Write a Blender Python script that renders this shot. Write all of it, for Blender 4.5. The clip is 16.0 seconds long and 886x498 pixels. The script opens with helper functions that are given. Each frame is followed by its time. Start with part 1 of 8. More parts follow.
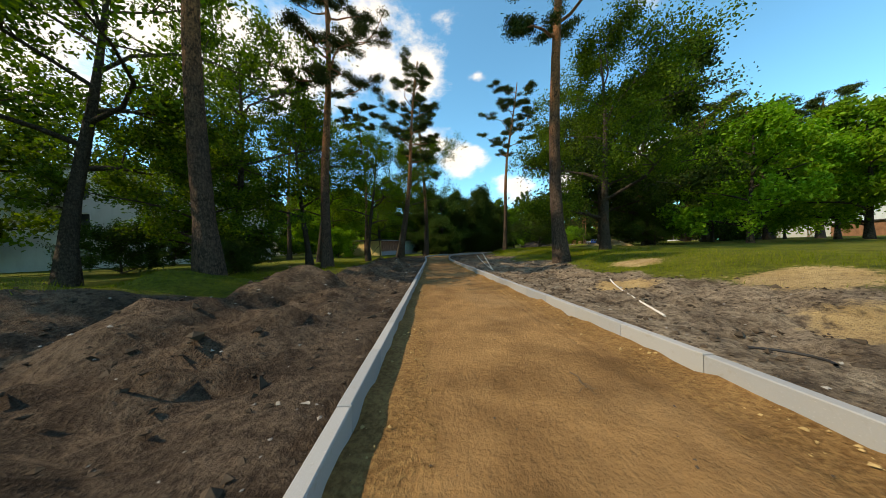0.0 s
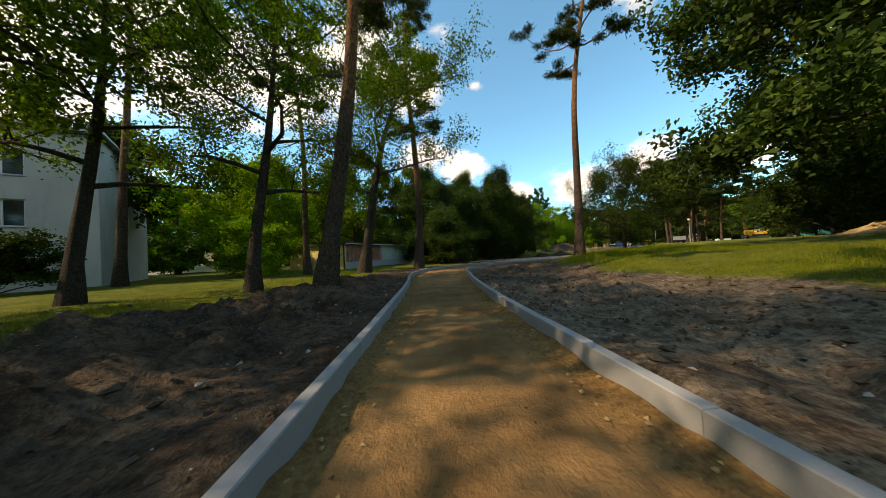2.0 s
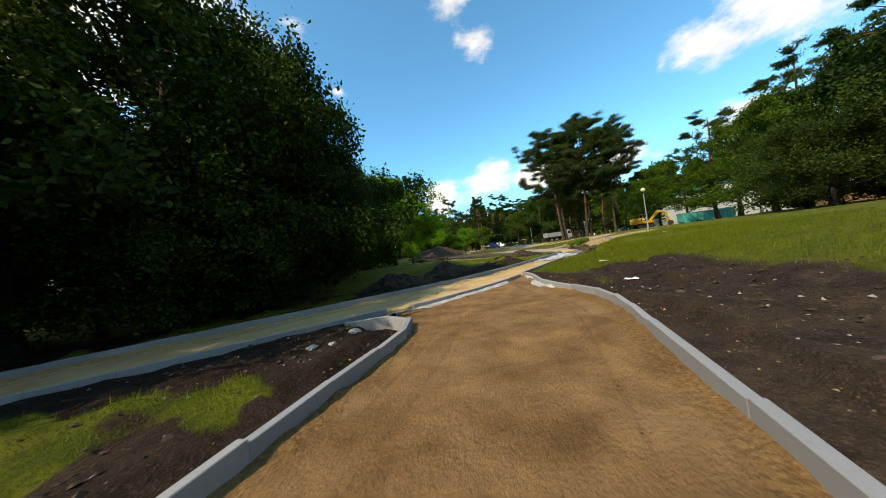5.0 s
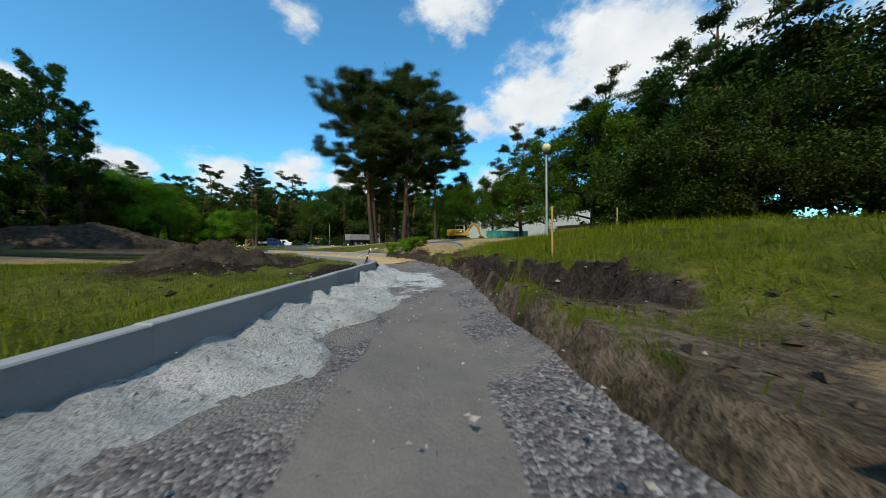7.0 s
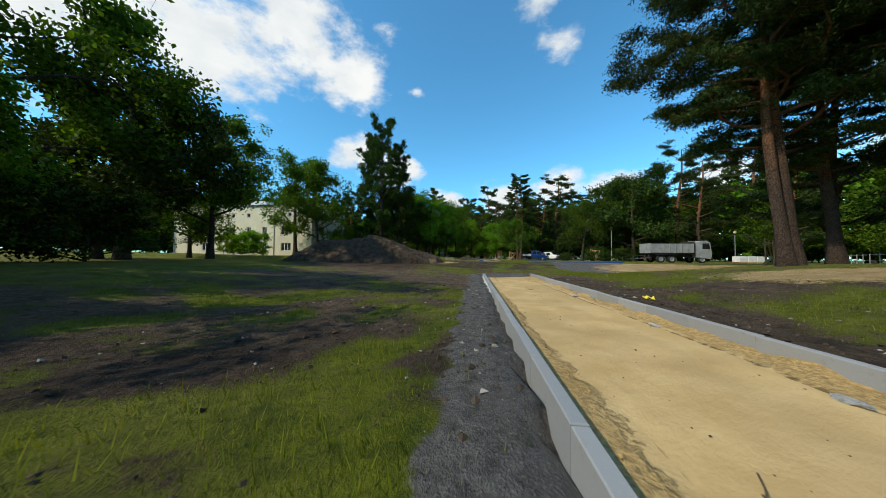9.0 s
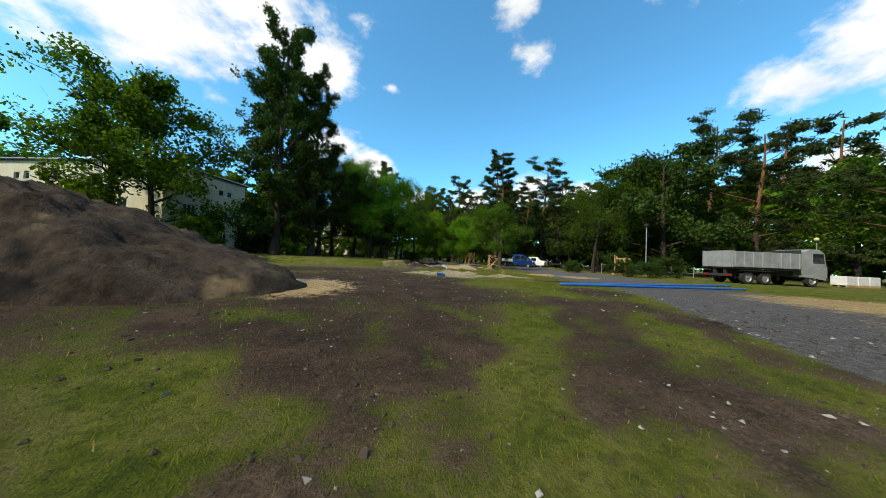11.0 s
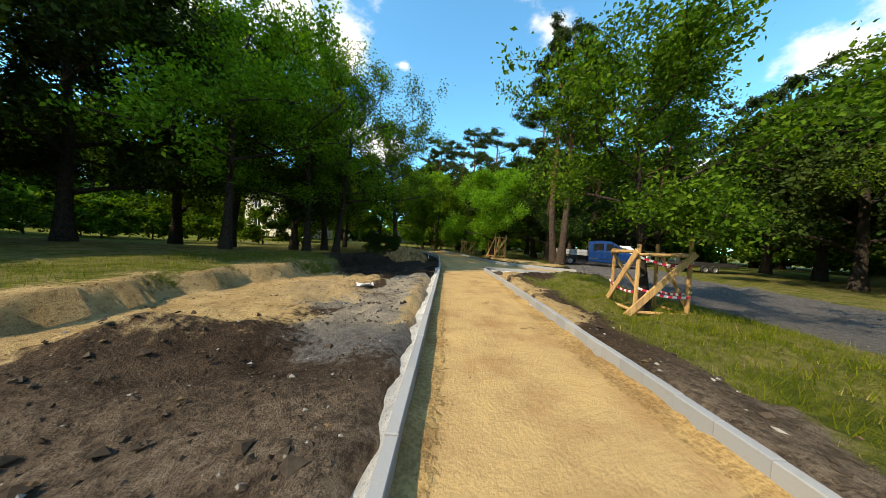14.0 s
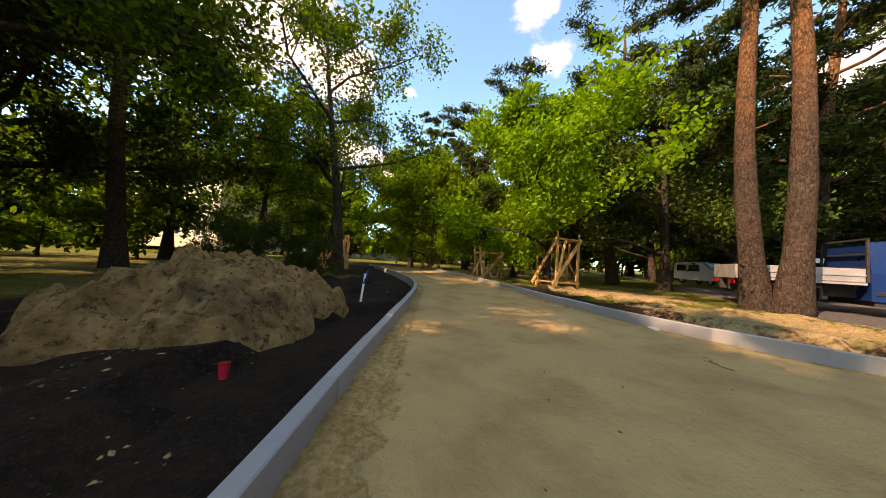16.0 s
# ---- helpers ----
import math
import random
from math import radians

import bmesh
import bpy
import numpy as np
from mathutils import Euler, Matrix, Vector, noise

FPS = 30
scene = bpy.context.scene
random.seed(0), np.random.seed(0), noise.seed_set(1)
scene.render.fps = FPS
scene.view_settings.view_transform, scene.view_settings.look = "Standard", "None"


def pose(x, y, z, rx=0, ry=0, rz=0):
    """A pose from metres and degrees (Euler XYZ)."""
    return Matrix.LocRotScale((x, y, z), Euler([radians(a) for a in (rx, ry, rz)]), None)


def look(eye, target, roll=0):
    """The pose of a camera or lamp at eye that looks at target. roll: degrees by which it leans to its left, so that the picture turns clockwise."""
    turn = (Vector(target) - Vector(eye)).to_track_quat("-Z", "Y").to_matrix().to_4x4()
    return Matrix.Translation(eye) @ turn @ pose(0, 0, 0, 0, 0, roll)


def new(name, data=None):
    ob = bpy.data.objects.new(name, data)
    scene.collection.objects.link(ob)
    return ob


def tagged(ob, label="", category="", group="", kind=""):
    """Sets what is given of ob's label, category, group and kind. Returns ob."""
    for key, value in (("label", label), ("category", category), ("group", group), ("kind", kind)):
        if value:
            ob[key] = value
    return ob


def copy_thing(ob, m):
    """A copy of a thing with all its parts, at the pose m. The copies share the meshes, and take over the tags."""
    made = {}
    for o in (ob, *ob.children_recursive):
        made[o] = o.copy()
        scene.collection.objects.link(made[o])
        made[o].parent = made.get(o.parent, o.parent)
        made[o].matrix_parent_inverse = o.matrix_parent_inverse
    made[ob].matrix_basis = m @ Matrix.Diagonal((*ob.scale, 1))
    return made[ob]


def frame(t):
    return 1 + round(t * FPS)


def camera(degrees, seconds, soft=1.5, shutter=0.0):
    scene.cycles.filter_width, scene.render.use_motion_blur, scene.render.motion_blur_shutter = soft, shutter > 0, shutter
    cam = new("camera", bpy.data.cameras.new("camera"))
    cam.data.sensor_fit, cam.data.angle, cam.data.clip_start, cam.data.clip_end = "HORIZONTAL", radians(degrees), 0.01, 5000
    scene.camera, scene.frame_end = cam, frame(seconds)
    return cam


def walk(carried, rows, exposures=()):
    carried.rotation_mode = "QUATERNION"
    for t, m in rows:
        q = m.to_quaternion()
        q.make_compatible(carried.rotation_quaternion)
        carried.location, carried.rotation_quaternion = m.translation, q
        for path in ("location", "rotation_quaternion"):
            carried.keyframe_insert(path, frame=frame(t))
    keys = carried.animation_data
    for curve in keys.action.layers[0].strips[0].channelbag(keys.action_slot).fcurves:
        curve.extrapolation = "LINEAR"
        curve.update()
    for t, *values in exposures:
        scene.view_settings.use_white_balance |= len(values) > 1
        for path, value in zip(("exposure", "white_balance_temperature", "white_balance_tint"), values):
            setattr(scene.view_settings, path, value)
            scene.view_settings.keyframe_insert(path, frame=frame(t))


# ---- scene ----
cam = camera(116.8, 16.0, soft=0.6, shutter=0.03)
PATH = [
    (0, (1.508, 9.968, 1.010), (1.294, 11.956, 0.991), -1.73),
    (0.5, (1.114, 13.954, 0.926), (0.899, 15.942, 0.908), -0.82),
    (1, (0.526, 17.954, 0.879), (0.317, 19.943, 0.901), -2.79),
    (1.5, (-0.047, 22.229, 0.863), (-0.270, 24.217, 0.892), -3.45),
    (2, (-0.683, 26.841, 0.792), (-0.909, 28.828, 0.829), -3.07),
    (2.5, (-1.291, 31.626, 0.650), (-1.450, 33.618, 0.729), -1.14),
    (3, (-1.455, 36.414, 1.042), (-1.461, 38.414, 1.061), -0.48),
    (3.2, (-1.521, 38.329, 1.042), (-1.436, 40.327, 1.038), -0.48),
    (5.3, (10.218, 62.963, 0.800), (11.043, 64.784, 0.829), -9.00),
    (5.5, (11.249, 65.050, 0.765), (12.207, 66.805, 0.777), -10.00),
    (6, (13.850, 69.460, 0.634), (15.201, 70.932, 0.557), -12.80),
    (6.5, (18.100, 73.350, 0.280), (19.782, 74.428, 0.174), -12.90),
    (7, (22.617, 75.478, -0.090), (24.327, 76.515, -0.120), -0.60),
    (7.5, (26.581, 78.182, -0.057), (27.897, 79.685, 0.029), 8.40),
    (8, (29.200, 81.591, 0.360), (29.711, 83.524, 0.414), 13.50),
    (8.5, (30.398, 86.430, 0.412), (30.621, 88.416, 0.490), 6.80),
    (9, (30.500, 91.371, 0.429), (30.775, 93.352, 0.487), 0.50),
    (9.5, (31.080, 95.858, 0.495), (31.494, 97.814, 0.524), -0.50),
    (9.7, (31.427, 97.628, 0.463), (31.902, 99.570, 0.487), -0.50),
    (11.8, (38.599, 115.026, 1.274), (39.077, 116.966, 1.352), 3.29),
    (12, (38.995, 116.491, 1.349), (39.482, 118.429, 1.409), 2.85),
    (12.5, (39.984, 120.154, 1.536), (40.463, 122.095, 1.553), 1.76),
    (13, (40.962, 123.946, 1.607), (41.431, 125.890, 1.585), 1.33),
    (13.5, (41.964, 128.220, 1.578), (42.426, 130.165, 1.537), 1.69),
    (14, (42.837, 132.288, 1.412), (43.256, 134.243, 1.350), 3.16),
    (14.5, (43.804, 136.201, 1.153), (44.193, 138.162, 1.139), 2.76),
    (15, (44.713, 140.231, 1.024), (45.184, 142.174, 1.033), 0.75),
    (15.5, (45.696, 144.036, 0.934), (46.171, 145.979, 0.975), 1.68),
    (16, (46.696, 147.689, 0.865), (47.077, 149.651, 0.940), 3.23),
]
walk(cam, [(t, look(e, g, r)) for t, e, g, r in PATH], [(0.0, 0.2, 8500, 12), (1.0, 0.3, 8700, 12), (2.0, 0.32, 9600, 16), (3.0, 0.45, 10200, 18), (4.2, 0.2, 8600, 14), (5.5, 0.05, 7300, 10), (6.5, -0.28, 6600, 6), (9.5, -0.18, 6800, 6), (12.0, 0.15, 7100, 9), (13.0, 0.2, 7300, 9), (13.5, 0.65, 7600, 10), (14.0, 0.52, 7800, 10), (14.6, 0.4, 9000, 13), (15.0, 0.4, 8600, 14), (15.5, 0.5, 8200, 18), (16.0, 1.08, 11500, 36)])

# ---- world and sun ----
SUN = Vector((-0.69, -0.28, 0.67)).normalized()      # the way to the sun
sun_az = math.atan2(SUN.x, SUN.y)
sun_el = math.asin(SUN.z)


def way_of(az, el):
    a, e = radians(az), radians(el)
    return (math.cos(e) * math.sin(a), math.cos(e) * math.cos(a), math.sin(e))


class Net:
    """Short hand for node trees."""

    def __init__(self, tree):
        self.t = tree
        tree.nodes.clear()

    def n(self, kind, **kw):
        node = self.t.nodes.new(kind)
        ins = kw.pop("ins", {})
        if kind in ("ShaderNodeMath", "ShaderNodeVectorMath"):
            node.operation = kw["operation"]
        if kind == "ShaderNodeMath":
            node.use_clamp = kw["use_clamp"]
        if kind == "ShaderNodeMix":
            node.data_type, node.blend_type = kw["data_type"], kw["blend_type"]
        if kind == "ShaderNodeMapRange":
            node.interpolation_type = kw["interpolation_type"]
        if kind == "ShaderNodeAttribute":
            node.attribute_name = kw["attribute_name"]
        if "feature" in kw:
            node.feature = kw["feature"]
        for k, v in ins.items():
            self.put(node.inputs[k], v)
        return node

    def put(self, socket, v):
        if isinstance(v, bpy.types.NodeSocket):
            self.t.links.new(v, socket)
        else:
            socket.default_value = v

    def math(self, op, a, b=0.0, c=0.0, clamp=False):
        node = self.n("ShaderNodeMath", operation=op, use_clamp=clamp)
        for s, v in zip(node.inputs, (a, b, c)):
            self.put(s, v)
        return node.outputs[0]

    def vmath(self, op, a, b=(0, 0, 0)):
        node = self.n("ShaderNodeVectorMath", operation=op)
        self.put(node.inputs[0], a)
        self.put(node.inputs[1], b)
        return node.outputs[1] if op in ("DOT_PRODUCT", "LENGTH", "DISTANCE") else node.outputs[0]

    def noise(self, vec, scale, detail=4.0, rough=0.55, dist=0.0):
        node = self.n("ShaderNodeTexNoise", ins={"Scale": scale, "Detail": detail, "Roughness": rough, "Distortion": dist})
        if vec is not None:
            self.put(node.inputs["Vector"], vec)
        return node.outputs[0]

    def ramp(self, fac, *stops, mode="LINEAR"):
        node = self.n("ShaderNodeValToRGB")
        el = node.color_ramp.elements
        node.color_ramp.interpolation = mode
        while len(el) < len(stops):
            el.new(0.5)
        for e, (p, c) in zip(el, stops):
            e.position = p
            e.color = (c, c, c, 1) if isinstance(c, (int, float)) else (*c, 1)
        self.put(node.inputs[0], fac)
        return node.outputs[0]

    def mix(self, fac, a, b, mode="MIX"):
        node = self.n("ShaderNodeMix", data_type="RGBA", blend_type=mode)
        self.put(node.inputs[0], fac)
        for s, v in ((node.inputs[6], a), (node.inputs[7], b)):
            self.put(s, (*v, 1) if isinstance(v, tuple) and len(v) == 3 else v)
        return node.outputs[2]

    def step(self, v, lo, hi):
        node = self.n("ShaderNodeMapRange", interpolation_type="SMOOTHSTEP")
        for i, q in ((0, v), (1, lo), (2, hi), (3, 0.0), (4, 1.0)):
            self.put(node.inputs[i], q)
        return node.outputs[0]


world = bpy.data.worlds.new("world")
scene.world = world
world.use_nodes = True
w = Net(world.node_tree)
sky = w.n("ShaderNodeTexSky")
sky.sky_type, sky.sun_disc, sky.sun_elevation, sky.sun_rotation = "NISHITA", False, sun_el, sun_az
sky.altitude, sky.air_density, sky.dust_density, sky.ozone_density = 150.0, 1.0, 0.6, 2.6
way = w.n("ShaderNodeTexCoord").outputs["Generated"]
flat = w.vmath("MULTIPLY", way, (1.0, 1.0, 1.7))
warp = w.noise(flat, 3.2, 7.0, 0.6)
fine = w.noise(flat, 13.0, 8.0, 0.66)
edge = w.math("ADD", w.math("MULTIPLY", w.math("SUBTRACT", warp, 0.5), 0.62), w.math("MULTIPLY", w.math("SUBTRACT", fine, 0.5), 0.42))
cloud = None
# cumulus: azimuth, height, half width in radians, strength
for az, el, wide, power in ((-22, 37, 0.17, 1.0), (-36, 32, 0.20, 1.0), (-12, 32, 0.10, 1.0), (-52, 30, 0.22, 0.9), (2.5, 31.5, 0.035, 0.75),
                            (-4, 39.5, 0.045, 0.7), (32, 36.5, 0.05, 0.5), (28, 43.5, 0.06, 0.55), (78, 26, 0.16, 1.0), (92, 30, 0.2, 1.0),
                            (104, 26, 0.2, 0.9), (66, 24, 0.08, 0.8), (60, 41, 0.1, 0.8), (30, 13, 0.09, 1.0), (20, 12, 0.09, 1.0),
                            (40, 12, 0.08, 0.9), (-2, 17.5, 0.07, 1.0), (-10, 20, 0.09, 0.9), (70, 12, 0.1, 0.9), (54, 12, 0.08, 0.8), (10, 11, 0.07, 0.8),
                            # from -110 on: unseen clouds behind and overhead, added to whiten the skylight
                            (-70, 22, 0.3, 1.0), (-110, 30, 0.3, 1.0), (-160, 25, 0.35, 1.0), (150, 40, 0.3, 1.0), (-40, 62, 0.2, 0.9)):
    gap = w.vmath("DISTANCE", flat, tuple(a * b for a, b in zip(way_of(az, el), (1.0, 1.0, 1.7))))
    blob = w.math("MULTIPLY", w.math("SUBTRACT", 1.0, w.math("DIVIDE", gap, wide * 1.5)), power)
    cloud = blob if cloud is None else w.math("MAXIMUM", cloud, blob)
puff = w.step(w.math("ADD", cloud, w.math("MULTIPLY", edge, 2.6)), 0.10, 0.68)
body = w.ramp(w.noise(flat, 5.0, 5.0, 0.6), (0.3, (0.74, 0.79, 0.85)), (0.62, (1.0, 1.0, 1.0)))
tint = w.mix(1.0, sky.outputs[0], (1.20, 2.58, 2.92), "MULTIPLY")
lit = w.mix(puff, tint, w.mix(1.0, body, (11.0, 11.2, 11.6), "MULTIPLY"))
back = w.n("ShaderNodeBackground", ins={"Color": lit, "Strength": 0.10})
w.n("ShaderNodeOutputWorld", ins={"Surface": back.outputs[0]})

sun = new("sun", bpy.data.lights.new("sun", "SUN"))
sun.data.energy, sun.data.angle, sun.data.color = 4.6, radians(0.5), (1.0, 0.90, 0.75)
sun.matrix_world = look((0, 0, 0), -SUN) @ Matrix.Identity(4)
sun.location = (0, 60, 80)

# ---- materials ----
MATS = {}


def material(name, build):
    if name not in MATS:
        m = bpy.data.materials.new(name)
        m.use_nodes = True
        build(Net(m.node_tree))
        MATS[name] = m
    return MATS[name]


def finish(net, color, rough=0.7, metal=0.0, bump=None, strength=0.4, dist=0.02, spec=0.4, **more):
    ins = {"Base Color": color if isinstance(color, bpy.types.NodeSocket) else (*color, 1), "Roughness": rough, "Metallic": metal, "Specular IOR Level": spec}
    ins.update(more)
    b = net.n("ShaderNodeBsdfPrincipled", ins=ins)
    if bump is not None:
        bp = net.n("ShaderNodeBump", ins={"Strength": strength, "Distance": dist, "Height": bump})
        net.put(b.inputs["Normal"], bp.outputs[0])
    net.n("ShaderNodeOutputMaterial", ins={"Surface": b.outputs[0]})
    return b


def place(net):
    return net.n("ShaderNodeNewGeometry").outputs["Position"]


def local(net):
    return net.n("ShaderNodeTexCoord").outputs["Object"]


def plain(name, color, rough=0.6, metal=0.0, vary=0.12, scale=3.0, spec=0.4):
    """A painted or simple surface with faint dirt at two scales."""

    def build(net):
        p = local(net)
        a = net.noise(p, scale, 4)
        b = net.noise(p, scale * 14, 3)
        f = net.math("ADD", net.math("MULTIPLY", a, 0.65), net.math("MULTIPLY", b, 0.35))
        dark = tuple(c * (1 - vary * 2.2) for c in color)
        col = net.ramp(f, (0.3, dark), (0.62, color))
        finish(net, col, net.ramp(a, (0.3, min(1, rough + 0.12)), (0.7, max(0.05, rough - 0.08))), metal, b, 0.12, 0.01, spec)

    return material(name, build)


def build_ground(net):
    p = place(net)
    soil_m = net.n("ShaderNodeAttribute", attribute_name="soil").outputs["Fac"]
    sand_m = net.n("ShaderNodeAttribute", attribute_name="sand").outputs["Fac"]
    grav_m = net.n("ShaderNodeAttribute", attribute_name="gravel").outputs["Fac"]
    dry_m = net.n("ShaderNodeAttribute", attribute_name="dry").outputs["Fac"]
    n1, n2, n3, n4 = net.noise(p, 0.25, 5), net.noise(p, 1.6, 6, 0.6), net.noise(p, 9, 6, 0.65), net.noise(p, 48, 4, 0.65)
    n5 = net.noise(p, 24, 5, 0.7)
    grass = net.mix(net.ramp(n2, (0.3, 0.0), (0.7, 1.0)), (0.058, 0.080, 0.004), (0.185, 0.20, 0.012))
    grass = net.mix(net.math("MULTIPLY", net.step(n1, 0.42, 0.72), 0.55), grass, (0.21, 0.19, 0.04))
    grass = net.mix(net.ramp(n3, (0.35, 0.55), (0.6, 0.0)), grass, (0.018, 0.035, 0.006))
    straw = net.mix(net.ramp(n3, (0.35, 0.0), (0.65, 1.0)), (0.10, 0.085, 0.03), (0.25, 0.21, 0.09))
    grass = net.mix(net.math("MULTIPLY", dry_m, net.step(n2, 0.38, 0.62)), grass, straw)
    soil = net.mix(net.ramp(n2, (0.32, 0.0), (0.68, 1.0)), (0.036, 0.022, 0.013), (0.125, 0.080, 0.047))
    soil = net.mix(net.ramp(n3, (0.3, 0.7), (0.55, 0.0)), soil, (0.022, 0.016, 0.012))
    soil = net.mix(net.math("MULTIPLY", net.step(n5, 0.52, 0.60), 0.45), soil, (0.16, 0.115, 0.078))
    soil = net.mix(net.math("MULTIPLY", net.step(n4, 0.60, 0.70), 0.45), soil, (0.30, 0.26, 0.21))
    humus = net.n("ShaderNodeAttribute", attribute_name="humus").outputs["Fac"]
    pale = net.n("ShaderNodeAttribute", attribute_name="pale").outputs["Fac"]
    crust = net.mix(net.ramp(n3, (0.34, 0.0), (0.58, 1.0)), (0.10, 0.072, 0.050), (0.36, 0.285, 0.205))
    crust = net.mix(net.ramp(n5, (0.36, 0.75), (0.5, 0.0)), crust, (0.055, 0.040, 0.030))
    soil = net.mix(net.math("MULTIPLY", pale, net.ramp(n2, (0.32, 0.15), (0.56, 1.0))), soil, crust)
    # darker soil: dark earth in part, painted shade in part
    soil = net.mix(humus, soil, net.mix(1.0, soil, (0.33, 0.31, 0.33), "MULTIPLY"))
    sand = net.mix(net.ramp(n2, (0.3, 0.0), (0.7, 1.0)), (0.34, 0.222, 0.090), (0.56, 0.405, 0.20))
    sand = net.mix(net.ramp(n3, (0.3, 0.75), (0.5, 0.0)), sand, (0.17, 0.105, 0.045))
    sand = net.mix(net.math("MULTIPLY", net.step(n5, 0.54, 0.62), 0.5), sand, (0.15, 0.11, 0.075))
    sand = net.mix(net.math("MULTIPLY", net.step(n1, 0.45, 0.6), 0.25), sand, (0.26, 0.20, 0.14))
    churned = net.n("ShaderNodeAttribute", attribute_name="churned").outputs["Fac"]
    ashen = net.mix(net.ramp(n3, (0.32, 0.0), (0.6, 1.0)), (0.20, 0.16, 0.115), (0.58, 0.49, 0.36))
    ashen = net.mix(net.ramp(n5, (0.38, 0.8), (0.5, 0.0)), ashen, (0.085, 0.062, 0.045))
    sand = net.mix(net.math("MULTIPLY", churned, net.ramp(net.noise(p, 0.8, 5, 0.6), (0.42, 1.0), (0.58, 0.25))), sand, ashen)
    grav = net.mix(net.ramp(n3, (0.3, 0.0), (0.7, 1.0)), (0.06, 0.055, 0.053), (0.17, 0.16, 0.152))
    grav = net.mix(net.math("MULTIPLY", net.step(n4, 0.56, 0.7), 0.6), grav, (0.36, 0.34, 0.32))
    packed = net.mix(net.ramp(n2, (0.35, 0.0), (0.62, 1.0)), (0.15, 0.135, 0.12), (0.36, 0.31, 0.235))
    packed = net.mix(net.ramp(net.noise(p, 2.2, 7, 0.7, 1.5), (0.36, 0.8), (0.43, 0.0)), packed, (0.12, 0.085, 0.055))
    grav = net.mix(net.n("ShaderNodeAttribute", attribute_name="packed").outputs["Fac"], grav, packed)
    e = net.math("MULTIPLY", net.math("SUBTRACT", n3, 0.5), 0.7)
    e2 = net.math("MULTIPLY", net.math("SUBTRACT", n2, 0.5), 0.8)

    def mask(m):
        return net.step(net.math("ADD", net.math("ADD", m, e), e2), 0.36, 0.64)

    col = net.mix(mask(soil_m), grass, soil)
    col = net.mix(mask(grav_m), col, grav)
    col = net.mix(mask(sand_m), col, sand)
    h = net.math("ADD", net.math("MULTIPLY", n3, 0.7), net.math("MULTIPLY", n4, 0.3))
    finish(net, col, 0.95, 0, net.math("ADD", h, net.math("ADD", net.math("MULTIPLY", n5, 0.35), net.math("MULTIPLY", n2, net.math("MULTIPLY", soil_m, 1.2)))), 1.0, 0.12, 0.15)


GROUND = material("ground", build_ground)


def build_sand(net):
    p = place(net)
    n1, n2, n3, n4 = net.noise(p, 0.35, 4), net.noise(p, 1.5, 5, 0.6), net.noise(p, 7, 6, 0.65), net.noise(p, 60, 4, 0.7)
    n5 = net.noise(p, 22, 5, 0.7)
    damp = net.n("ShaderNodeAttribute", attribute_name="damp").outputs["Fac"]
    loose = net.n("ShaderNodeAttribute", attribute_name="loose").outputs["Fac"]
    track = net.n("ShaderNodeAttribute", attribute_name="track").outputs["Fac"]
    rough = net.step(net.math("ADD", loose, net.math("MULTIPLY", net.math("SUBTRACT", n3, 0.5), 0.9)), 0.35, 0.6)
    dry = net.mix(net.ramp(n2, (0.3, 0.0), (0.7, 1.0)), (0.41, 0.275, 0.118), (0.55, 0.39, 0.19))
    wet = net.mix(net.ramp(n2, (0.3, 0.0), (0.7, 1.0)), (0.125, 0.067, 0.027), (0.30, 0.172, 0.073))
    f = net.step(net.math("ADD", damp, net.math("MULTIPLY", net.math("SUBTRACT", n2, 0.5), 0.9)), 0.3, 0.7)
    col = net.mix(f, dry, wet)
    col = net.mix(net.math("MULTIPLY", net.step(n1, 0.5, 0.68), 0.3), col, (0.30, 0.20, 0.105))
    clump = net.mix(net.ramp(n5, (0.4, 0.0), (0.6, 1.0)), (0.19, 0.105, 0.032), (0.58, 0.39, 0.155))
    clump = net.mix(f, clump, net.mix(1.0, clump, (0.50, 0.44, 0.42), "MULTIPLY"))
    col = net.mix(net.math("MULTIPLY", rough, 0.8), col, net.mix(0.35, clump, col))
    col = net.mix(net.math("MULTIPLY", net.step(n4, 0.64, 0.72), 0.4), col, (0.12, 0.08, 0.045))
    cut = net.step(net.math("ADD", track, net.math("MULTIPLY", net.math("SUBTRACT", n3, 0.5), 1.2)), 0.55, 0.8)
    col = net.mix(net.math("MULTIPLY", cut, net.math("SUBTRACT", 0.75, net.math("MULTIPLY", damp, 0.6))), col, (0.10, 0.058, 0.022))
    deep = net.math("ADD", 0.18, net.math("MULTIPLY", net.math("MAXIMUM", rough, damp), 0.82))
    h = net.math("MULTIPLY", deep, net.math("ADD", net.math("MULTIPLY", n3, 0.6), net.math("ADD", net.math("MULTIPLY", n4, 0.15), net.math("MULTIPLY", n5, 0.5))))
    finish(net, col, 0.95, 0, h, 0.9, 0.07, 0.10)


SAND = material("sand", build_sand)


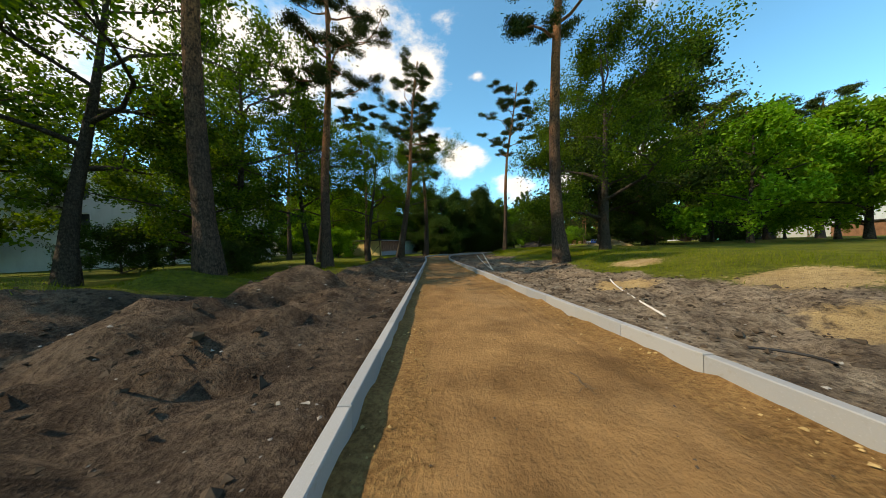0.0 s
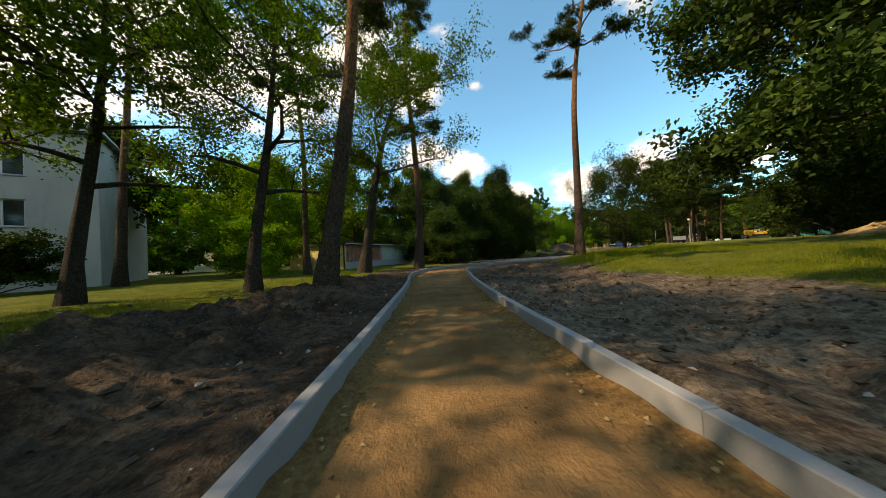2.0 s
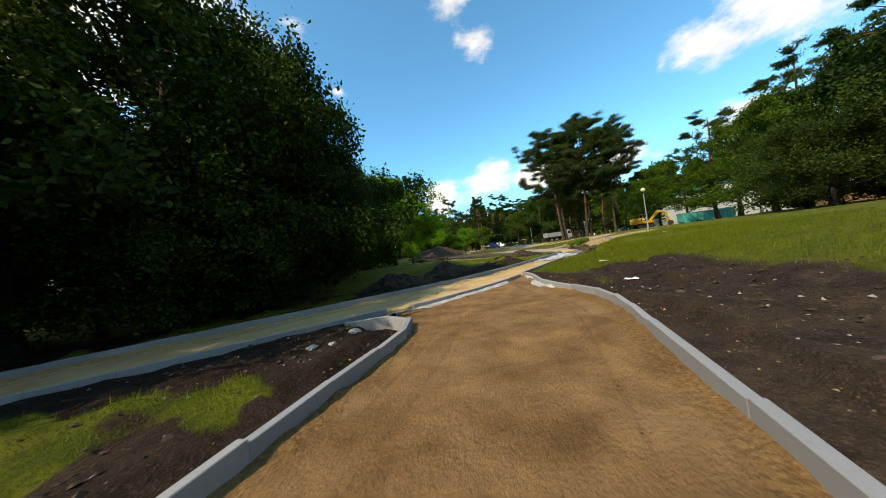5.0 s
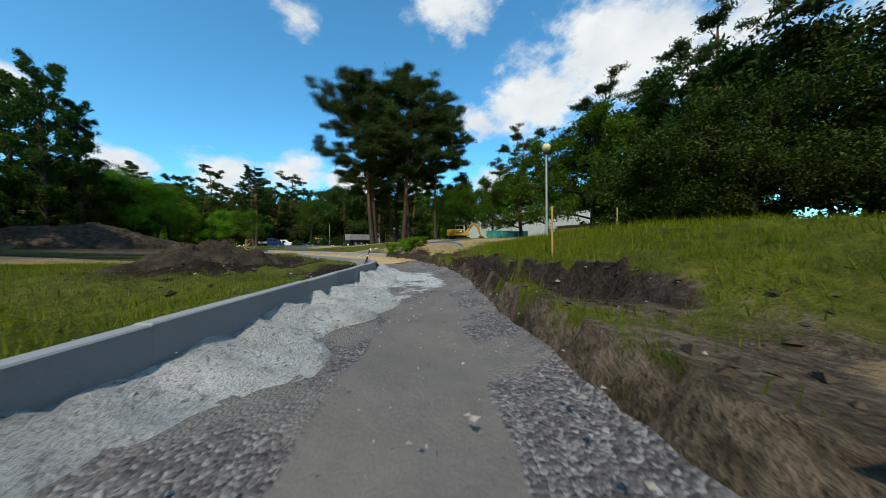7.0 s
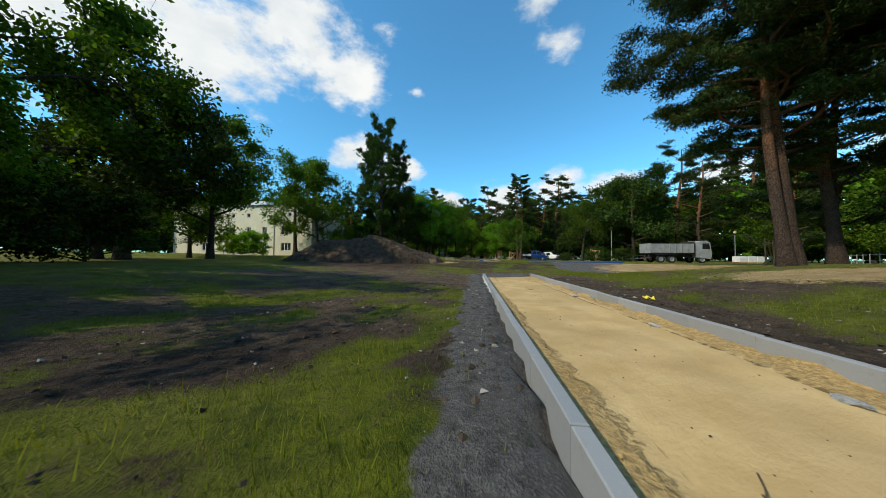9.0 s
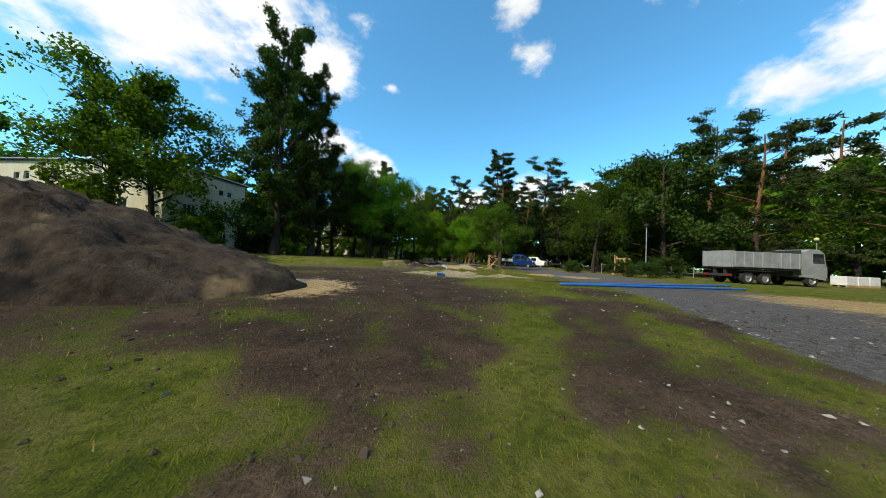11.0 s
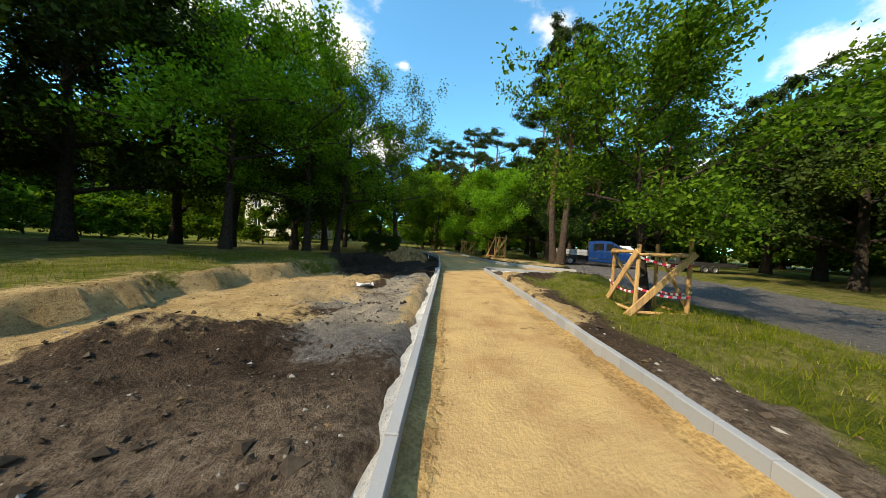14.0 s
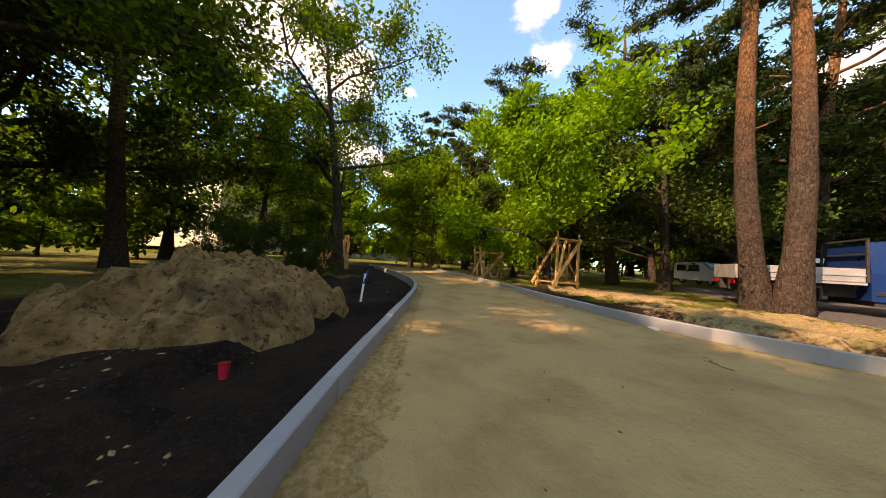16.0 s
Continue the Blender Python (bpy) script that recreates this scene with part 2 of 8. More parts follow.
def build_gravel(net):
    p = place(net)
    v = net.n("ShaderNodeTexVoronoi", ins={"Scale": 58.0})
    net.put(v.inputs["Vector"], p)
    n2, n3 = net.noise(p, 1.2, 5, 0.6), net.noise(p, 12, 5, 0.6)
    stone = net.ramp(net.math("ADD", net.math("MULTIPLY", v.outputs["Color"], 0.7), net.math("MULTIPLY", n3, 0.3)), (0.2, (0.05, 0.044, 0.043)), (0.55, (0.13, 0.115, 0.112)), (0.9, (0.32, 0.30, 0.285)))
    col = net.mix(net.step(n2, 0.44, 0.56), stone, net.mix(n3, (0.12, 0.106, 0.095), (0.23, 0.205, 0.185)))
    lime = net.n("ShaderNodeAttribute", attribute_name="lime").outputs["Fac"]
    spill = net.step(net.math("ADD", lime, net.math("MULTIPLY", net.math("SUBTRACT", net.noise(p, 1.1, 6, 0.68), 0.5), 2.4)), 0.42, 0.6)
    col = net.mix(net.math("MULTIPLY", spill, 0.85), col, net.mix(n3, (0.36, 0.365, 0.36), (0.60, 0.60, 0.585)))
    mud = net.step(net.math("ADD", net.n("ShaderNodeAttribute", attribute_name="mud").outputs["Fac"], net.math("MULTIPLY", net.math("SUBTRACT", n2, 0.5), 1.4)), 0.45, 0.62)
    col = net.mix(net.math("MULTIPLY", mud, 0.9), col, net.mix(net.noise(p, 5, 5, 0.6), (0.115, 0.10, 0.092), (0.20, 0.178, 0.155)))
    speck = net.step(net.noise(p, 16, 6, 0.75), 0.53, 0.6)
    col = net.mix(net.math("MULTIPLY", net.math("MULTIPLY", spill, speck), 0.75), col, (0.10, 0.092, 0.09))
    h = net.math("MULTIPLY", net.math("SUBTRACT", 1.0, v.outputs["Distance"]), net.math("SUBTRACT", 1.0, net.math("MULTIPLY", net.math("MAXIMUM", spill, mud), 0.85)))
    finish(net, col, 0.9, 0, net.math("ADD", h, net.math("MULTIPLY", net.noise(p, 16, 6, 0.75), 0.8)), 0.6, 0.02, 0.2)


GRAVEL = material("gravel", build_gravel)


def build_concrete(net):
    p = local(net)
    q = place(net)
    r = net.n("ShaderNodeObjectInfo").outputs["Random"]
    n2, n3, n4 = net.noise(q, 1.3, 5, 0.6), net.noise(q, 11, 5, 0.65), net.noise(q, 90, 3, 0.6)
    base = net.mix(r, (0.215, 0.23, 0.25), (0.30, 0.305, 0.31))
    col = net.mix(net.ramp(n2, (0.35, 0.5), (0.6, 0.0)), base, (0.27, 0.265, 0.25))
    col = net.mix(net.ramp(n3, (0.25, 0.5), (0.42, 0.0)), col, (0.20, 0.17, 0.13))
    col = net.mix(net.math("MULTIPLY", net.step(n4, 0.6, 0.72), 0.35), col, (0.45, 0.45, 0.44))
    finish(net, col, 0.88, 0, net.math("ADD", n4, n3), 0.25, 0.006, 0.25)


CONCRETE = material("concrete", build_concrete)


def build_mortar(net):
    q = place(net)
    n2, n3, n4 = net.noise(q, 2.2, 5, 0.6), net.noise(q, 14, 5, 0.65), net.noise(q, 70, 4, 0.7)
    col = net.mix(net.ramp(n2, (0.3, 0.0), (0.7, 1.0)), (0.38, 0.385, 0.38), (0.66, 0.66, 0.64))
    col = net.mix(net.ramp(n3, (0.3, 0.8), (0.45, 0.0)), col, (0.24, 0.23, 0.22))
    col = net.mix(net.math("MULTIPLY", net.step(net.noise(q, 30, 5, 0.7), 0.55, 0.63), 0.7), col, (0.16, 0.15, 0.145))
    finish(net, col, 0.95, 0, net.math("ADD", n4, n3), 0.9, 0.05, 0.15)


MORTAR = material("mortar", build_mortar)


def bark(name, low, high, lo_z, hi_z, scale):
    def build(net):
        p = local(net)
        z = net.n("ShaderNodeSeparateXYZ")
        net.put(z.inputs[0], p)
        s = net.vmath("MULTIPLY", p, (1.0, 1.0, 0.30))
        bend = net.n("ShaderNodeTexNoise", ins={"Scale": 5.0, "Detail": 6.0, "Roughness": 0.7, "Vector": s})
        v = net.n("ShaderNodeTexVoronoi", feature="DISTANCE_TO_EDGE", ins={"Scale": scale})
        warp = net.vmath("ADD", s, net.vmath("MULTIPLY", bend.outputs["Color"], (0.26, 0.26, 0.26)))
        net.put(v.inputs["Vector"], warp)
        n = net.noise(p, 14, 5, 0.65)
        n0 = net.noise(p, 0.8, 3)
        t = net.step(net.math("ADD", z.outputs[2], net.math("MULTIPLY", net.math("SUBTRACT", n0, 0.5), 5.0)), lo_z, hi_z)
        base = net.mix(t, low, high)
        col = net.mix(net.ramp(n, (0.3, 0.0), (0.7, 1.0)), net.mix(1.0, base, (0.55, 0.52, 0.5), "MULTIPLY"), net.mix(1.0, base, (1.3, 1.3, 1.3), "MULTIPLY"))
        crack = net.ramp(net.math("ADD", v.outputs["Distance"], net.math("MULTIPLY", net.math("SUBTRACT", n, 0.5), 0.35)), (0.0, 1.0), (0.22, 0.0))
        col = net.mix(net.math("MULTIPLY", crack, net.ramp(net.noise(p, 3.0, 4), (0.35, 0.35), (0.6, 0.85))), col, (0.018, 0.014, 0.011))
        finish(net, col, 0.95, 0, net.math("ADD", net.math("MULTIPLY", v.outputs["Distance"], 2.0), net.math("MULTIPLY", n, 0.4)), 0.9, 0.05, 0.12)

    return material(name, build)


PINE_BARK = bark("pine_bark", (0.098, 0.070, 0.054), (0.30, 0.145, 0.068), 3.8, 9.0, 15.0)
GREY_BARK = bark("grey_bark", (0.070, 0.058, 0.046), (0.10, 0.085, 0.066), 3.0, 9.0, 16.0)


def leaf_mat(name, a, b, c, glow):
    def build(net):
        r = net.n("ShaderNodeNewGeometry").outputs["Random Per Island"]
        o = net.n("ShaderNodeObjectInfo").outputs["Random"]
        n = net.noise(place(net), 0.55, 3)
        col = net.ramp(net.math("ADD", net.math("MULTIPLY", r, 0.6), net.math("MULTIPLY", n, 0.4)), (0.15, a), (0.5, b), (0.85, c))
        hue = net.n("ShaderNodeHueSaturation", ins={"Hue": net.math("ADD", 0.49, net.math("MULTIPLY", o, 0.022)), "Saturation": 1.0, "Value": net.math("ADD", 0.82, net.math("MULTIPLY", o, 0.36)), "Color": col})
        col = hue.outputs[0]
        d = net.n("ShaderNodeBsdfPrincipled", ins={"Base Color": col, "Roughness": 0.65, "Specular IOR Level": 0.06})
        tr = net.n("ShaderNodeBsdfTranslucent", ins={"Color": net.mix(1.0, col, (1.5, 1.6, 0.5), "MULTIPLY")})
        m = net.n("ShaderNodeMixShader", ins={0: glow, 1: d.outputs[0], 2: tr.outputs[0]})
        net.n("ShaderNodeOutputMaterial", ins={"Surface": m.outputs[0]})

    return material(name, build)


# lighter and darker leaf tones also put sunlit and shaded foliage into colour
LEAF = leaf_mat("leaf", (0.022, 0.045, 0.008), (0.055, 0.105, 0.008), (0.125, 0.19, 0.018), 0.38)
LEAF_LIGHT = leaf_mat("leaf_light", (0.048, 0.105, 0.008), (0.105, 0.205, 0.014), (0.19, 0.31, 0.03), 0.45)
LEAF_DARK = leaf_mat("leaf_dark", (0.014, 0.028, 0.008), (0.032, 0.058, 0.010), (0.065, 0.10, 0.016), 0.16)
NEEDLE = leaf_mat("needle", (0.016, 0.028, 0.008), (0.034, 0.053, 0.013), (0.070, 0.092, 0.024), 0.15)
BLADE = leaf_mat("blade", (0.044, 0.066, 0.004), (0.10, 0.128, 0.006), (0.20, 0.195, 0.020), 0.32)
STRAW = leaf_mat("straw", (0.20, 0.15, 0.06), (0.35, 0.27, 0.115), (0.50, 0.42, 0.20), 0.2)
CLOD = plain("clod", (0.075, 0.057, 0.042), 0.95, 0, 0.3, 2.0, 0.1)
CRUMB = plain("sand_crumb", (0.42, 0.29, 0.13), 0.95, 0, 0.3, 2.0, 0.1)
PEBBLE = plain("pebble", (0.33, 0.31, 0.28), 0.9, 0, 0.25, 2.0, 0.2)


def build_wood(net):
    p = local(net)
    r = net.n("ShaderNodeObjectInfo").outputs["Random"]
    s = net.vmath("MULTIPLY", p, (14.0, 14.0, 1.2))
    n = net.noise(s, 1.6, 5, 0.6, 0.4)
    n2 = net.noise(p, 2.2, 4)
    base = net.mix(r, (0.42, 0.245, 0.095), (0.56, 0.36, 0.16))
    col = net.mix(net.ramp(n, (0.35, 0.65), (0.6, 0.0)), base, (0.24, 0.125, 0.05))
    col = net.mix(net.math("MULTIPLY", net.step(n2, 0.55, 0.75), 0.5), col, (0.17, 0.12, 0.08))
    finish(net, col, 0.85, 0, n, 0.3, 0.01, 0.2)


WOOD = material("raw_wood", build_wood)

# ---- plan of the paths ----
KH = 0.19          # kerb above the path
KT = 0.10          # kerb thickness


def resample(pts, gap):
    """Points at even steps along a polyline."""
    p = np.array(pts, float)
    d = np.r_[0, np.cumsum(np.hypot(*np.diff(p, axis=0).T))]
    n = max(2, int(round(d[-1] / gap)) + 1)
    s = np.linspace(0, d[-1], n)
    return np.stack([np.interp(s, d, p[:, 0]), np.interp(s, d, p[:, 1])], 1)


def rounded(pts, turns=3):
    """Corner cutting: soft bends that keep the ends."""
    p = np.array(pts, float)
    for _ in range(turns):
        q = [p[0]]
        for a, b in zip(p[:-1], p[1:]):
            q += [a * 0.75 + b * 0.25, a * 0.25 + b * 0.75]
        q.append(p[-1])
        p = np.array(q)
    return p


# inner edges, left and right as one walks
P1L = rounded([(3.9, -12), (1.62, 5), (-0.49, 20), (-2.65, 35), (-3.5, 38.4), (-3.75, 41.2), (-3.7, 43.4), (-2.3, 46.4), (1.0, 52.3), (7.6, 62.4), (9.3, 64.6), (9.6, 65.8), (9.0, 66.45), (8.1, 66.5)])
P1R = rounded([(7.9, -12), (5.1, 5), (3.05, 15), (2.05, 20), (0.03, 30), (-0.72, 35), (-1.0, 38.8), (-1.3, 41.9), (-0.6, 43.6), (0.7, 46.2), (5.0, 54.0), (11.5, 61.6), (13.8, 64.2), (14.1, 66.1), (14.5, 67.6), (15.3, 68.8), (15.75, 70.2)])
P2L = rounded([(-1.5, 67.6), (4.0, 69.1), (8.0, 70.2), (11.0, 71.0), (13.8, 71.95), (16.3, 73.2), (21.9, 76.7), (26.3, 79.45), (27.55, 80.3), (28.05, 81.1), (28.25, 82.1)], 2)
P2R = rounded([(-0.6, 65.0), (4.0, 66.1), (9.0, 67.25), (11.5, 67.95), (14.3, 69.3), (15.5, 70.05), (17.3, 71.2), (20.5, 73.35), (21.9, 74.2)], 2)
P3L = [(28.25, 82.1), (28.85, 83.9), (30.3, 88.1), (34.70, 105.4)]
P3R = [(32.2, 84.5), (37.25, 105.4)]
P4L = rounded([(42.55, 132.2), (46.0, 147.2), (46.45, 149.8), (47.0, 152.6), (47.7, 156.2), (47.6, 160.0), (46.6, 166.0), (45.0, 174.0)])
P4R = rounded([(45.2, 132.4), (47.0, 140.5), (47.85, 144.6), (48.0, 146.0), (48.55, 146.75), (49.5, 146.5), (51.2, 145.6), (54.5, 144.4)], 2)
P5R = rounded([(54.5, 147.0), (52.2, 149.2), (51.1, 151.6), (51.0, 155.0), (51.1, 163.0), (50.2, 174.0)])
BASE = [(-200, -0.22), (46, -0.22), (58, -0.48), (66, -0.68), (80, -0.65), (106, -0.62), (118, -0.25), (130, -0.13), (300, -0.13)]


def level(y):
    """Height of the paths by the way along the place."""
    return np.interp(y, [b[0] for b in BASE], [b[1] for b in BASE])


def strip(left, right, n):
    a, b = np.array(left, float), np.array(right, float)

    def even(p):
        d = np.r_[0, np.cumsum(np.hypot(*np.diff(p, axis=0).T))]
        s = np.linspace(0, d[-1], n)
        return np.stack([np.interp(s, d, p[:, 0]), np.interp(s, d, p[:, 1])], 1)

    return even(a), even(b)


def bands():
    """Edges of the beds: name, left, right."""
    yield "sand_path", *strip(np.vstack([P1L[:-4], [(9.55, 66.6), (9.45, 67.35)]]), P1R, 150), 0.85
    yield "sand_path", *strip(P2L[P2L[:, 0] < 21.7], P2R, 80), 0.15
    yield "gravel_bed", *strip([(21.4, 76.4), (26.3, 79.45), (27.55, 80.3), (28.05, 81.1)], [(22.0, 74.3), (23.4, 75.1), (25.6, 76.6), (27.8, 78.1), (28.9, 79.0), (30.0, 80.2), (30.7, 81.6)], 30), 0.0
    yield "sand_path", *strip([(28.05, 81.1)] + P3L, [(30.6, 81.5), (31.4, 83.0)] + P3R, 70), 0.05
    yield "sand_path", *strip(P4L, np.vstack([P4R[:-9], P5R[4:]]), 120), 0.46
    yield "side_path", *strip([(48.0, 146.2), (48.8, 146.75), (51.2, 145.6), (54.5, 144.4), (57.0, 143.6)], [(50.9, 154.0), (51.1, 151.6), (52.2, 149.2), (54.5, 147.0), (57.0, 146.2)], 26), 0.1


BANDS = list(bands())


LATTICE = np.random.default_rng(77).uniform(-1.0, 1.0, (256, 256)).astype(np.float32)


def lattice_noise(x, y):
    """Smooth noise between random values on a square lattice, -1 to 1."""
    i, j = np.floor(x).astype(np.int64), np.floor(y).astype(np.int64)
    u, v = x - i, y - j
    u, v = u * u * (3 - 2 * u), v * v * (3 - 2 * v)
    i0, j0, i1, j1 = i & 255, j & 255, (i + 1) & 255, (j + 1) & 255
    return (LATTICE[i0, j0] * (1 - u) + LATTICE[i1, j0] * u) * (1 - v) + (LATTICE[i0, j1] * (1 - u) + LATTICE[i1, j1] * u) * v


def noise2(x, y, scale, seed=0.0):
    """Two turned octaves of lattice noise, about -1 to 1."""
    k = scale * 0.42
    a = lattice_noise((x * 0.8 + y * 0.6) * k + seed * 17.3 + 40.2, (y * 0.8 - x * 0.6) * k + seed * 9.1 + 11.7)
    b = lattice_noise((x * 0.5 - y * 0.87) * k * 2.3 + seed * 5.3, (x * 0.87 + y * 0.5) * k * 2.3 + seed * 23.9 + 70.5)
    return 1.15 * a + 0.6 * b


def samples():
    c, h, s = [], [], []
    for name, a, b, damp in BANDS:
        m = (a + b) / 2
        k = np.hypot(*(a - b).T) / 2
        for f in (-0.28, 0.0, 0.28):
            c.append(m + (b - a) * f)
            h.append(k * (1 - 2 * abs(f)))
    return np.vstack(c), np.hstack(h)


CEN, HALF = samples()


def side_gap(x, y):
    """Metres outside the beds (negative within them)."""
    x, y = np.atleast_1d(x).astype(float), np.atleast_1d(y).astype(float)
    out = np.full(x.shape, 99.0)
    for i in range(0, len(x), 4000):
        d = np.hypot(x[i:i + 4000, None] - CEN[None, :, 0], y[i:i + 4000, None] - CEN[None, :, 1]) - HALF[None]
        out[i:i + 4000] = d.min(1)
    return out


def smooth(v, a, b):
    t = np.clip((v - a) / (b - a), 0, 1)
    return t * t * (3 - 2 * t)


# heaps and hollows of the ground: x, y, radius x, radius y, turn, height
HEAPS = [(51.6, 143.9, 2.6, 1.7, -20, 0.26), (-4.0, 8.0, 1.5, 2.2, 0, 0.45), (-5.6, 13.8, 2.2, 2.6, 0, 0.78), (-3.6, 17.5, 1.3, 2.2, 0, 0.42), (-2.4, 13.0, 0.9, 1.3, 0, 0.25), (-4.0, 27.0, 1.0, 2.0, 0, 0.24), (41.4, 131.9, 1.7, 1.2, 20, 0.20), (-7.8, 17.5, 2.4, 2.6, 10, 0.62), (-6.0, 23.5, 1.8, 2.6, 0, 0.22), (-8.0, 11.0, 2.6, 2.8, 0, 0.45), (-5.6, 29.5, 1.2, 2.4, 5, 0.25),
         (14.0, 75.6, 2.2, 1.4, 30, 0.40), (10.4, 73.6, 1.8, 1.1, 20, 0.45), (17.2, 75.9, 2.2, 1.0, 35, 0.35), (20.6, 79.4, 2.6, 1.5, 40, 0.62),
         (25.4, 83.8, 2.2, 1.5, 20, 0.38), (27.3, 81.9, 1.3, 0.7, 35, 0.35), (26.9, 86.2, 1.6, 1.2, -20, 0.35), (28.6, 86.0, 1.2, 2.4, -14, 0.30), (34.2, 84.2, 1.5, 1.0, 20, 0.40), (33.6, 88.0, 1.1, 2.4, -14, 0.28),
         (38.6, 134.6, 1.6, 0.7, 30, 0.22),
         (40.2, 136.0, 1.6, 0.9, 30, 0.35), (41.0, 127.2, 2.2, 1.2, 10, 0.22), (42.6, 130.2, 1.5, 0.9, 0, 0.18), (46.3, 131.9, 0.9, 0.5, 30, 0.28),
         (31.5, 73.6, 2.6, 0.7, 20, 0.16), (13.6, 38.0, 2.0, 1.4, 0, 0.35), (20.5, 60.5, 3.5, 2.2, 0, 0.5)]
HOLLOWS = [(-6.2, 10.0, 1.2, 1.6, 0, 0.30), (-5.0, 20.0, 1.6, 3.4, 8, 0.22), (-4.8, 36.0, 0.9, 3.0, 5, 0.15)]


def lumps(x, y, rows):
    z = np.zeros_like(x)
    warp, top = 1 + 0.22 * noise2(x, y, 1.6, 3.0), 1 + 0.22 * noise2(x, y, 3.1, 2.0)
    for cx, cy, rx, ry, turn, h in rows:
        c, s = math.cos(radians(turn)), math.sin(radians(turn))
        u, v = ((x - cx) * c + (y - cy) * s) / rx, (-(x - cx) * s + (y - cy) * c) / ry
        r = np.sqrt(u * u + v * v) * warp
        z = np.maximum(z, h * np.clip(1.05 - r, 0, 1) ** 0.85 * top)
    return z


def trench_gap(x, y):
    """Metres to the right of the open trench beside the gravel bed, and the share of the way along it."""
    ax, ay, bx, by = 25.3, 75.1, 31.6, 80.2
    ln = math.hypot(bx - ax, by - ay)
    t = ((x - ax) * (bx - ax) + (y - ay) * (by - ay)) / ln
    return ((x - ax) * (by - ay) - (y - ay) * (bx - ax)) / ln + 0.18 * noise2(x, y, 2.2, 5.0), t / ln


def right_of(x, y):
    """Metres to the right of the long first path and its go-on."""
    return x - np.interp(y, [-40, 5, 35, 42, 64, 68, 70, 72, 75, 78, 80, 82, 84, 106, 130], [12, 4.4, 0.1, -1.2, 14, 15, 15.5, 17.5, 22.4, 27, 29.3, 30.6, 31.4, 37.2, 300])


def ground_z(x, y):
    x, y = np.atleast_1d(x).astype(float), np.atleast_1d(y).astype(float)
    d = side_gap(x, y)
    lev = level(y)
    bank = 0.62 * smooth(right_of(x, y), 1.2, 8.0) * (1 - smooth(y, 92, 112))
    wide = lev * (1 - smooth(d, 4, 14)) + np.where(lev < 0, -0.05, 0) * smooth(d, 4, 14)
    z = wide + bank + 0.05 * noise2(x, y, 0.25) * smooth(d, 2, 8)
    z = z + 0.8 * smooth(30 - x + 0.0 * y, 20, 75) * smooth(y, 100, 150)
    dug = smooth(-right_of(x, y), 1.6, 2.6) * (1 - smooth(y, 34, 42))
    z = z + 0.30 * dug * smooth(d, 0.25, 1.5) * (1 - smooth(d, 2.2, 4.6)) * (1 + 0.5 * noise2(x, y, 0.8, 2.0))
    rough = (1 + 0.7 * dug) * smooth(d, 0.2, 1.0) * (1 - smooth(d, 3.0, 5.0)) * np.where((y > 86) & (y < 129), 0.35, 1.0)
    z = z + rough * (0.09 * noise2(x, y, 2.6) + 0.07 * noise2(x, y, 6.5, 3.0) + 0.05 * noise2(x, y, 14.0, 7.0))
    cut = d - np.interp(y, [134, 138, 141, 144, 149, 153], [6.0, 5.6, 5.3, 4.6, 2.7, 2.2]) + 0.35 * noise2(x, y, 1.5, 6.0)
    z = z + 0.48 * smooth(cut, -0.2, 0.12) * smooth(y, 132, 136) * (1 - smooth(y, 149, 153)) * (x < 46)
    z = z + (lumps(x, y, HEAPS) - lumps(x, y, HOLLOWS)) * smooth(d, 0.15, 0.9)
    island = smooth(x, 47.3, 48.0) * (1 - smooth(x, 54, 57)) * smooth(y, 141.0, 142.5) * (y < 146.9)
    near = lev + 0.10 + 0.03 * noise2(x, y, 1.9, 5.0) + island * (0.15 + 0.05 * noise2(x, y, 3.7, 1.0) + 0.035 * noise2(x, y, 9.0, 2.0))
    z = near + (z - near) * smooth(d, 0.3, 1.6)
    deep = 0.10 + 0.2 * smooth(x, 19.5, 20.5) * (1 - smooth(x, 30.5, 31.5)) * smooth(y, 72, 73)
    gap, along = trench_gap(x, y)
    run = smooth(along, 0.0, 0.25) * (1 - smooth(along, 0.85, 1.0))
    z = z - 0.58 * run * (1 - smooth(np.abs(gap), 0.22, 0.42)) * smooth(d, 0.05, 0.25)
    z = z + 0.20 * smooth(along, -0.1, 0.15) * (1 - smooth(along, 0.9, 1.1)) * smooth(gap, 0.25, 0.5) * (1 - smooth(gap, 5, 11))
    return np.where(d < 0.11, lev - deep, z)


def gz(x, y):
    return float(ground_z(x, y)[0])


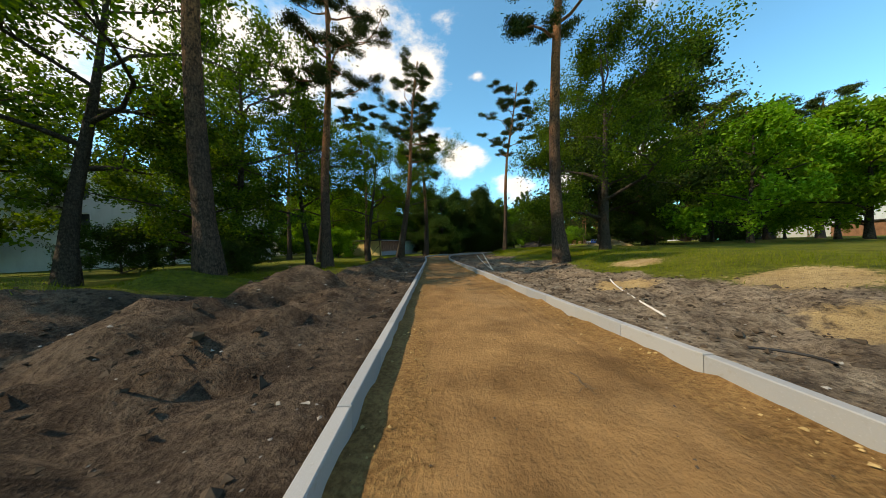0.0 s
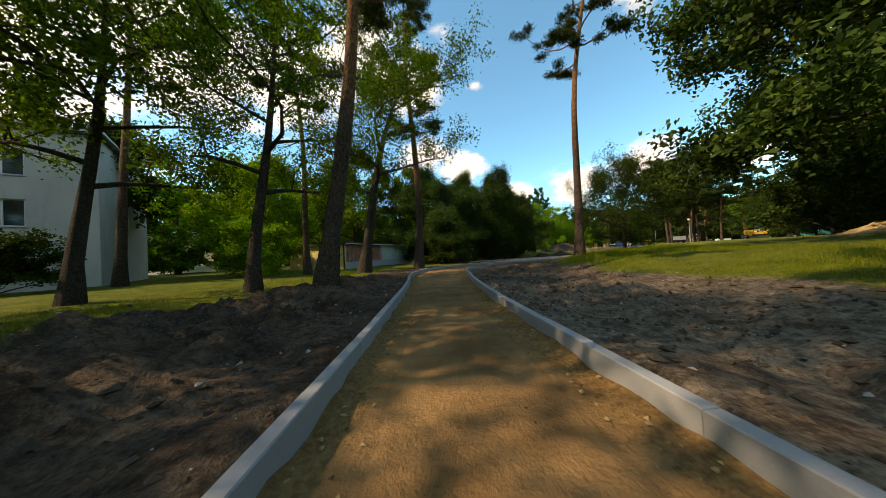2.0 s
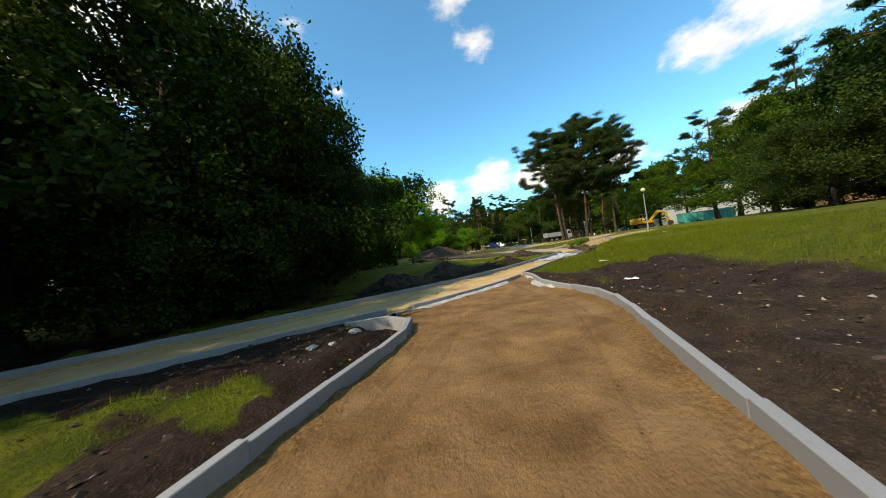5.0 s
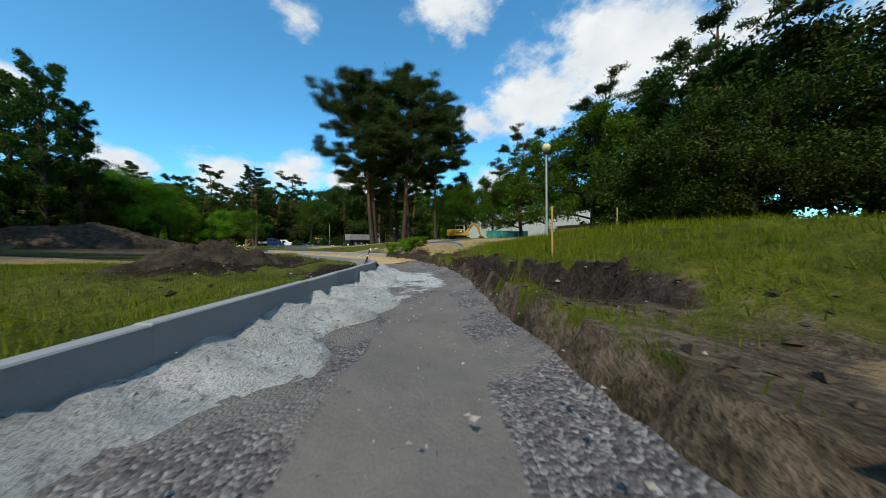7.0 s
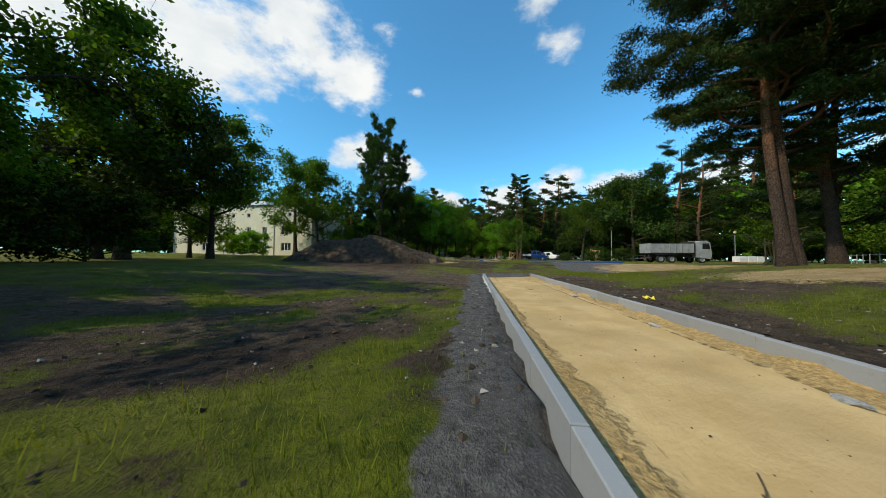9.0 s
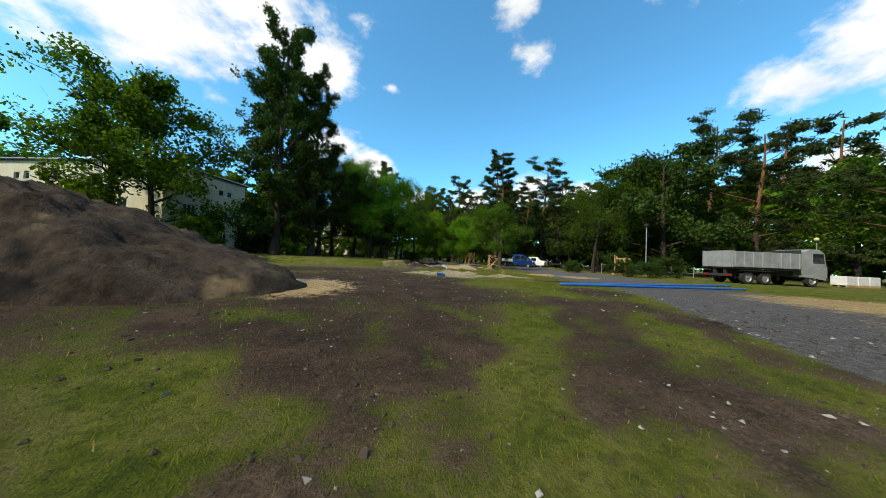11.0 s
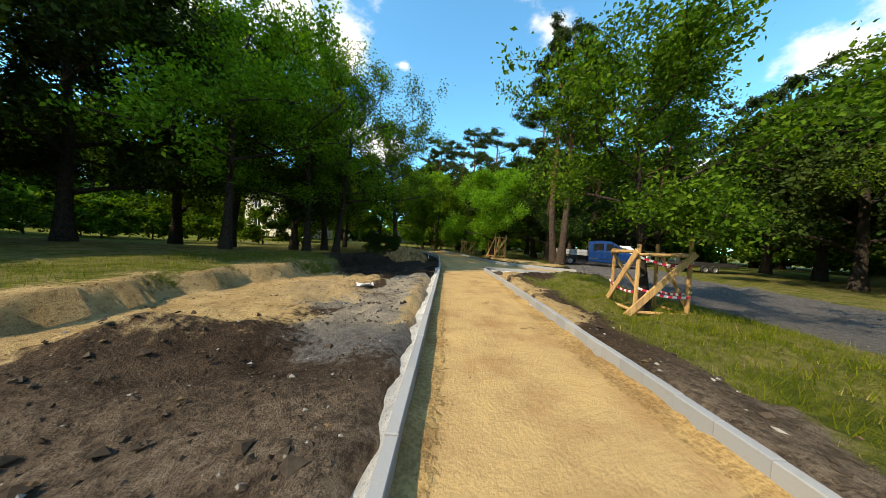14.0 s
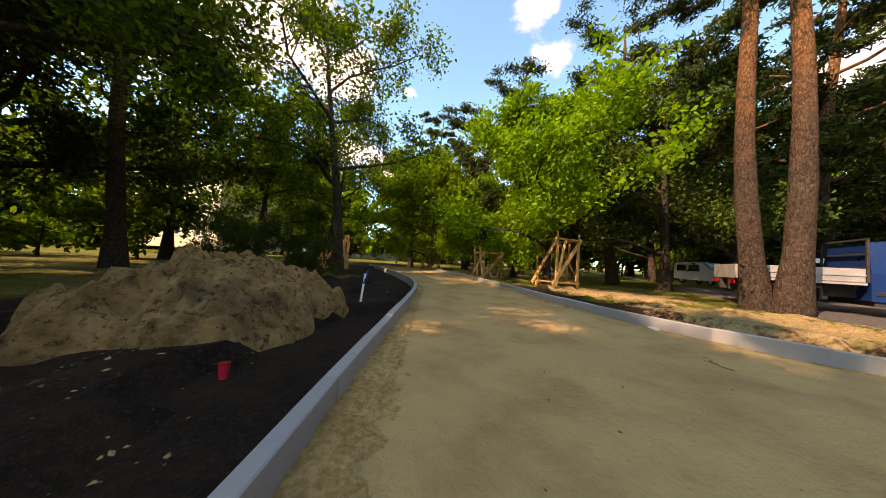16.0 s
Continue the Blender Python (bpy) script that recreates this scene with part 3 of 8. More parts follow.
# patches of bare soil, sand, grit and dry grass: x, y, radius
SOIL = [(40.9, 134.2, 1.8), (39.6, 135.8, 1.5), (42.0, 136.2, 1.0), (23.2, 73.7, 1.1), (24.0, 74.4, 0.9), (22.9, 72.9, 0.7), (25.4, 75.5, 0.5), (26.8, 84.4, 1.6), (27.0, 86.6, 1.4), (25.4, 83.6, 1.8), (32.6, 82.2, 1.6), (35.5, 122.5, 3.0), (36.6, 126.0, 1.9), (33.0, 125.0, 2.8), (30.5, 121.6, 3.0), (34.5, 118.5, 3.2), (41.3, 131.8, 1.1), (42.2, 130.6, 0.8), (27.4, 89.6, 0.8), (38.4, 119.4, 1.4), (37.6, 122.6, 1.3), (43.0, 146.4, 1.8), (41.6, 148.6, 2.0), (43.8, 149.0, 1.6), (35.5, 128.6, 2.2), (37.4, 130.2, 1.9), (37.9, 127.3, 1.3), (33.5, 129.5, 2.0), (40.2, 127.7, 0.6), (41.6, 132.2, 0.8), (42.0, 133.6, 0.8), (27.9, 88.7, 0.8), (26.6, 88.4, 0.9), (15.5, 63.5, 1.2), (28.5, 110.0, 2.5), (36.5, 116.5, 3.6), (37.6, 120.6, 2.6), (33.5, 120.0, 3.0), (43.2, 116.6, 1.2), (46.0, 121.8, 1.3), (40.9, 130.6, 0.8),
        (32.5, 103.0, 2.0), (40.0, 98.0, 1.6), (27.2, 113.5, 5.0), (30.0, 106.0, 2.0), (56.0, 149.5, 1.6), (53.4, 153.5, 1.4), (53.0, 158.0, 1.2), (40, 88, 3.0)]
SANDY = [(5.6, 9.5, 0.8), (6.6, 13.5, 0.8), (5.4, 17.5, 0.6), (8.0, 16.0, 0.9), (7.4, 20.5, 0.7), (43.6, 125.0, 0.6), (44.2, 126.4, 0.4), (42.9, 125.9, 0.5), (23.5, 73.9, 0.6), (24.2, 74.1, 0.5), (32.0, 73.6, 0.5), (30.6, 73.4, 0.4), (43.9, 131.8, 0.45), (40.0, 124.2, 1.1), (38.6, 125.4, 0.9), (41.0, 125.2, 1.1), (39.5, 138.0, 1.8), (40.4, 140.5, 1.8), (41.2, 142.6, 1.3), (45.4, 127.0, 0.5), (40.6, 122.9, 0.9), (40.2, 125.4, 1.0), (41.6, 126.4, 1.0), (42.4, 127.6, 0.8), (39.1, 126.8, 0.7), (42.0, 124.7, 0.8), (44.9, 125.9, 0.75), (45.8, 125.3, 0.6), (43.3, 129.0, 0.4), (50.4, 129.4, 0.7), (51.2, 127.6, 0.6),
         (24.6, 90.6, 1.1), (27.0, 92.4, 0.8), (22.6, 90.2, 1.2),
         (36.6, 84.0, 2.4), (38.5, 87.0, 3.0), (40.5, 83.5, 2.6), (43.0, 90.0, 2.2), (36.0, 90.5, 1.4), (44.0, 98.0, 2.5), (48.0, 108.0, 3.5), (52.0, 113.0, 3.5), (30.5, 118.5, 1.8), (33.8, 117.3, 1.5),
         (46.6, 138.0, 0.9), (47.4, 141.0, 0.9), (48.2, 144.0, 0.8), (49.6, 145.6, 1.0), (49.4, 128.6, 1.2), (51.5, 126.4, 1.2), (22.0, 92.5, 2.5), (18.0, 96.0, 3.0), (13.6, 38.0, 1.2), (55.0, 152.5, 2.0), (55.5, 157.0, 2.0)]
GRIT = [(41.6, 139.6, 1.3), (42.9, 137.0, 1.3)]
LANE = [(45.5, 110.0), (51.0, 121.0), (53.6, 130.0), (56.0, 140.0), (58.0, 146.0), (66.0, 160.0)]


def blobs(x, y, rows):
    m = np.zeros_like(x)
    for cx, cy, r in rows:
        m = np.maximum(m, 1.15 - np.hypot(x - cx, y - cy) / r * 0.62)
    return np.clip(m, 0, 1)


def lane_gap(x, y):
    p = resample(LANE, 0.6)
    return np.hypot(x[:, None] - p[None, :, 0], y[:, None] - p[None, :, 1]).min(1)


def masks(x, y):
    d = side_gap(x, y)
    r = right_of(x, y)
    left = r < -1.3
    reach = np.where(y < 44, np.where(left, np.interp(y, [8, 13, 18, 24], [6.0, 4.2, 2.8, 2.2]), 3.6), np.where(y < 78, np.where(left, np.where(x < 22.5, 4.4, 1.5), np.where(y < 58, 1.2, np.where(x + y < 86.0, 3.0, -1.0))), np.where(y < 108, np.where(left, np.where(y < 81.5, np.where(x < 22.5, 4.4, 0.6), np.where(y < 87, 2.4, -0.4)), np.where((x < 31.8) & (y < 82.5), -0.8, 1.6)), np.where(x < np.interp(y, [130, 150, 165], [43.5, 48, 49]), 4.2, -0.3))))
    reach = np.where((y > 108) & (y < 131), 0.5, reach) + 0.9 * noise2(x, y, 0.7, 4.0)
    soil = np.clip(1.0 - (d - reach) * 0.6, 0, 1) * np.clip(1.4 - np.where(y < 44, 0.3, 0.9) * np.maximum(0, noise2(x, y, 0.55, 8.0)), 0, 1)
    soil = np.maximum(soil, blobs(x, y, SOIL))
    patch = smooth(noise2(x, y, 0.9, 9.0), 0.0, 0.5) * smooth(y, 106, 110) * (1 - smooth(y, 131, 133))
    soil = soil * (1 - 0.3 * patch)
    tuft = smooth(noise2(x, y, 1.1, 6.0), 0.05, 0.45) * smooth(y, 58, 64) * (1 - smooth(y, 84, 90)) * (r < 0)
    soil = soil * (1 - 0.85 * tuft)
    gap, along = trench_gap(x, y)
    soil = np.maximum(soil, blobs(x, y, SOIL) * smooth(y, 81, 82) * (1 - smooth(y, 90, 91)))
    soil = np.maximum(soil, np.where(d < 0.18, 0.9, 0))
    soil = np.maximum(soil, (np.abs(gap) < 0.45) * (along > 0.0) * (along < 1.0) * 1.0)
    sand = blobs(x, y, SANDY)
    sand = np.maximum(sand, np.where((y > 137) & (y < 143) & (d < 0.5) & (d > 0), 0.55, 0))
    cut = d - np.interp(y, [134, 138, 141, 144, 149, 153], [6.0, 5.6, 5.3, 4.6, 2.7, 2.2])
    sand = np.maximum(sand, 0.9 * smooth(cut, -2.6, -1.9) * (1 - smooth(cut, -0.1, 0.5)) * smooth(y, 133, 136) * (1 - smooth(y, 141.5, 144.5)) * (x < 46))
    lane = lane_gap(x, y)
    grit = np.maximum(blobs(x, y, GRIT), np.clip(1.6 - (lane - 2.6) * 1.2, 0, 1) * (lane < 4.2))
    grit = np.maximum(grit, np.where((y > 136.5) & (y < 144) & (d < 1.5) & (x < 46.5), 0.75, 0))
    grit = np.maximum(grit, np.where((y > 87.5) & (y < 107) & (d < 0.85) & (r < 0), 0.7, 0))
    # worn lawn mottling; part of it puts tree shade into the colour
    worn = np.clip(0.54 + 0.20 * noise2(x, y, 0.5, 7.0) + 0.30 * noise2(x, y, 2.6, 5.0), 0, 1) * smooth(y, 87, 95) * (1 - smooth(y, 116, 124)) * (1 - smooth(d, 8, 14)) * np.where(r > 0, 0.8, 1.0)
    soil = np.maximum(soil, worn)
    dry = np.clip(0.55 + 0.6 * noise2(x, y, 0.16, 3.0), 0, 1) * smooth(y, 78, 96)
    return soil, sand, grit, dry, d


def mesh_from(name, verts, faces, mat, flat=False):
    """A mesh from arrays of places and of faces with equal corner counts."""
    me = bpy.data.meshes.new(name)
    v, f = np.asarray(verts, np.float32), np.asarray(faces, np.int32)
    me.vertices.add(len(v))
    me.vertices.foreach_set("co", v.ravel())
    k = f.shape[1]
    me.loops.add(f.size)
    me.loops.foreach_set("vertex_index", f.ravel())
    me.polygons.add(len(f))
    me.polygons.foreach_set("loop_start", np.arange(len(f), dtype=np.int32) * k)
    me.polygons.foreach_set("loop_total", np.full(len(f), k, np.int32))
    me.polygons.foreach_set("use_smooth", np.full(len(f), not flat))
    me.update(calc_edges=True)
    me.materials.append(mat)
    return me


def grid_faces(nx, ny):
    i = (np.arange(nx - 1)[None, :] + np.arange(ny - 1)[:, None] * nx).ravel()
    return np.stack([i, i + 1, i + nx + 1, i + nx], 1)


def attribute(me, name, values):
    a = me.attributes.new(name, "FLOAT", "POINT")
    a.data.foreach_set("value", np.asarray(values, np.float32))


def axis(lo, hi, fine, far):
    inner = np.arange(lo, hi + fine / 2, fine)
    out = [lo]
    step = fine
    while out[-1] > -far:
        step = min(step * 1.35, 120)
        out.append(out[-1] - step)
    up = [hi]
    step = fine
    while up[-1] < far:
        step = min(step * 1.35, 120)
        up.append(up[-1] + step)
    return np.r_[np.array(out[1:])[::-1], inner, np.array(up[1:])]


gx, gy = axis(-14, 58, 0.20, 1500), axis(4, 160, 0.20, 1500)
GX, GY = np.meshgrid(gx, gy)
GX, GY = GX.ravel(), GY.ravel()
ground_me = mesh_from("ground", np.stack([GX, GY, ground_z(GX, GY)], 1), grid_faces(len(gx), len(gy)), GROUND)
for key, val in zip(("soil", "sand", "gravel", "dry"), masks(GX, GY)[:4]):
    attribute(ground_me, key, val)
# Dark soil tone; also paints shade into the ditch and left of the paths
ditch, along = trench_gap(GX, GY)
in_ditch = 1.0 * (np.abs(ditch) < 0.5) * (along > 0) * (along < 1)
dark_side = np.where(right_of(GX, GY) < -1.0, 1.0, np.where(GY < 71.5, 0.75, 0.25))
attribute(ground_me, "humus", np.clip(smooth(GY, 58, 66) * (1 - smooth(GY, 90, 98)) * dark_side + smooth(GY, 142, 145.5) + 0.35 * smooth(GY, 108, 114) + 0.4 * smooth(GY, 86, 90) * (1 - smooth(GY, 100, 108)) + (0.35 + 0.3 * (1 - smooth(GY, 13, 20))) * (1 - smooth(GY, 30, 44)) * (right_of(GX, GY) < -1.3) + 0.15 * smooth(GY, 132, 133) * (1 - smooth(GY, 137, 139)) * (GX < 43) + in_ditch, 0, 1))
attribute(ground_me, "churned", smooth(GY, 117, 119) * (1 - smooth(GY, 130, 132)) * (GX < 48))
attribute(ground_me, "packed", smooth(GY, 136, 138) * (1 - smooth(GY, 143, 146.5)) * (GX < 47))
attribute(ground_me, "pale", np.clip(np.where(right_of(GX, GY) > -1.3, 1.0, 0.45) * (1 - smooth(GY, 24, 46)) + 0.7 * smooth(GY, 71, 73) * (1 - smooth(GY, 78, 81)) * (right_of(GX, GY) > -3) + 0.3 * smooth(GY, 84, 88) * (1 - smooth(GY, 108, 112)) + 0.7 * smooth(GY, 126, 129) * (1 - smooth(GY, 134, 136)), 0, 1))
tagged(new("ground", ground_me), "park ground of green lawn, churned dark soil and pale sand patches", "ground", kind="structure")

for name, a, b, damp in BANDS:
    a, b = strip(a, b, len(a) * 3)
    n, k = len(a), 53
    t = np.linspace(-0.004, 1.004, k)
    xy = (a[:, None, :] * (1 - t)[None, :, None] + b[:, None, :] * t[None, :, None]).reshape(-1, 2)
    x, y = xy[:, 0], xy[:, 1]
    z = level(y) + 0.012 * noise2(x, y, 1.7) + 0.008 * noise2(x, y, 5.0, 2.0) - 0.004
    rut = np.zeros(len(x))
    rim = np.tile(np.abs(2 * t - 1) ** 7, n) * (1 - smooth(y, 146.0, 146.6) * (1 - smooth(y, 152.5, 153.5)) * smooth(x, 47.2, 47.8))
    z += rim * (0.035 + 0.03 * noise2(x, y, 7.0, 1.0) + 0.02 * noise2(x, y, 17.0, 4.0))
    for track in (0.17, 0.22, 0.80, 0.86):
        line = np.exp(-((np.tile(t, n) - track - 0.03 * noise2(x, y, 0.23, track * 9)) / 0.014) ** 2) * smooth(noise2(x, y, 0.31, track * 40), -0.2, 0.3) * (y < 110)
        rut = np.maximum(rut, line)
        z -= 0.012 * line
    if name == "gravel_bed":
        z -= np.repeat(0.17 * np.sin(np.pi * np.linspace(0, 1, n)) ** 0.6, k) - 0.02 * noise2(x, y, 4.0)
    if name == "side_path":
        z -= 0.012
    me = mesh_from(name, np.stack([x, y, z], 1), grid_faces(k, n), GRAVEL if name == "gravel_bed" else SAND)
    attribute(me, "damp", np.full(len(x), damp))
    side = np.tile(np.where(t < 0.5, t, 1 - t), n) * np.repeat(np.hypot(*(a - b).T), k)
    wide = 0.34 + 0.18 * noise2(x, y, 0.35, 2.0)
    attribute(me, "loose", np.clip(1 - side / wide * 0.55, 0, 1))
    attribute(me, "track", rut)
    attribute(me, "mud", np.tile(smooth(t, 0.36, 0.48) * (1 - smooth(t, 0.74, 0.84)), n) * (1 - smooth(y, 77.4, 78.2)))
    attribute(me, "lime", 0.72 * smooth(y, 77.0, 78.7) * np.tile(1 - 0.8 * smooth(t, 0.6, 0.9), n) * (1 - smooth(y, 79.6, 80.4)))
    lab = "bed of grey crushed stone between the kerbs" if name == "gravel_bed" else ("damp brown levelled sand bed of the new path" if damp > 0.5 else "dry yellow levelled sand bed of the new path")
    tagged(new(name, me), lab, "path", kind="structure")

# ---- trees and shrubs ----
def part(name, me, parent, label=""):
    ob = new(name, me)
    ob.parent = parent
    return tagged(ob, label)


def tube(verts, faces, pts, radii, sides):
    """Adds a tapered tube along points to lists of places and quads."""
    pts = np.asarray(pts, float)
    base = len(verts)
    for i, (p, r) in enumerate(zip(pts, radii)):
        d = pts[min(i + 1, len(pts) - 1)] - pts[max(i - 1, 0)]
        d = d / (np.linalg.norm(d) + 1e-9)
        u = np.cross(d, (0.31, 0.95, 0.1))
        u /= np.linalg.norm(u) + 1e-9
        v = np.cross(d, u)
        for k in range(sides):
            a = 2 * math.pi * k / sides
            q = r * (1 + 0.10 * math.sin(3 * a + i * 1.3))
            verts.append(p + (u * math.cos(a) + v * math.sin(a)) * q)
    for i in range(len(pts) - 1):
        for k in range(sides):
            a, b = base + i * sides + k, base + i * sides + (k + 1) % sides
            faces.append((a, b, b + sides, a + sides))


def leaves(rng, centres, count, spread, size, slim, droop=0.0, up=0.35):
    """Quads round centres: random leaves with a fold's worth of tilt."""
    c = centres[rng.integers(0, len(centres), count)] + rng.normal(0, 1, (count, 3)) * spread
    d = rng.normal(0, 1, (count, 3))
    d[:, 2] -= droop
    d /= np.linalg.norm(d, axis=1)[:, None]
    nrm = rng.normal(0, 1, (count, 3))
    nrm[:, 2] += up * 2
    s = np.cross(d, nrm)
    s /= np.linalg.norm(s, axis=1)[:, None] + 1e-9
    ln = (size * rng.uniform(0.6, 1.35, count))[:, None]
    wd = ln * slim
    mid = c + d * ln * 0.45
    v = np.stack([c - d * ln * 0.5, mid * 0.5 + c * 0.5 + s * wd, c + d * ln * 0.55, mid * 0.5 + c * 0.5 - s * wd], 1).reshape(-1, 3)
    return v, np.arange(count * 4).reshape(-1, 4)


def broadleaf(seed, height, crown, trunk_r, first, n_leaf, size, lean=(0, 0), open_=1.0, limbs=11, slim=0.32, tall=1.0, grade=1):
    """Wood and leaf arrays of a broadleaved tree. first: height of the lowest limb."""
    rng = np.random.default_rng(seed)
    wv, wf, tips = [], [], []
    n = 9
    h = np.linspace(0, 1, n)
    top = height * 0.86
    stem = np.stack([lean[0] * h ** 1.3 * top + 0.25 * np.sin(h * 5 + seed) * h, lean[1] * h ** 1.3 * top + 0.25 * np.cos(h * 4 + seed) * h, h * top - 0.15], 1)
    rad = trunk_r * (1 - 0.86 * h) * (1 + 0.55 * np.exp(-h * 26))
    tube(wv, wf, stem, rad, 10)
    for i in range(limbs):
        f = first / height + (0.93 - first / height) * (i + rng.uniform(0, 0.7)) / limbs
        f = min(f, 0.95)
        p0 = np.array([np.interp(f * top, h * top, stem[:, k]) for k in range(3)])
        a = i * 2.4 + rng.uniform(-0.5, 0.5) + seed
        rel = (f * height - first) / (height - first)
        ln = crown * (0.62 + 0.55 * math.sin(math.pi * min(1, 0.18 + rel * 0.85))) * rng.uniform(0.75, 1.1) * (1 - 0.45 * rel)
        rise = (0.35 + 0.7 * rel) * tall
        m = 6
        t = np.linspace(0, 1, m)
        q = p0 + np.stack([np.cos(a + 0.5 * np.sin(t * 3 + i)) * t * ln, np.sin(a + 0.5 * np.sin(t * 3 + i)) * t * ln, (t * rise - 0.22 * t * t) * ln], 1)
        r0 = trunk_r * (1 - 0.86 * f) * 0.55
        tube(wv, wf, q, r0 * (1 - 0.85 * t) + 0.008, 6)
        tips += [q[-1], q[-2]]
        for j in range(7):
            u = rng.uniform(0.3, 1.0)
            s = np.array([np.interp(u, t, q[:, k]) for k in range(3)])
            b = rng.normal(0, 1, 3)
            b[2] = abs(b[2]) * 0.6 + 0.1
            b /= np.linalg.norm(b)
            e = s + b * ln * rng.uniform(0.2, 0.48)
            mid = (s + e) / 2 + rng.normal(0, 0.08, 3) * ln * 0.3
            tube(wv, wf, [s, mid, e], [r0 * 0.3 * (1.1 - u) + 0.014, r0 * 0.16 * (1.1 - u) + 0.010, 0.006], 4)
            tips += [e, mid * 0.3 + e * 0.7, mid]
            for k in range(2):
                g = e + rng.normal(0, 1, 3) * ln * 0.13
                tips.append(g)
                tube(wv, wf, [mid * 0.4 + e * 0.6, g], [0.010, 0.004], 3)
    tips = np.array(tips)
    keep = rng.random(len(tips)) < open_
    lv, lf = leaves(rng, tips[keep], int(n_leaf * FEW[grade]), crown * 0.055, size * BIG[grade], slim)
    return wv, wf, lv, lf


def pine(seed, height, crown, trunk_r, first, n_leaf, lean=(0, 0), flat_top=0.5, size=0.30, grade=1):
    """A Scots pine: bare stem, crooked limbs, tufts of needles in plates."""
    rng = np.random.default_rng(seed)
    wv, wf, tips = [], [], []
    n = 12
    h = np.linspace(0, 1, n)
    stem = np.stack([lean[0] * h * height + 0.22 * np.sin(h * 6 + seed), lean[1] * h * height + 0.22 * np.cos(h * 5 + seed * 2), h * height * 0.95 - 0.2], 1)
    stem[:, 0] -= stem[0, 0]
    stem[:, 1] -= stem[0, 1]
    rad = trunk_r * (1 - 0.8 * h) * (1 + 0.5 * np.exp(-h * 40))
    tube(wv, wf, stem, rad, 12)
    count = 17 if crown < 5 else 30
    for i in range(count):
        f = first / height + (0.96 - first / height) * (i + rng.uniform(0, 0.8)) / count
        p0 = np.array([np.interp(f, h, stem[:, k]) for k in range(3)])
        rel = (f - first / height) / (1 - first / height)
        ln = crown * (0.55 + 0.6 * math.sin(math.pi * min(1, 0.12 + rel * flat_top * 1.5))) * rng.uniform(0.6, 1.15) * (1 - 0.35 * rel)
        a = i * 2.39 + rng.uniform(-0.4, 0.4) + seed
        t = np.linspace(0, 1, 6)
        q = p0 + np.stack([np.cos(a + 0.4 * np.sin(4 * t + i)) * t * ln, np.sin(a + 0.4 * np.sin(4 * t + i)) * t * ln, (0.12 * t + 0.25 * t * t + 0.25 * rel * t) * ln], 1)
        r0 = max(0.02, trunk_r * (1 - 0.8 * f) * 0.42)
        tube(wv, wf, q, r0 * (1 - 0.8 * t) + 0.008, 5)
        tips += [q[-1], q[-2]]
        for j in range(6):
            u = rng.uniform(0.45, 1.0)
            s = np.array([np.interp(u, t, q[:, k]) for k in range(3)])
            b = rng.normal(0, 1, 3) * (1, 1, 0.35)
            b[2] += 0.25
            b /= np.linalg.norm(b)
            e = s + b * ln * rng.uniform(0.16, 0.36)
            tube(wv, wf, [s, (s + e) / 2, e], [0.024, 0.016, 0.006], 4)
            tips += [e, (s + 2 * e) / 3]
    lv, lf = leaves(rng, np.array(tips), int(n_leaf * FEW[grade]), np.array((crown * 0.052, crown * 0.052, crown * 0.022)), size * BIG[grade], 0.15, 0.0, 0.1)
    return wv, wf, lv, lf


LINE = resample([(3.5, -2), (0.9, 20), (-1.6, 38), (2.0, 49), (11.0, 64), (22.0, 75), (29.5, 81.5), (36.0, 106), (44.0, 133), (47.5, 150)], 1.0)


def make(build, wood, leaf, seed, *size, **more):
    """Three grades of one kind of tree, from many small leaves to fewer large ones, made when first asked for."""
    done = {}

    def grade(away):
        g = 3 if away < 10 else 0 if away < 19 else (1 if away < 48 else 2)
        if g not in done:
            wv, wf, lv, lf = build(seed, *size, grade=g, **more)
            done[g] = mesh_from("tree_trunk", wv, wf, wood), mesh_from("tree_crown", lv, lf, leaf, True)
        return done[g]

    return grade


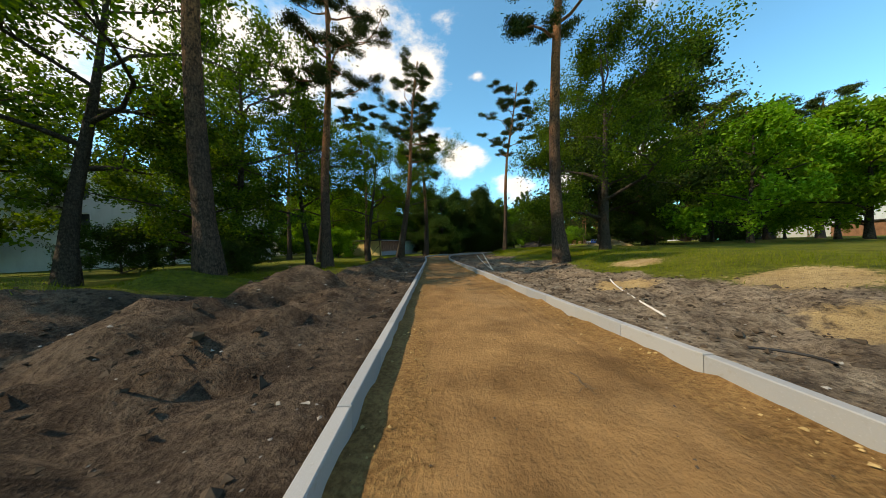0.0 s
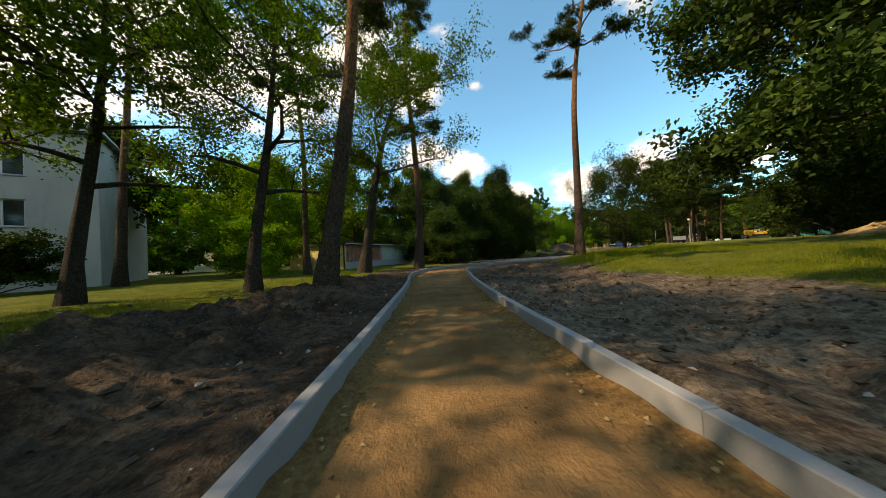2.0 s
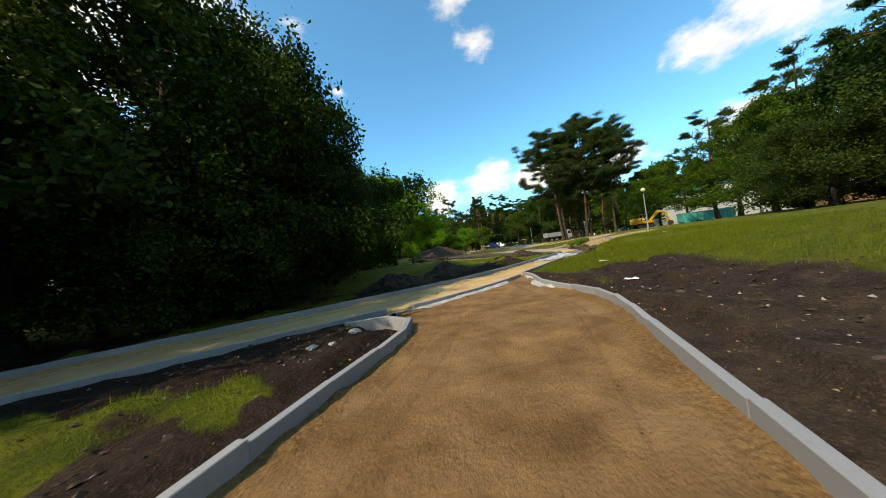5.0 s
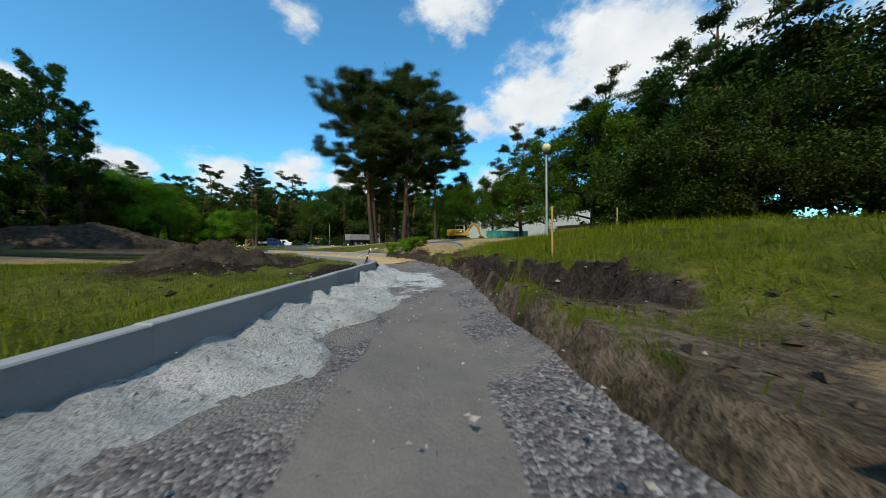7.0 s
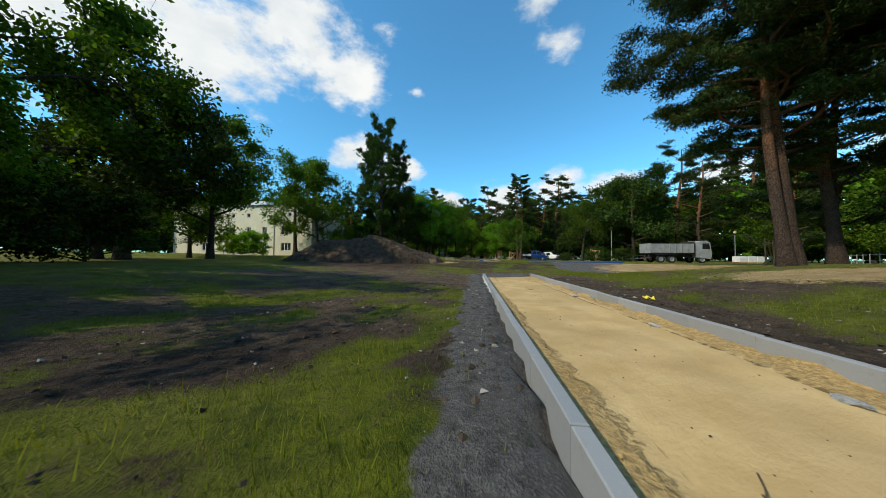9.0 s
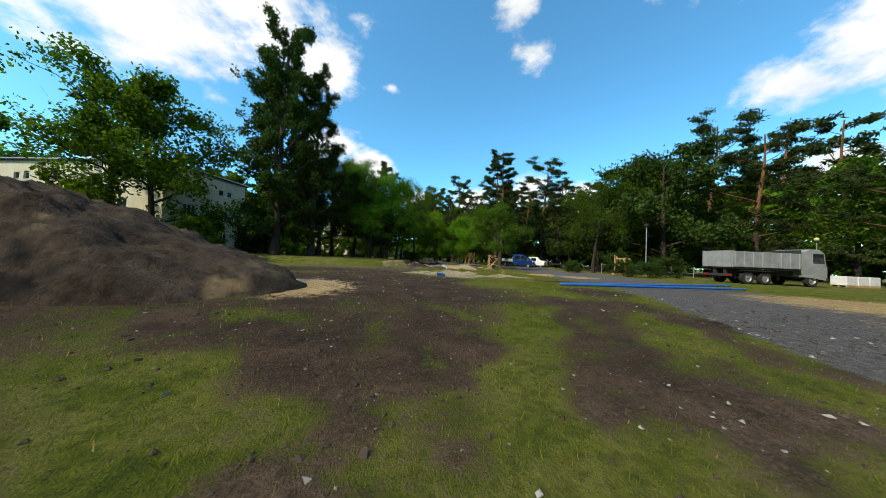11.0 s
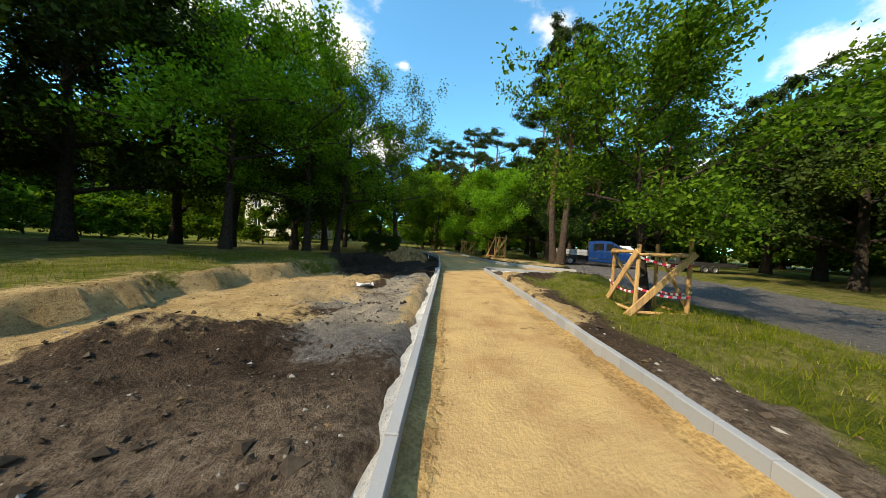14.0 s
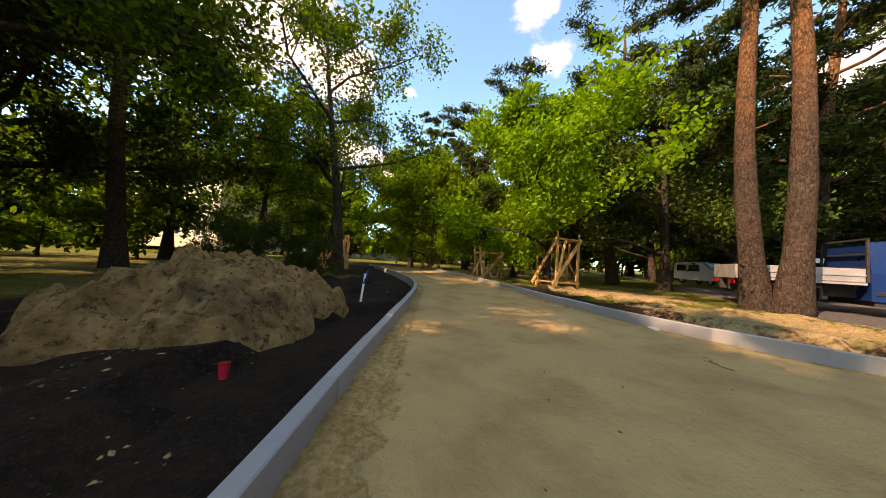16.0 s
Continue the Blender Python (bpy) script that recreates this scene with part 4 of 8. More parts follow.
FEW = (2.5, 1.3, 0.8, 4.2)
BIG = (0.60, 0.85, 1.1, 0.42)
KINDS = {
    "pine_tall": make(pine, PINE_BARK, NEEDLE, 3, 21, 3.4, 0.29, 10.5, 15000),
    "pine_slim": make(pine, PINE_BARK, NEEDLE, 8, 19, 2.9, 0.21, 11.0, 12000, (0.03, 0.02)),
    "pine_wide": make(pine, PINE_BARK, NEEDLE, 5, 20, 5.6, 0.36, 6.0, 38000, (0.02, -0.02), 0.62),
    "pine_great": make(pine, PINE_BARK, NEEDLE, 6, 25, 7.6, 0.27, 9.5, 62000, (0.03, -0.02), 0.7, 0.36),
    "pine_low": make(pine, PINE_BARK, NEEDLE, 15, 15, 4.4, 0.26, 1.6, 17000, (0, 0), 0.4),
    "broad_a": make(broadleaf, GREY_BARK, LEAF, 1, 15, 6.0, 0.26, 2.2, 15000, 0.30),
    "broad_b": make(broadleaf, GREY_BARK, LEAF, 4, 13, 5.2, 0.22, 1.8, 13000, 0.30, (0.05, 0.03)),
    "broad_light": make(broadleaf, GREY_BARK, LEAF_LIGHT, 7, 11, 4.8, 0.18, 1.2, 13000, 0.30),
    "broad_dark": make(broadleaf, GREY_BARK, LEAF_DARK, 9, 14, 6.0, 0.30, 2.2, 20000, 0.32),
    "broad_open": make(broadleaf, GREY_BARK, LEAF, 12, 14, 5.4, 0.24, 4.6, 7600, 0.26, (0.10, -0.05), 0.6),
    "broad_lean": make(broadleaf, GREY_BARK, LEAF, 21, 15, 5.2, 0.30, 5.0, 9000, 0.28, (0.22, 0.06), 0.8),
    "poplar": make(broadleaf, GREY_BARK, LEAF_DARK, 14, 26, 3.6, 0.34, 0.8, 19000, 0.30, (0.01, 0.0), 1.0, 24, 0.4, 2.2),
    "bush": make(broadleaf, GREY_BARK, LEAF_DARK, 17, 3.4, 2.6, 0.07, 0.15, 8000, 0.20, (0, 0), 1.0, 14),
    "bush_light": make(broadleaf, GREY_BARK, LEAF_LIGHT, 18, 3.0, 2.4, 0.06, 0.15, 7000, 0.20, (0, 0), 1.0, 14),
    "round_tree": make(broadleaf, GREY_BARK, LEAF_DARK, 19, 7.8, 5.4, 0.16, 0.6, 17000, 0.26, (0, 0), 1.0, 16),
    "broad_sunny": make(broadleaf, GREY_BARK, LEAF_LIGHT, 27, 14, 5.4, 0.22, 3.4, 10000, 0.28, (0.04, 0.04), 0.8, 12),
    "guard_tree": make(broadleaf, GREY_BARK, LEAF, 23, 8.2, 3.5, 0.12, 2.3, 8000, 0.24, (-0.12, 0.02), 0.9, 12),
    "far_bush": make(broadleaf, GREY_BARK, LEAF, 41, 4.6, 3.8, 0.08, 0.1, 2800, 0.42, (0, 0), 1.0, 5),
    "far_broad": make(broadleaf, GREY_BARK, LEAF, 31, 14, 5.6, 0.25, 0.6, 6000, 0.48, (0, 0), 1.0, 7),
    "far_light": make(broadleaf, GREY_BARK, LEAF_LIGHT, 33, 12, 5.0, 0.22, 0.5, 5600, 0.48, (0, 0), 1.0, 7),
    "far_pine": make(pine, PINE_BARK, NEEDLE, 35, 18, 4.4, 0.28, 4.0, 7000, (0, 0), 0.6, 0.45),
}
WORDS = {
    "pine_tall": ("tall Scots pine with bare orange upper trunk in the lawn", "pine tree"),
    "pine_slim": ("slender Scots pine with a high thin crown beside the path", "pine tree"),
    "pine_wide": ("old Scots pine with thick trunk and spreading dark crown", "pine tree"),
    "pine_great": ("great old Scots pine with heavy limbs and wide dark crown", "pine tree"),
    "pine_low": ("dense dark pine with branches low on the trunk", "pine tree"),
    "broad_a": ("leafy green broadleaved tree with dark trunk on the lawn", "tree"),
    "broad_b": ("leafy broadleaved tree with slightly leaning dark trunk", "tree"),
    "broad_light": ("bright green young broadleaved tree in full leaf", "tree"),
    "broad_dark": ("dense dark green broadleaved tree in deep shade", "tree"),
    "broad_open": ("open-crowned tree with crooked limbs and sparse leaves", "tree"),
    "broad_lean": ("leaning broadleaved tree with a thick dark trunk", "tree"),
    "poplar": ("tall columnar poplar with dense dark green leaves", "poplar tree"),
    "bush": ("dense dark green shrub at the lawn's edge", "shrub"),
    "bush_light": ("light green leafy shrub on the lawn", "shrub"),
    "round_tree": ("round dense dark green tree leafy to the ground", "tree"),
    "broad_sunny": ("olive green broadleaved tree with sunlit leaves beside the path", "tree"),
    "guard_tree": ("spreading bright green tree growing inside a wooden guard", "tree"),
    "far_bush": ("distant green undergrowth shrub at the wood's edge", "shrub"),
    "far_broad": ("distant green broadleaved tree of the park wood", "tree"),
    "far_light": ("distant light green tree of the park wood", "tree"),
    "far_pine": ("distant dark Scots pine of the park wood", "pine tree"),
}
spin = random.Random(5)


def plant(kind, x, y, size=1.0, turn=None, tip=0.0, side=0.0):
    trunk, crown = KINDS[kind](float(np.hypot(LINE[:, 0] - x, LINE[:, 1] - y).min()))
    name = "shrub" if "bush" in kind else ("poplar" if kind == "poplar" else ("pine" if "pine" in kind else "tree"))
    base = new(name)
    base.matrix_basis = pose(x, y, gz(x, y) - 0.05, side, tip, spin.uniform(0, 360) if turn is None else turn)
    base.scale = (size, size, size)
    part("trunk", trunk, base)
    part("crown", crown, base)
    lab, cat = WORDS[kind]
    tagged(base, lab, cat, "far wood" if kind.startswith("far") else "park trees")
    return base


# beside the first path, on its left
for kind, x, y, s, *turn in (
        ("pine_tall", -7.7, 18.7, 1.2, 40), ("pine_tall", -6.6, 24.5, 0.95, 100), ("pine_tall", -5.15, 34.5, 0.92, 180, -7.0), ("pine_tall", -5.0, 47.6, 1.1, 200), ("broad_open", -10.9, 29.6, 0.95, 200), ("broad_open", -12.4, 33.5, 0.9, 60),
        ("broad_open", -8.8, 36.0, 0.95, 60), ("pine_slim", -19.5, 39.3, 1.15, 0), ("broad_open", -14.2, 26.5, 1.15, 20), ("broad_lean", -7.6, 43.4, 1.1, 0), ("pine_slim", -12.5, 45.0, 1.1, 200),
        # broad_a and broad_dark at x near -15: unseen, added to shade the left bank
        ("broad_open", -13.5, 18.5, 1.15, 90), ("broad_a", -15.5, 8.0, 0.85, 40), ("broad_dark", -14.4, 6.4, 0.7, 100), ("broad_b", -13.0, 23.2, 0.75, 130), ("broad_b", -17.0, 26.5, 0.8, 300), ("bush", -12.2, 24.6, 0.7, 20), ("bush", -15.4, 27.2, 0.8, 90), ("bush", -10.4, 22.0, 0.5, 160), ("bush", -18.5, 23.5, 0.8, 200), ("broad_light", -18.0, 47.0, 0.95, 0), ("broad_light", -22.0, 52.0, 1.05, 0), ("broad_light", -26.0, 58.0, 1.15, 0), ("broad_a", -17.0, 63.0, 1.1, 0), ("broad_light", -24.0, 66.0, 1.2, 0),
        ("broad_a", -12.0, 69.0, 1.1, 0), ("broad_dark", -4.4, 64.6, 0.95, 75), ("broad_dark", -8.5, 66.0, 1.0, 0), ("broad_dark", -4.5, 71.2, 1.0, 40), ("round_tree", -5.6, 71.4, 1.05, 10), ("bush", -2.6, 70.4, 1.2, 10), ("bush", 1.2, 72.6, 1.2, 70), ("bush", -7.6, 63.0, 1.2, 70), ("bush", -3.4, 61.2, 1.1, 120), ("bush", -5.6, 61.6, 1.1, 250), ("broad_light", 1.5, 78.0, 0.95, 0), ("broad_b", -20.0, 13.0, 1.1, 0),
        # pine_tall behind the start: unseen, added to shade the first stretch
        ("pine_tall", -4.6, -6.0, 1.1, 0), ("broad_open", 11.5, 5.0, 1.0, 250), ("broad_a", -28.0, 20.0, 1.1, 0), ("broad_a", -36.0, 32.0, 1.1, 0), ("bush", -21.5, 36.5, 0.8, 0), ("bush", -25.5, 32.0, 0.8, 0), ("broad_b", -4.0, 74.0, 0.9, 0), ("broad_dark", -30.0, 44.0, 1.0, 0), ("bush_light", -16.0, 44.0, 1.2, 0)):
    plant(kind, x, y, s, *turn)
# right of the first path
for kind, x, y, s, *turn in (
        ("pine_tall", 6.0, 24.3, 1.12, 0), ("pine_slim", 5.4, 43.5, 1.15, 0, 4.0), ("broad_dark", 18.5, 38.5, 1.3, 0), ("broad_dark", 13.8, 37.6, 1.0, 50), ("broad_light", 22.5, 33.0, 1.0, 80),
        ("round_tree", 10.8, 49.2, 0.82, 0), ("pine_wide", 29.8, 46.4, 0.9, 200), ("pine_wide", 40.5, 50.5, 0.95, 90), ("broad_a", 9.6, 27.6, 0.95, 70), ("round_tree", 17.6, 36.0, 0.42, 0), ("pine_wide", 35.6, 57.4, 0.95, 0), ("pine_wide", 46.0, 50.0, 0.95, 30), ("broad_light", 34.0, 38.0, 1.0, 0), ("broad_light", 40.0, 41.0, 1.1, 0),
        ("broad_light", 29.0, 32.0, 1.0, 0), ("bush", 20.0, 45.0, 1.4, 0), ("broad_light", 31.0, 24.0, 1.0, 0), ("broad_light", 27.0, 42.0, 0.9, 0), ("round_tree", 24.5, 47.5, 0.6, 70), ("broad_light", 50.0, 58.0, 0.9, 0)):
    plant(kind, x, y, s, *turn)
# round the second path and the junction
for kind, x, y, s, *turn in (
        ("broad_dark", 3.0, 78.2, 1.05, 0), ("round_tree", 3.6, 76.2, 1.2, 30), ("bush", 4.6, 75.0, 1.3, 30), ("bush", 5.6, 78.0, 1.4, 30), ("round_tree", 6.4, 82.5, 1.0, 30), ("broad_dark", 2.2, 73.0, 1.08, 0), ("round_tree", 4.6, 74.6, 0.95, 120), ("broad_dark", -1.4, 71.6, 0.75, 200), ("round_tree", 7.4, 80.0, 0.8, 40), ("round_tree", -0.6, 73.6, 0.85, 260), ("broad_light", 8.2, 88.0, 0.72, 0), ("broad_light", 5.0, 92.0, 0.95, 0), ("broad_a", 9.0, 99.0, 0.95, 0),
        ("broad_light", 11.0, 104.0, 0.9, 30), ("pine_great", 51.6, 99.4, 0.95, 0), ("pine_great", 48.4, 101.9, 0.92, 130), ("pine_wide", 49.2, 102.2, 1.0, 60), ("pine_great", 54.5, 101.0, 0.9, 250), ("broad_dark", 50.0, 62.0, 1.0, 0), ("pine_low", 83.0, 137.0, 1.55, 10), ("pine_low", 70.0, 158.0, 1.5, 10), ("round_tree", 43.0, 69.0, 0.85, 0), ("round_tree", 48.5, 72.0, 0.9, 60),
        ("pine_tall", 45.6, 62.0, 1.05, 0, -5.0, -11.0), ("pine_low", 54.0, 68.0, 1.25, 0), ("broad_a", 57.0, 77.0, 1.0, 0), ("broad_a", 64.0, 83.0, 1.05, 40), ("pine_low", 69.0, 88.0, 1.25, 0), ("broad_b", 74.0, 95.0, 1.05, 0), ("broad_a", 80.0, 104.0, 1.05, 0), ("broad_dark", 60.0, 70.0, 1.2, 80), ("pine_low", 62.0, 76.0, 1.3, 20), ("broad_dark", 38.0, 54.0, 1.0, 0),
        ("broad_open", 71.0, 106.0, 0.9, 0), ("pine_low", 84.0, 122.0, 1.1, 0), ("broad_a", 92.0, 128.0, 1.1, 0), ("broad_a", 86.0, 112.0, 1.0, 0),
        ("bush_light", 34.0, 84.3, 0.22, 0), ("bush_light", 34.6, 85.0, 0.25, 50), ("bush_light", 33.9, 85.5, 0.2, 90), ("bush_light", 35.0, 84.4, 0.18, 20), ("bush", 44.5, 60.5, 1.3, 0), ("bush", 47.5, 64.5, 1.4, 50), ("bush", 50.5, 68.0, 1.3, 90), ("bush", 54.0, 71.5, 1.4, 10), ("bush", 58.0, 75.0, 1.3, 140), ("broad_dark", 46.5, 57.0, 1.0, 30), ("broad_dark", 54.0, 64.0, 1.1, 10), ("broad_dark", 63.0, 74.5, 1.1, 200),
        ("bush", 36.0, 52.0, 1.3, 0), ("bush", 39.0, 54.6, 1.3, 60), ("bush", 41.8, 57.6, 1.3, 100), ("bush", 33.0, 49.6, 1.2, 150), ("round_tree", 3.0, 73.4, 0.8, 70), ("broad_dark", 6.2, 75.2, 0.85, 160), ("pine_great", 57.0, 97.6, 0.85, 60), ("pine_low", 56.5, 104.5, 1.15, 40), ("pine_wide", 53.6, 103.0, 0.78, 140), ("bush", 10.0, 92.5, 1.2, 0), ("bush", 7.5, 96.0, 1.3, 40), ("bush", 12.0, 96.0, 1.0, 80), ("broad_dark", 10.5, 94.0, 0.8, 0)):
    plant(kind, x, y, s, *turn)
# left of the third path, the lawn's far edge, by the block
for kind, x, y, s, *turn in (
        ("broad_light", 14.5, 97.5, 1.25, 60), ("broad_light", 16.0, 93.0, 0.8, 160), ("broad_a", 9.5, 108.0, 1.25, 0), ("broad_dark", 8.5, 116.0, 1.25, 0), ("broad_a", 9.0, 125.0, 1.2, 30), ("bush", 12.0, 110.0, 1.2, 0), ("bush", 11.0, 105.0, 1.2, 50), ("broad_dark", 3.0, 120.0, 1.0, 0), ("broad_a", 2.0, 132.0, 0.9, 0), ("broad_b", 15.6, 140.6, 1.3, 180), ("broad_open", 11.8, 141.4, 1.35, 150), ("poplar", 26.2, 140.2, 1.06, 0), ("poplar", 29.2, 141.8, 0.9, 70), ("poplar", 24.0, 145.6, 1.0, 30),
        ("broad_a", 29.8, 152.8, 1.1, 0), *[("far_bush", 8.0 + 3.2 * k, 163.0 + (k % 3), 0.8, 40 * k) for k in range(9)], ("broad_sunny", 35.4, 147.2, 0.95, 0), ("broad_a", 34.2, 166.0, 1.0, 40), ("broad_b", 38.0, 168.0, 1.0, 0), ("broad_sunny", 38.0, 151.0, 0.95, 100), ("broad_open", 39.5, 152.5, 0.95, 0), ("broad_open", 33.0, 152.5, 1.1, 30), ("broad_dark", 29.0, 147.5, 0.95, 220), ("pine_tall", 37.5, 159.0, 0.9, 0), ("broad_dark", 35.4, 157.2, 0.95, 140),
        ("bush_light", 18.5, 142.5, 1.1, 0), ("bush_light", 4.5, 142.5, 1.3, 0), ("bush_light", 0.5, 144.0, 1.2, 0), ("broad_open", 44.0, 163.2, 1.15, 240), ("broad_open", 42.0, 170.0, 0.95, 60), ("broad_b", 36.5, 178.0, 0.9, 0), ("bush", 42.0, 157.5, 0.55, 0), ("bush", 43.6, 159.2, 0.5, 40), ("bush", 22.0, 147.0, 1.2, 0)):
    plant(kind, x, y, s, *turn)
# right of the last path
for kind, x, y, s, *turn in (
        ("pine_tall", 57.6, 153.95, 1.0, 0, -2.0, -2.0), ("pine_tall", 57.85, 153.4, 1.06, 120), ("broad_light", 54.0, 159.4, 0.95, 0), ("broad_light", 55.5, 166.0, 1.05, 60), ("broad_light", 50.4, 172.4, 1.0, 120), ("pine_low", 55.0, 177.0, 1.2, 0), ("pine_low", 61.0, 163.0, 1.2, 0), ("pine_low", 67.5, 160.5, 1.2, 40),
        ("pine_low", 73.0, 157.0, 1.25, 0), ("guard_tree", 49.8, 138.3, 1.0, 0), ("pine_low", 78.0, 151.0, 1.25, 80), ("broad_dark", 82.0, 145.0, 1.2, 0), ("broad_a", 73.0, 139.0, 1.1, 0), ("broad_dark", 70.5, 134.5, 1.2, 0), ("pine_low", 79.0, 130.0, 1.2, 0), ("broad_open", 62.0, 136.5, 0.85, 0), ("bush", 62.5, 133.5, 0.7, 0), ("bush", 57.6, 128.2, 0.42, 0), ("bush", 58.8, 126.9, 0.40, 70), ("bush", 57.0, 133.8, 0.34, 20), ("bush", 58.0, 135.2, 0.40, 200), ("bush", 64.0, 129.3, 0.6, 40),
        ("broad_light", 49.0, 178.0, 1.3, 10), ("broad_a", 65.0, 172.0, 1.1, 0), ("pine_low", 70.0, 168.0, 1.25, 0), ("pine_slim", 52.5, 185.0, 1.2, 0), ("broad_b", 88.0, 138.0, 1.2, 0), ("broad_dark", 60.0, 158.8, 0.8, 0), ("broad_dark", 76.0, 162.0, 1.1, 0), ("broad_dark", 68.0, 142.0, 0.9, 0), ("pine_low", 58.0, 170.0, 1.2, 0), ("broad_dark", 74.0, 146.0, 1.0, 0)):
    plant(kind, x, y, s, *turn)
# the wood behind, open where the last path leads out of it
ring = random.Random(11)


def clearing(x, y):
    return y > 184 and -6.5 < math.degrees(math.atan2(x - 46.0, y - 145.0)) < 1.5


for i in range(190):
    t = i / 190
    a = radians(-100 + 228 * t)
    r = ring.uniform(0.97, 1.25)
    x, y = 32 + math.sin(a) * 76 * r, 112 + math.cos(a) * 92 * r
    if y < 90 and x > 60:
        x += 14
    kind, s = ring.choice(("far_broad", "far_broad", "far_broad", "far_light", "far_light", "far_pine")), ring.uniform(1.25, 1.75)
    if not clearing(x, y):
        plant(kind, x, y, s)
for i in range(110):
    t = i / 110
    a = radians(-100 + 228 * t)
    x, y = 32 + math.sin(a) * 73 * ring.uniform(0.97, 1.04), 112 + math.cos(a) * 88 * ring.uniform(0.97, 1.04)
    if y < 90 and x > 60:
        x += 14
    s = ring.uniform(0.9, 1.6)
    if not clearing(x, y):
        plant("far_bush", x, y, s)
for i in range(34):
    plant(ring.choice(("far_broad", "far_light")), -48 + ring.uniform(-9, 9), -10 + i * 4.0 + ring.uniform(-2, 2), ring.uniform(0.95, 1.3))
    plant("far_bush", -40 + ring.uniform(-3, 3), -10 + i * 4.0 + ring.uniform(-2, 2), ring.uniform(0.9, 1.5))

# ---- buildings ----
def box(bm, lo, hi, bev=0.0):
    """An axis-aligned box in a bmesh, with bevelled edges where asked."""
    made = bmesh.ops.create_cube(bm, size=1.0)["verts"]
    c = [(a + b) / 2 for a, b in zip(lo, hi)]
    s = [abs(b - a) for a, b in zip(lo, hi)]
    bmesh.ops.scale(bm, vec=s, verts=made)
    bmesh.ops.translate(bm, vec=c, verts=made)
    if bev:
        edges = list({e for v in made for e in v.link_edges})
        bmesh.ops.bevel(bm, geom=edges, offset=bev, segments=2, affect="EDGES", profile=0.5)
    return made


def rod(bm, a, b, r, sides=8, r2=None):
    """A round bar from a to b."""
    a, b = Vector(a), Vector(b)
    m = (b - a).to_track_quat("Z", "Y").to_matrix().to_4x4()
    made = bmesh.ops.create_cone(bm, cap_ends=True, segments=sides, radius1=r, radius2=r if r2 is None else r2, depth=(b - a).length)["verts"]
    bmesh.ops.transform(bm, matrix=Matrix.Translation((a + b) / 2) @ m, verts=made)
    return made


def prism(bm, outline, y0, y1):
    """A solid from an outline in x and z, from y0 to y1."""
    f = [bm.verts.new((x, y0, z)) for x, z in outline]
    g = [bm.verts.new((x, y1, z)) for x, z in outline]
    bm.faces.new(f)
    bm.faces.new(g[::-1])
    n = len(f)
    for i in range(n):
        bm.faces.new((f[(i + 1) % n], f[i], g[i], g[(i + 1) % n]))


def meshed(name, bm, mat):
    bmesh.ops.recalc_face_normals(bm, faces=bm.faces)
    me = bpy.data.meshes.new(name)
    bm.to_mesh(me)
    bm.free()
    me.materials.append(mat)
    return me


def piece(name, parent, mat, shape, label=""):
    """One part: shape(bm) fills its mesh."""
    bm = bmesh.new()
    shape(bm)
    return part(name, meshed(name, bm, mat), parent, label)


def render_mat(name, color, dirt):
    def build(net):
        p = local(net)
        n1, n2, n3 = net.noise(p, 0.35, 4), net.noise(net.vmath("MULTIPLY", p, (1, 1, 0.25)), 2.2, 5, 0.6), net.noise(p, 40, 3)
        col = net.mix(net.ramp(n1, (0.35, 0.45), (0.65, 0.0)), color, dirt)
        col = net.mix(net.ramp(n2, (0.3, 0.5), (0.5, 0.0)), col, dirt)
        finish(net, col, 0.92, 0, n3, 0.15, 0.01, 0.2)

    return material(name, build)


PLASTER_GREY = render_mat("plaster_grey", (0.52, 0.55, 0.53), (0.36, 0.38, 0.36))
PLASTER_CREAM = render_mat("plaster_cream", (0.62, 0.58, 0.43), (0.44, 0.40, 0.29))
PLASTER_YELLOW = render_mat("plaster_yellow", (0.66, 0.52, 0.22), (0.40, 0.31, 0.15))
PLASTER_PEACH = render_mat("plaster_peach", (0.55, 0.36, 0.22), (0.36, 0.25, 0.17))
PLASTER_WHITE = render_mat("plaster_white", (0.78, 0.78, 0.75), (0.6, 0.6, 0.57))
ROOF_FELT = plain("roof_felt", (0.05, 0.05, 0.052), 0.9)
TIN = plain("tin", (0.42, 0.44, 0.45), 0.5, 0.6)
WHITE_FRAME = plain("white_frame", (0.74, 0.74, 0.72), 0.5)
NET = plain("scaffold_net", (0.03, 0.32, 0.24), 0.8, 0, 0.2, 0.5)
BRICK = plain("brown_brick", (0.30, 0.15, 0.08), 0.9, 0, 0.22, 1.2)
RUST = plain("rust_steel", (0.13, 0.07, 0.045), 0.8, 0.2)
GLASS = material("window_glass", lambda net: finish(net, net.ramp(net.noise(local(net), 0.7, 2), (0.35, (0.012, 0.015, 0.018)), (0.7, (0.05, 0.06, 0.065))), 0.06, 0.0, None, spec=0.6))


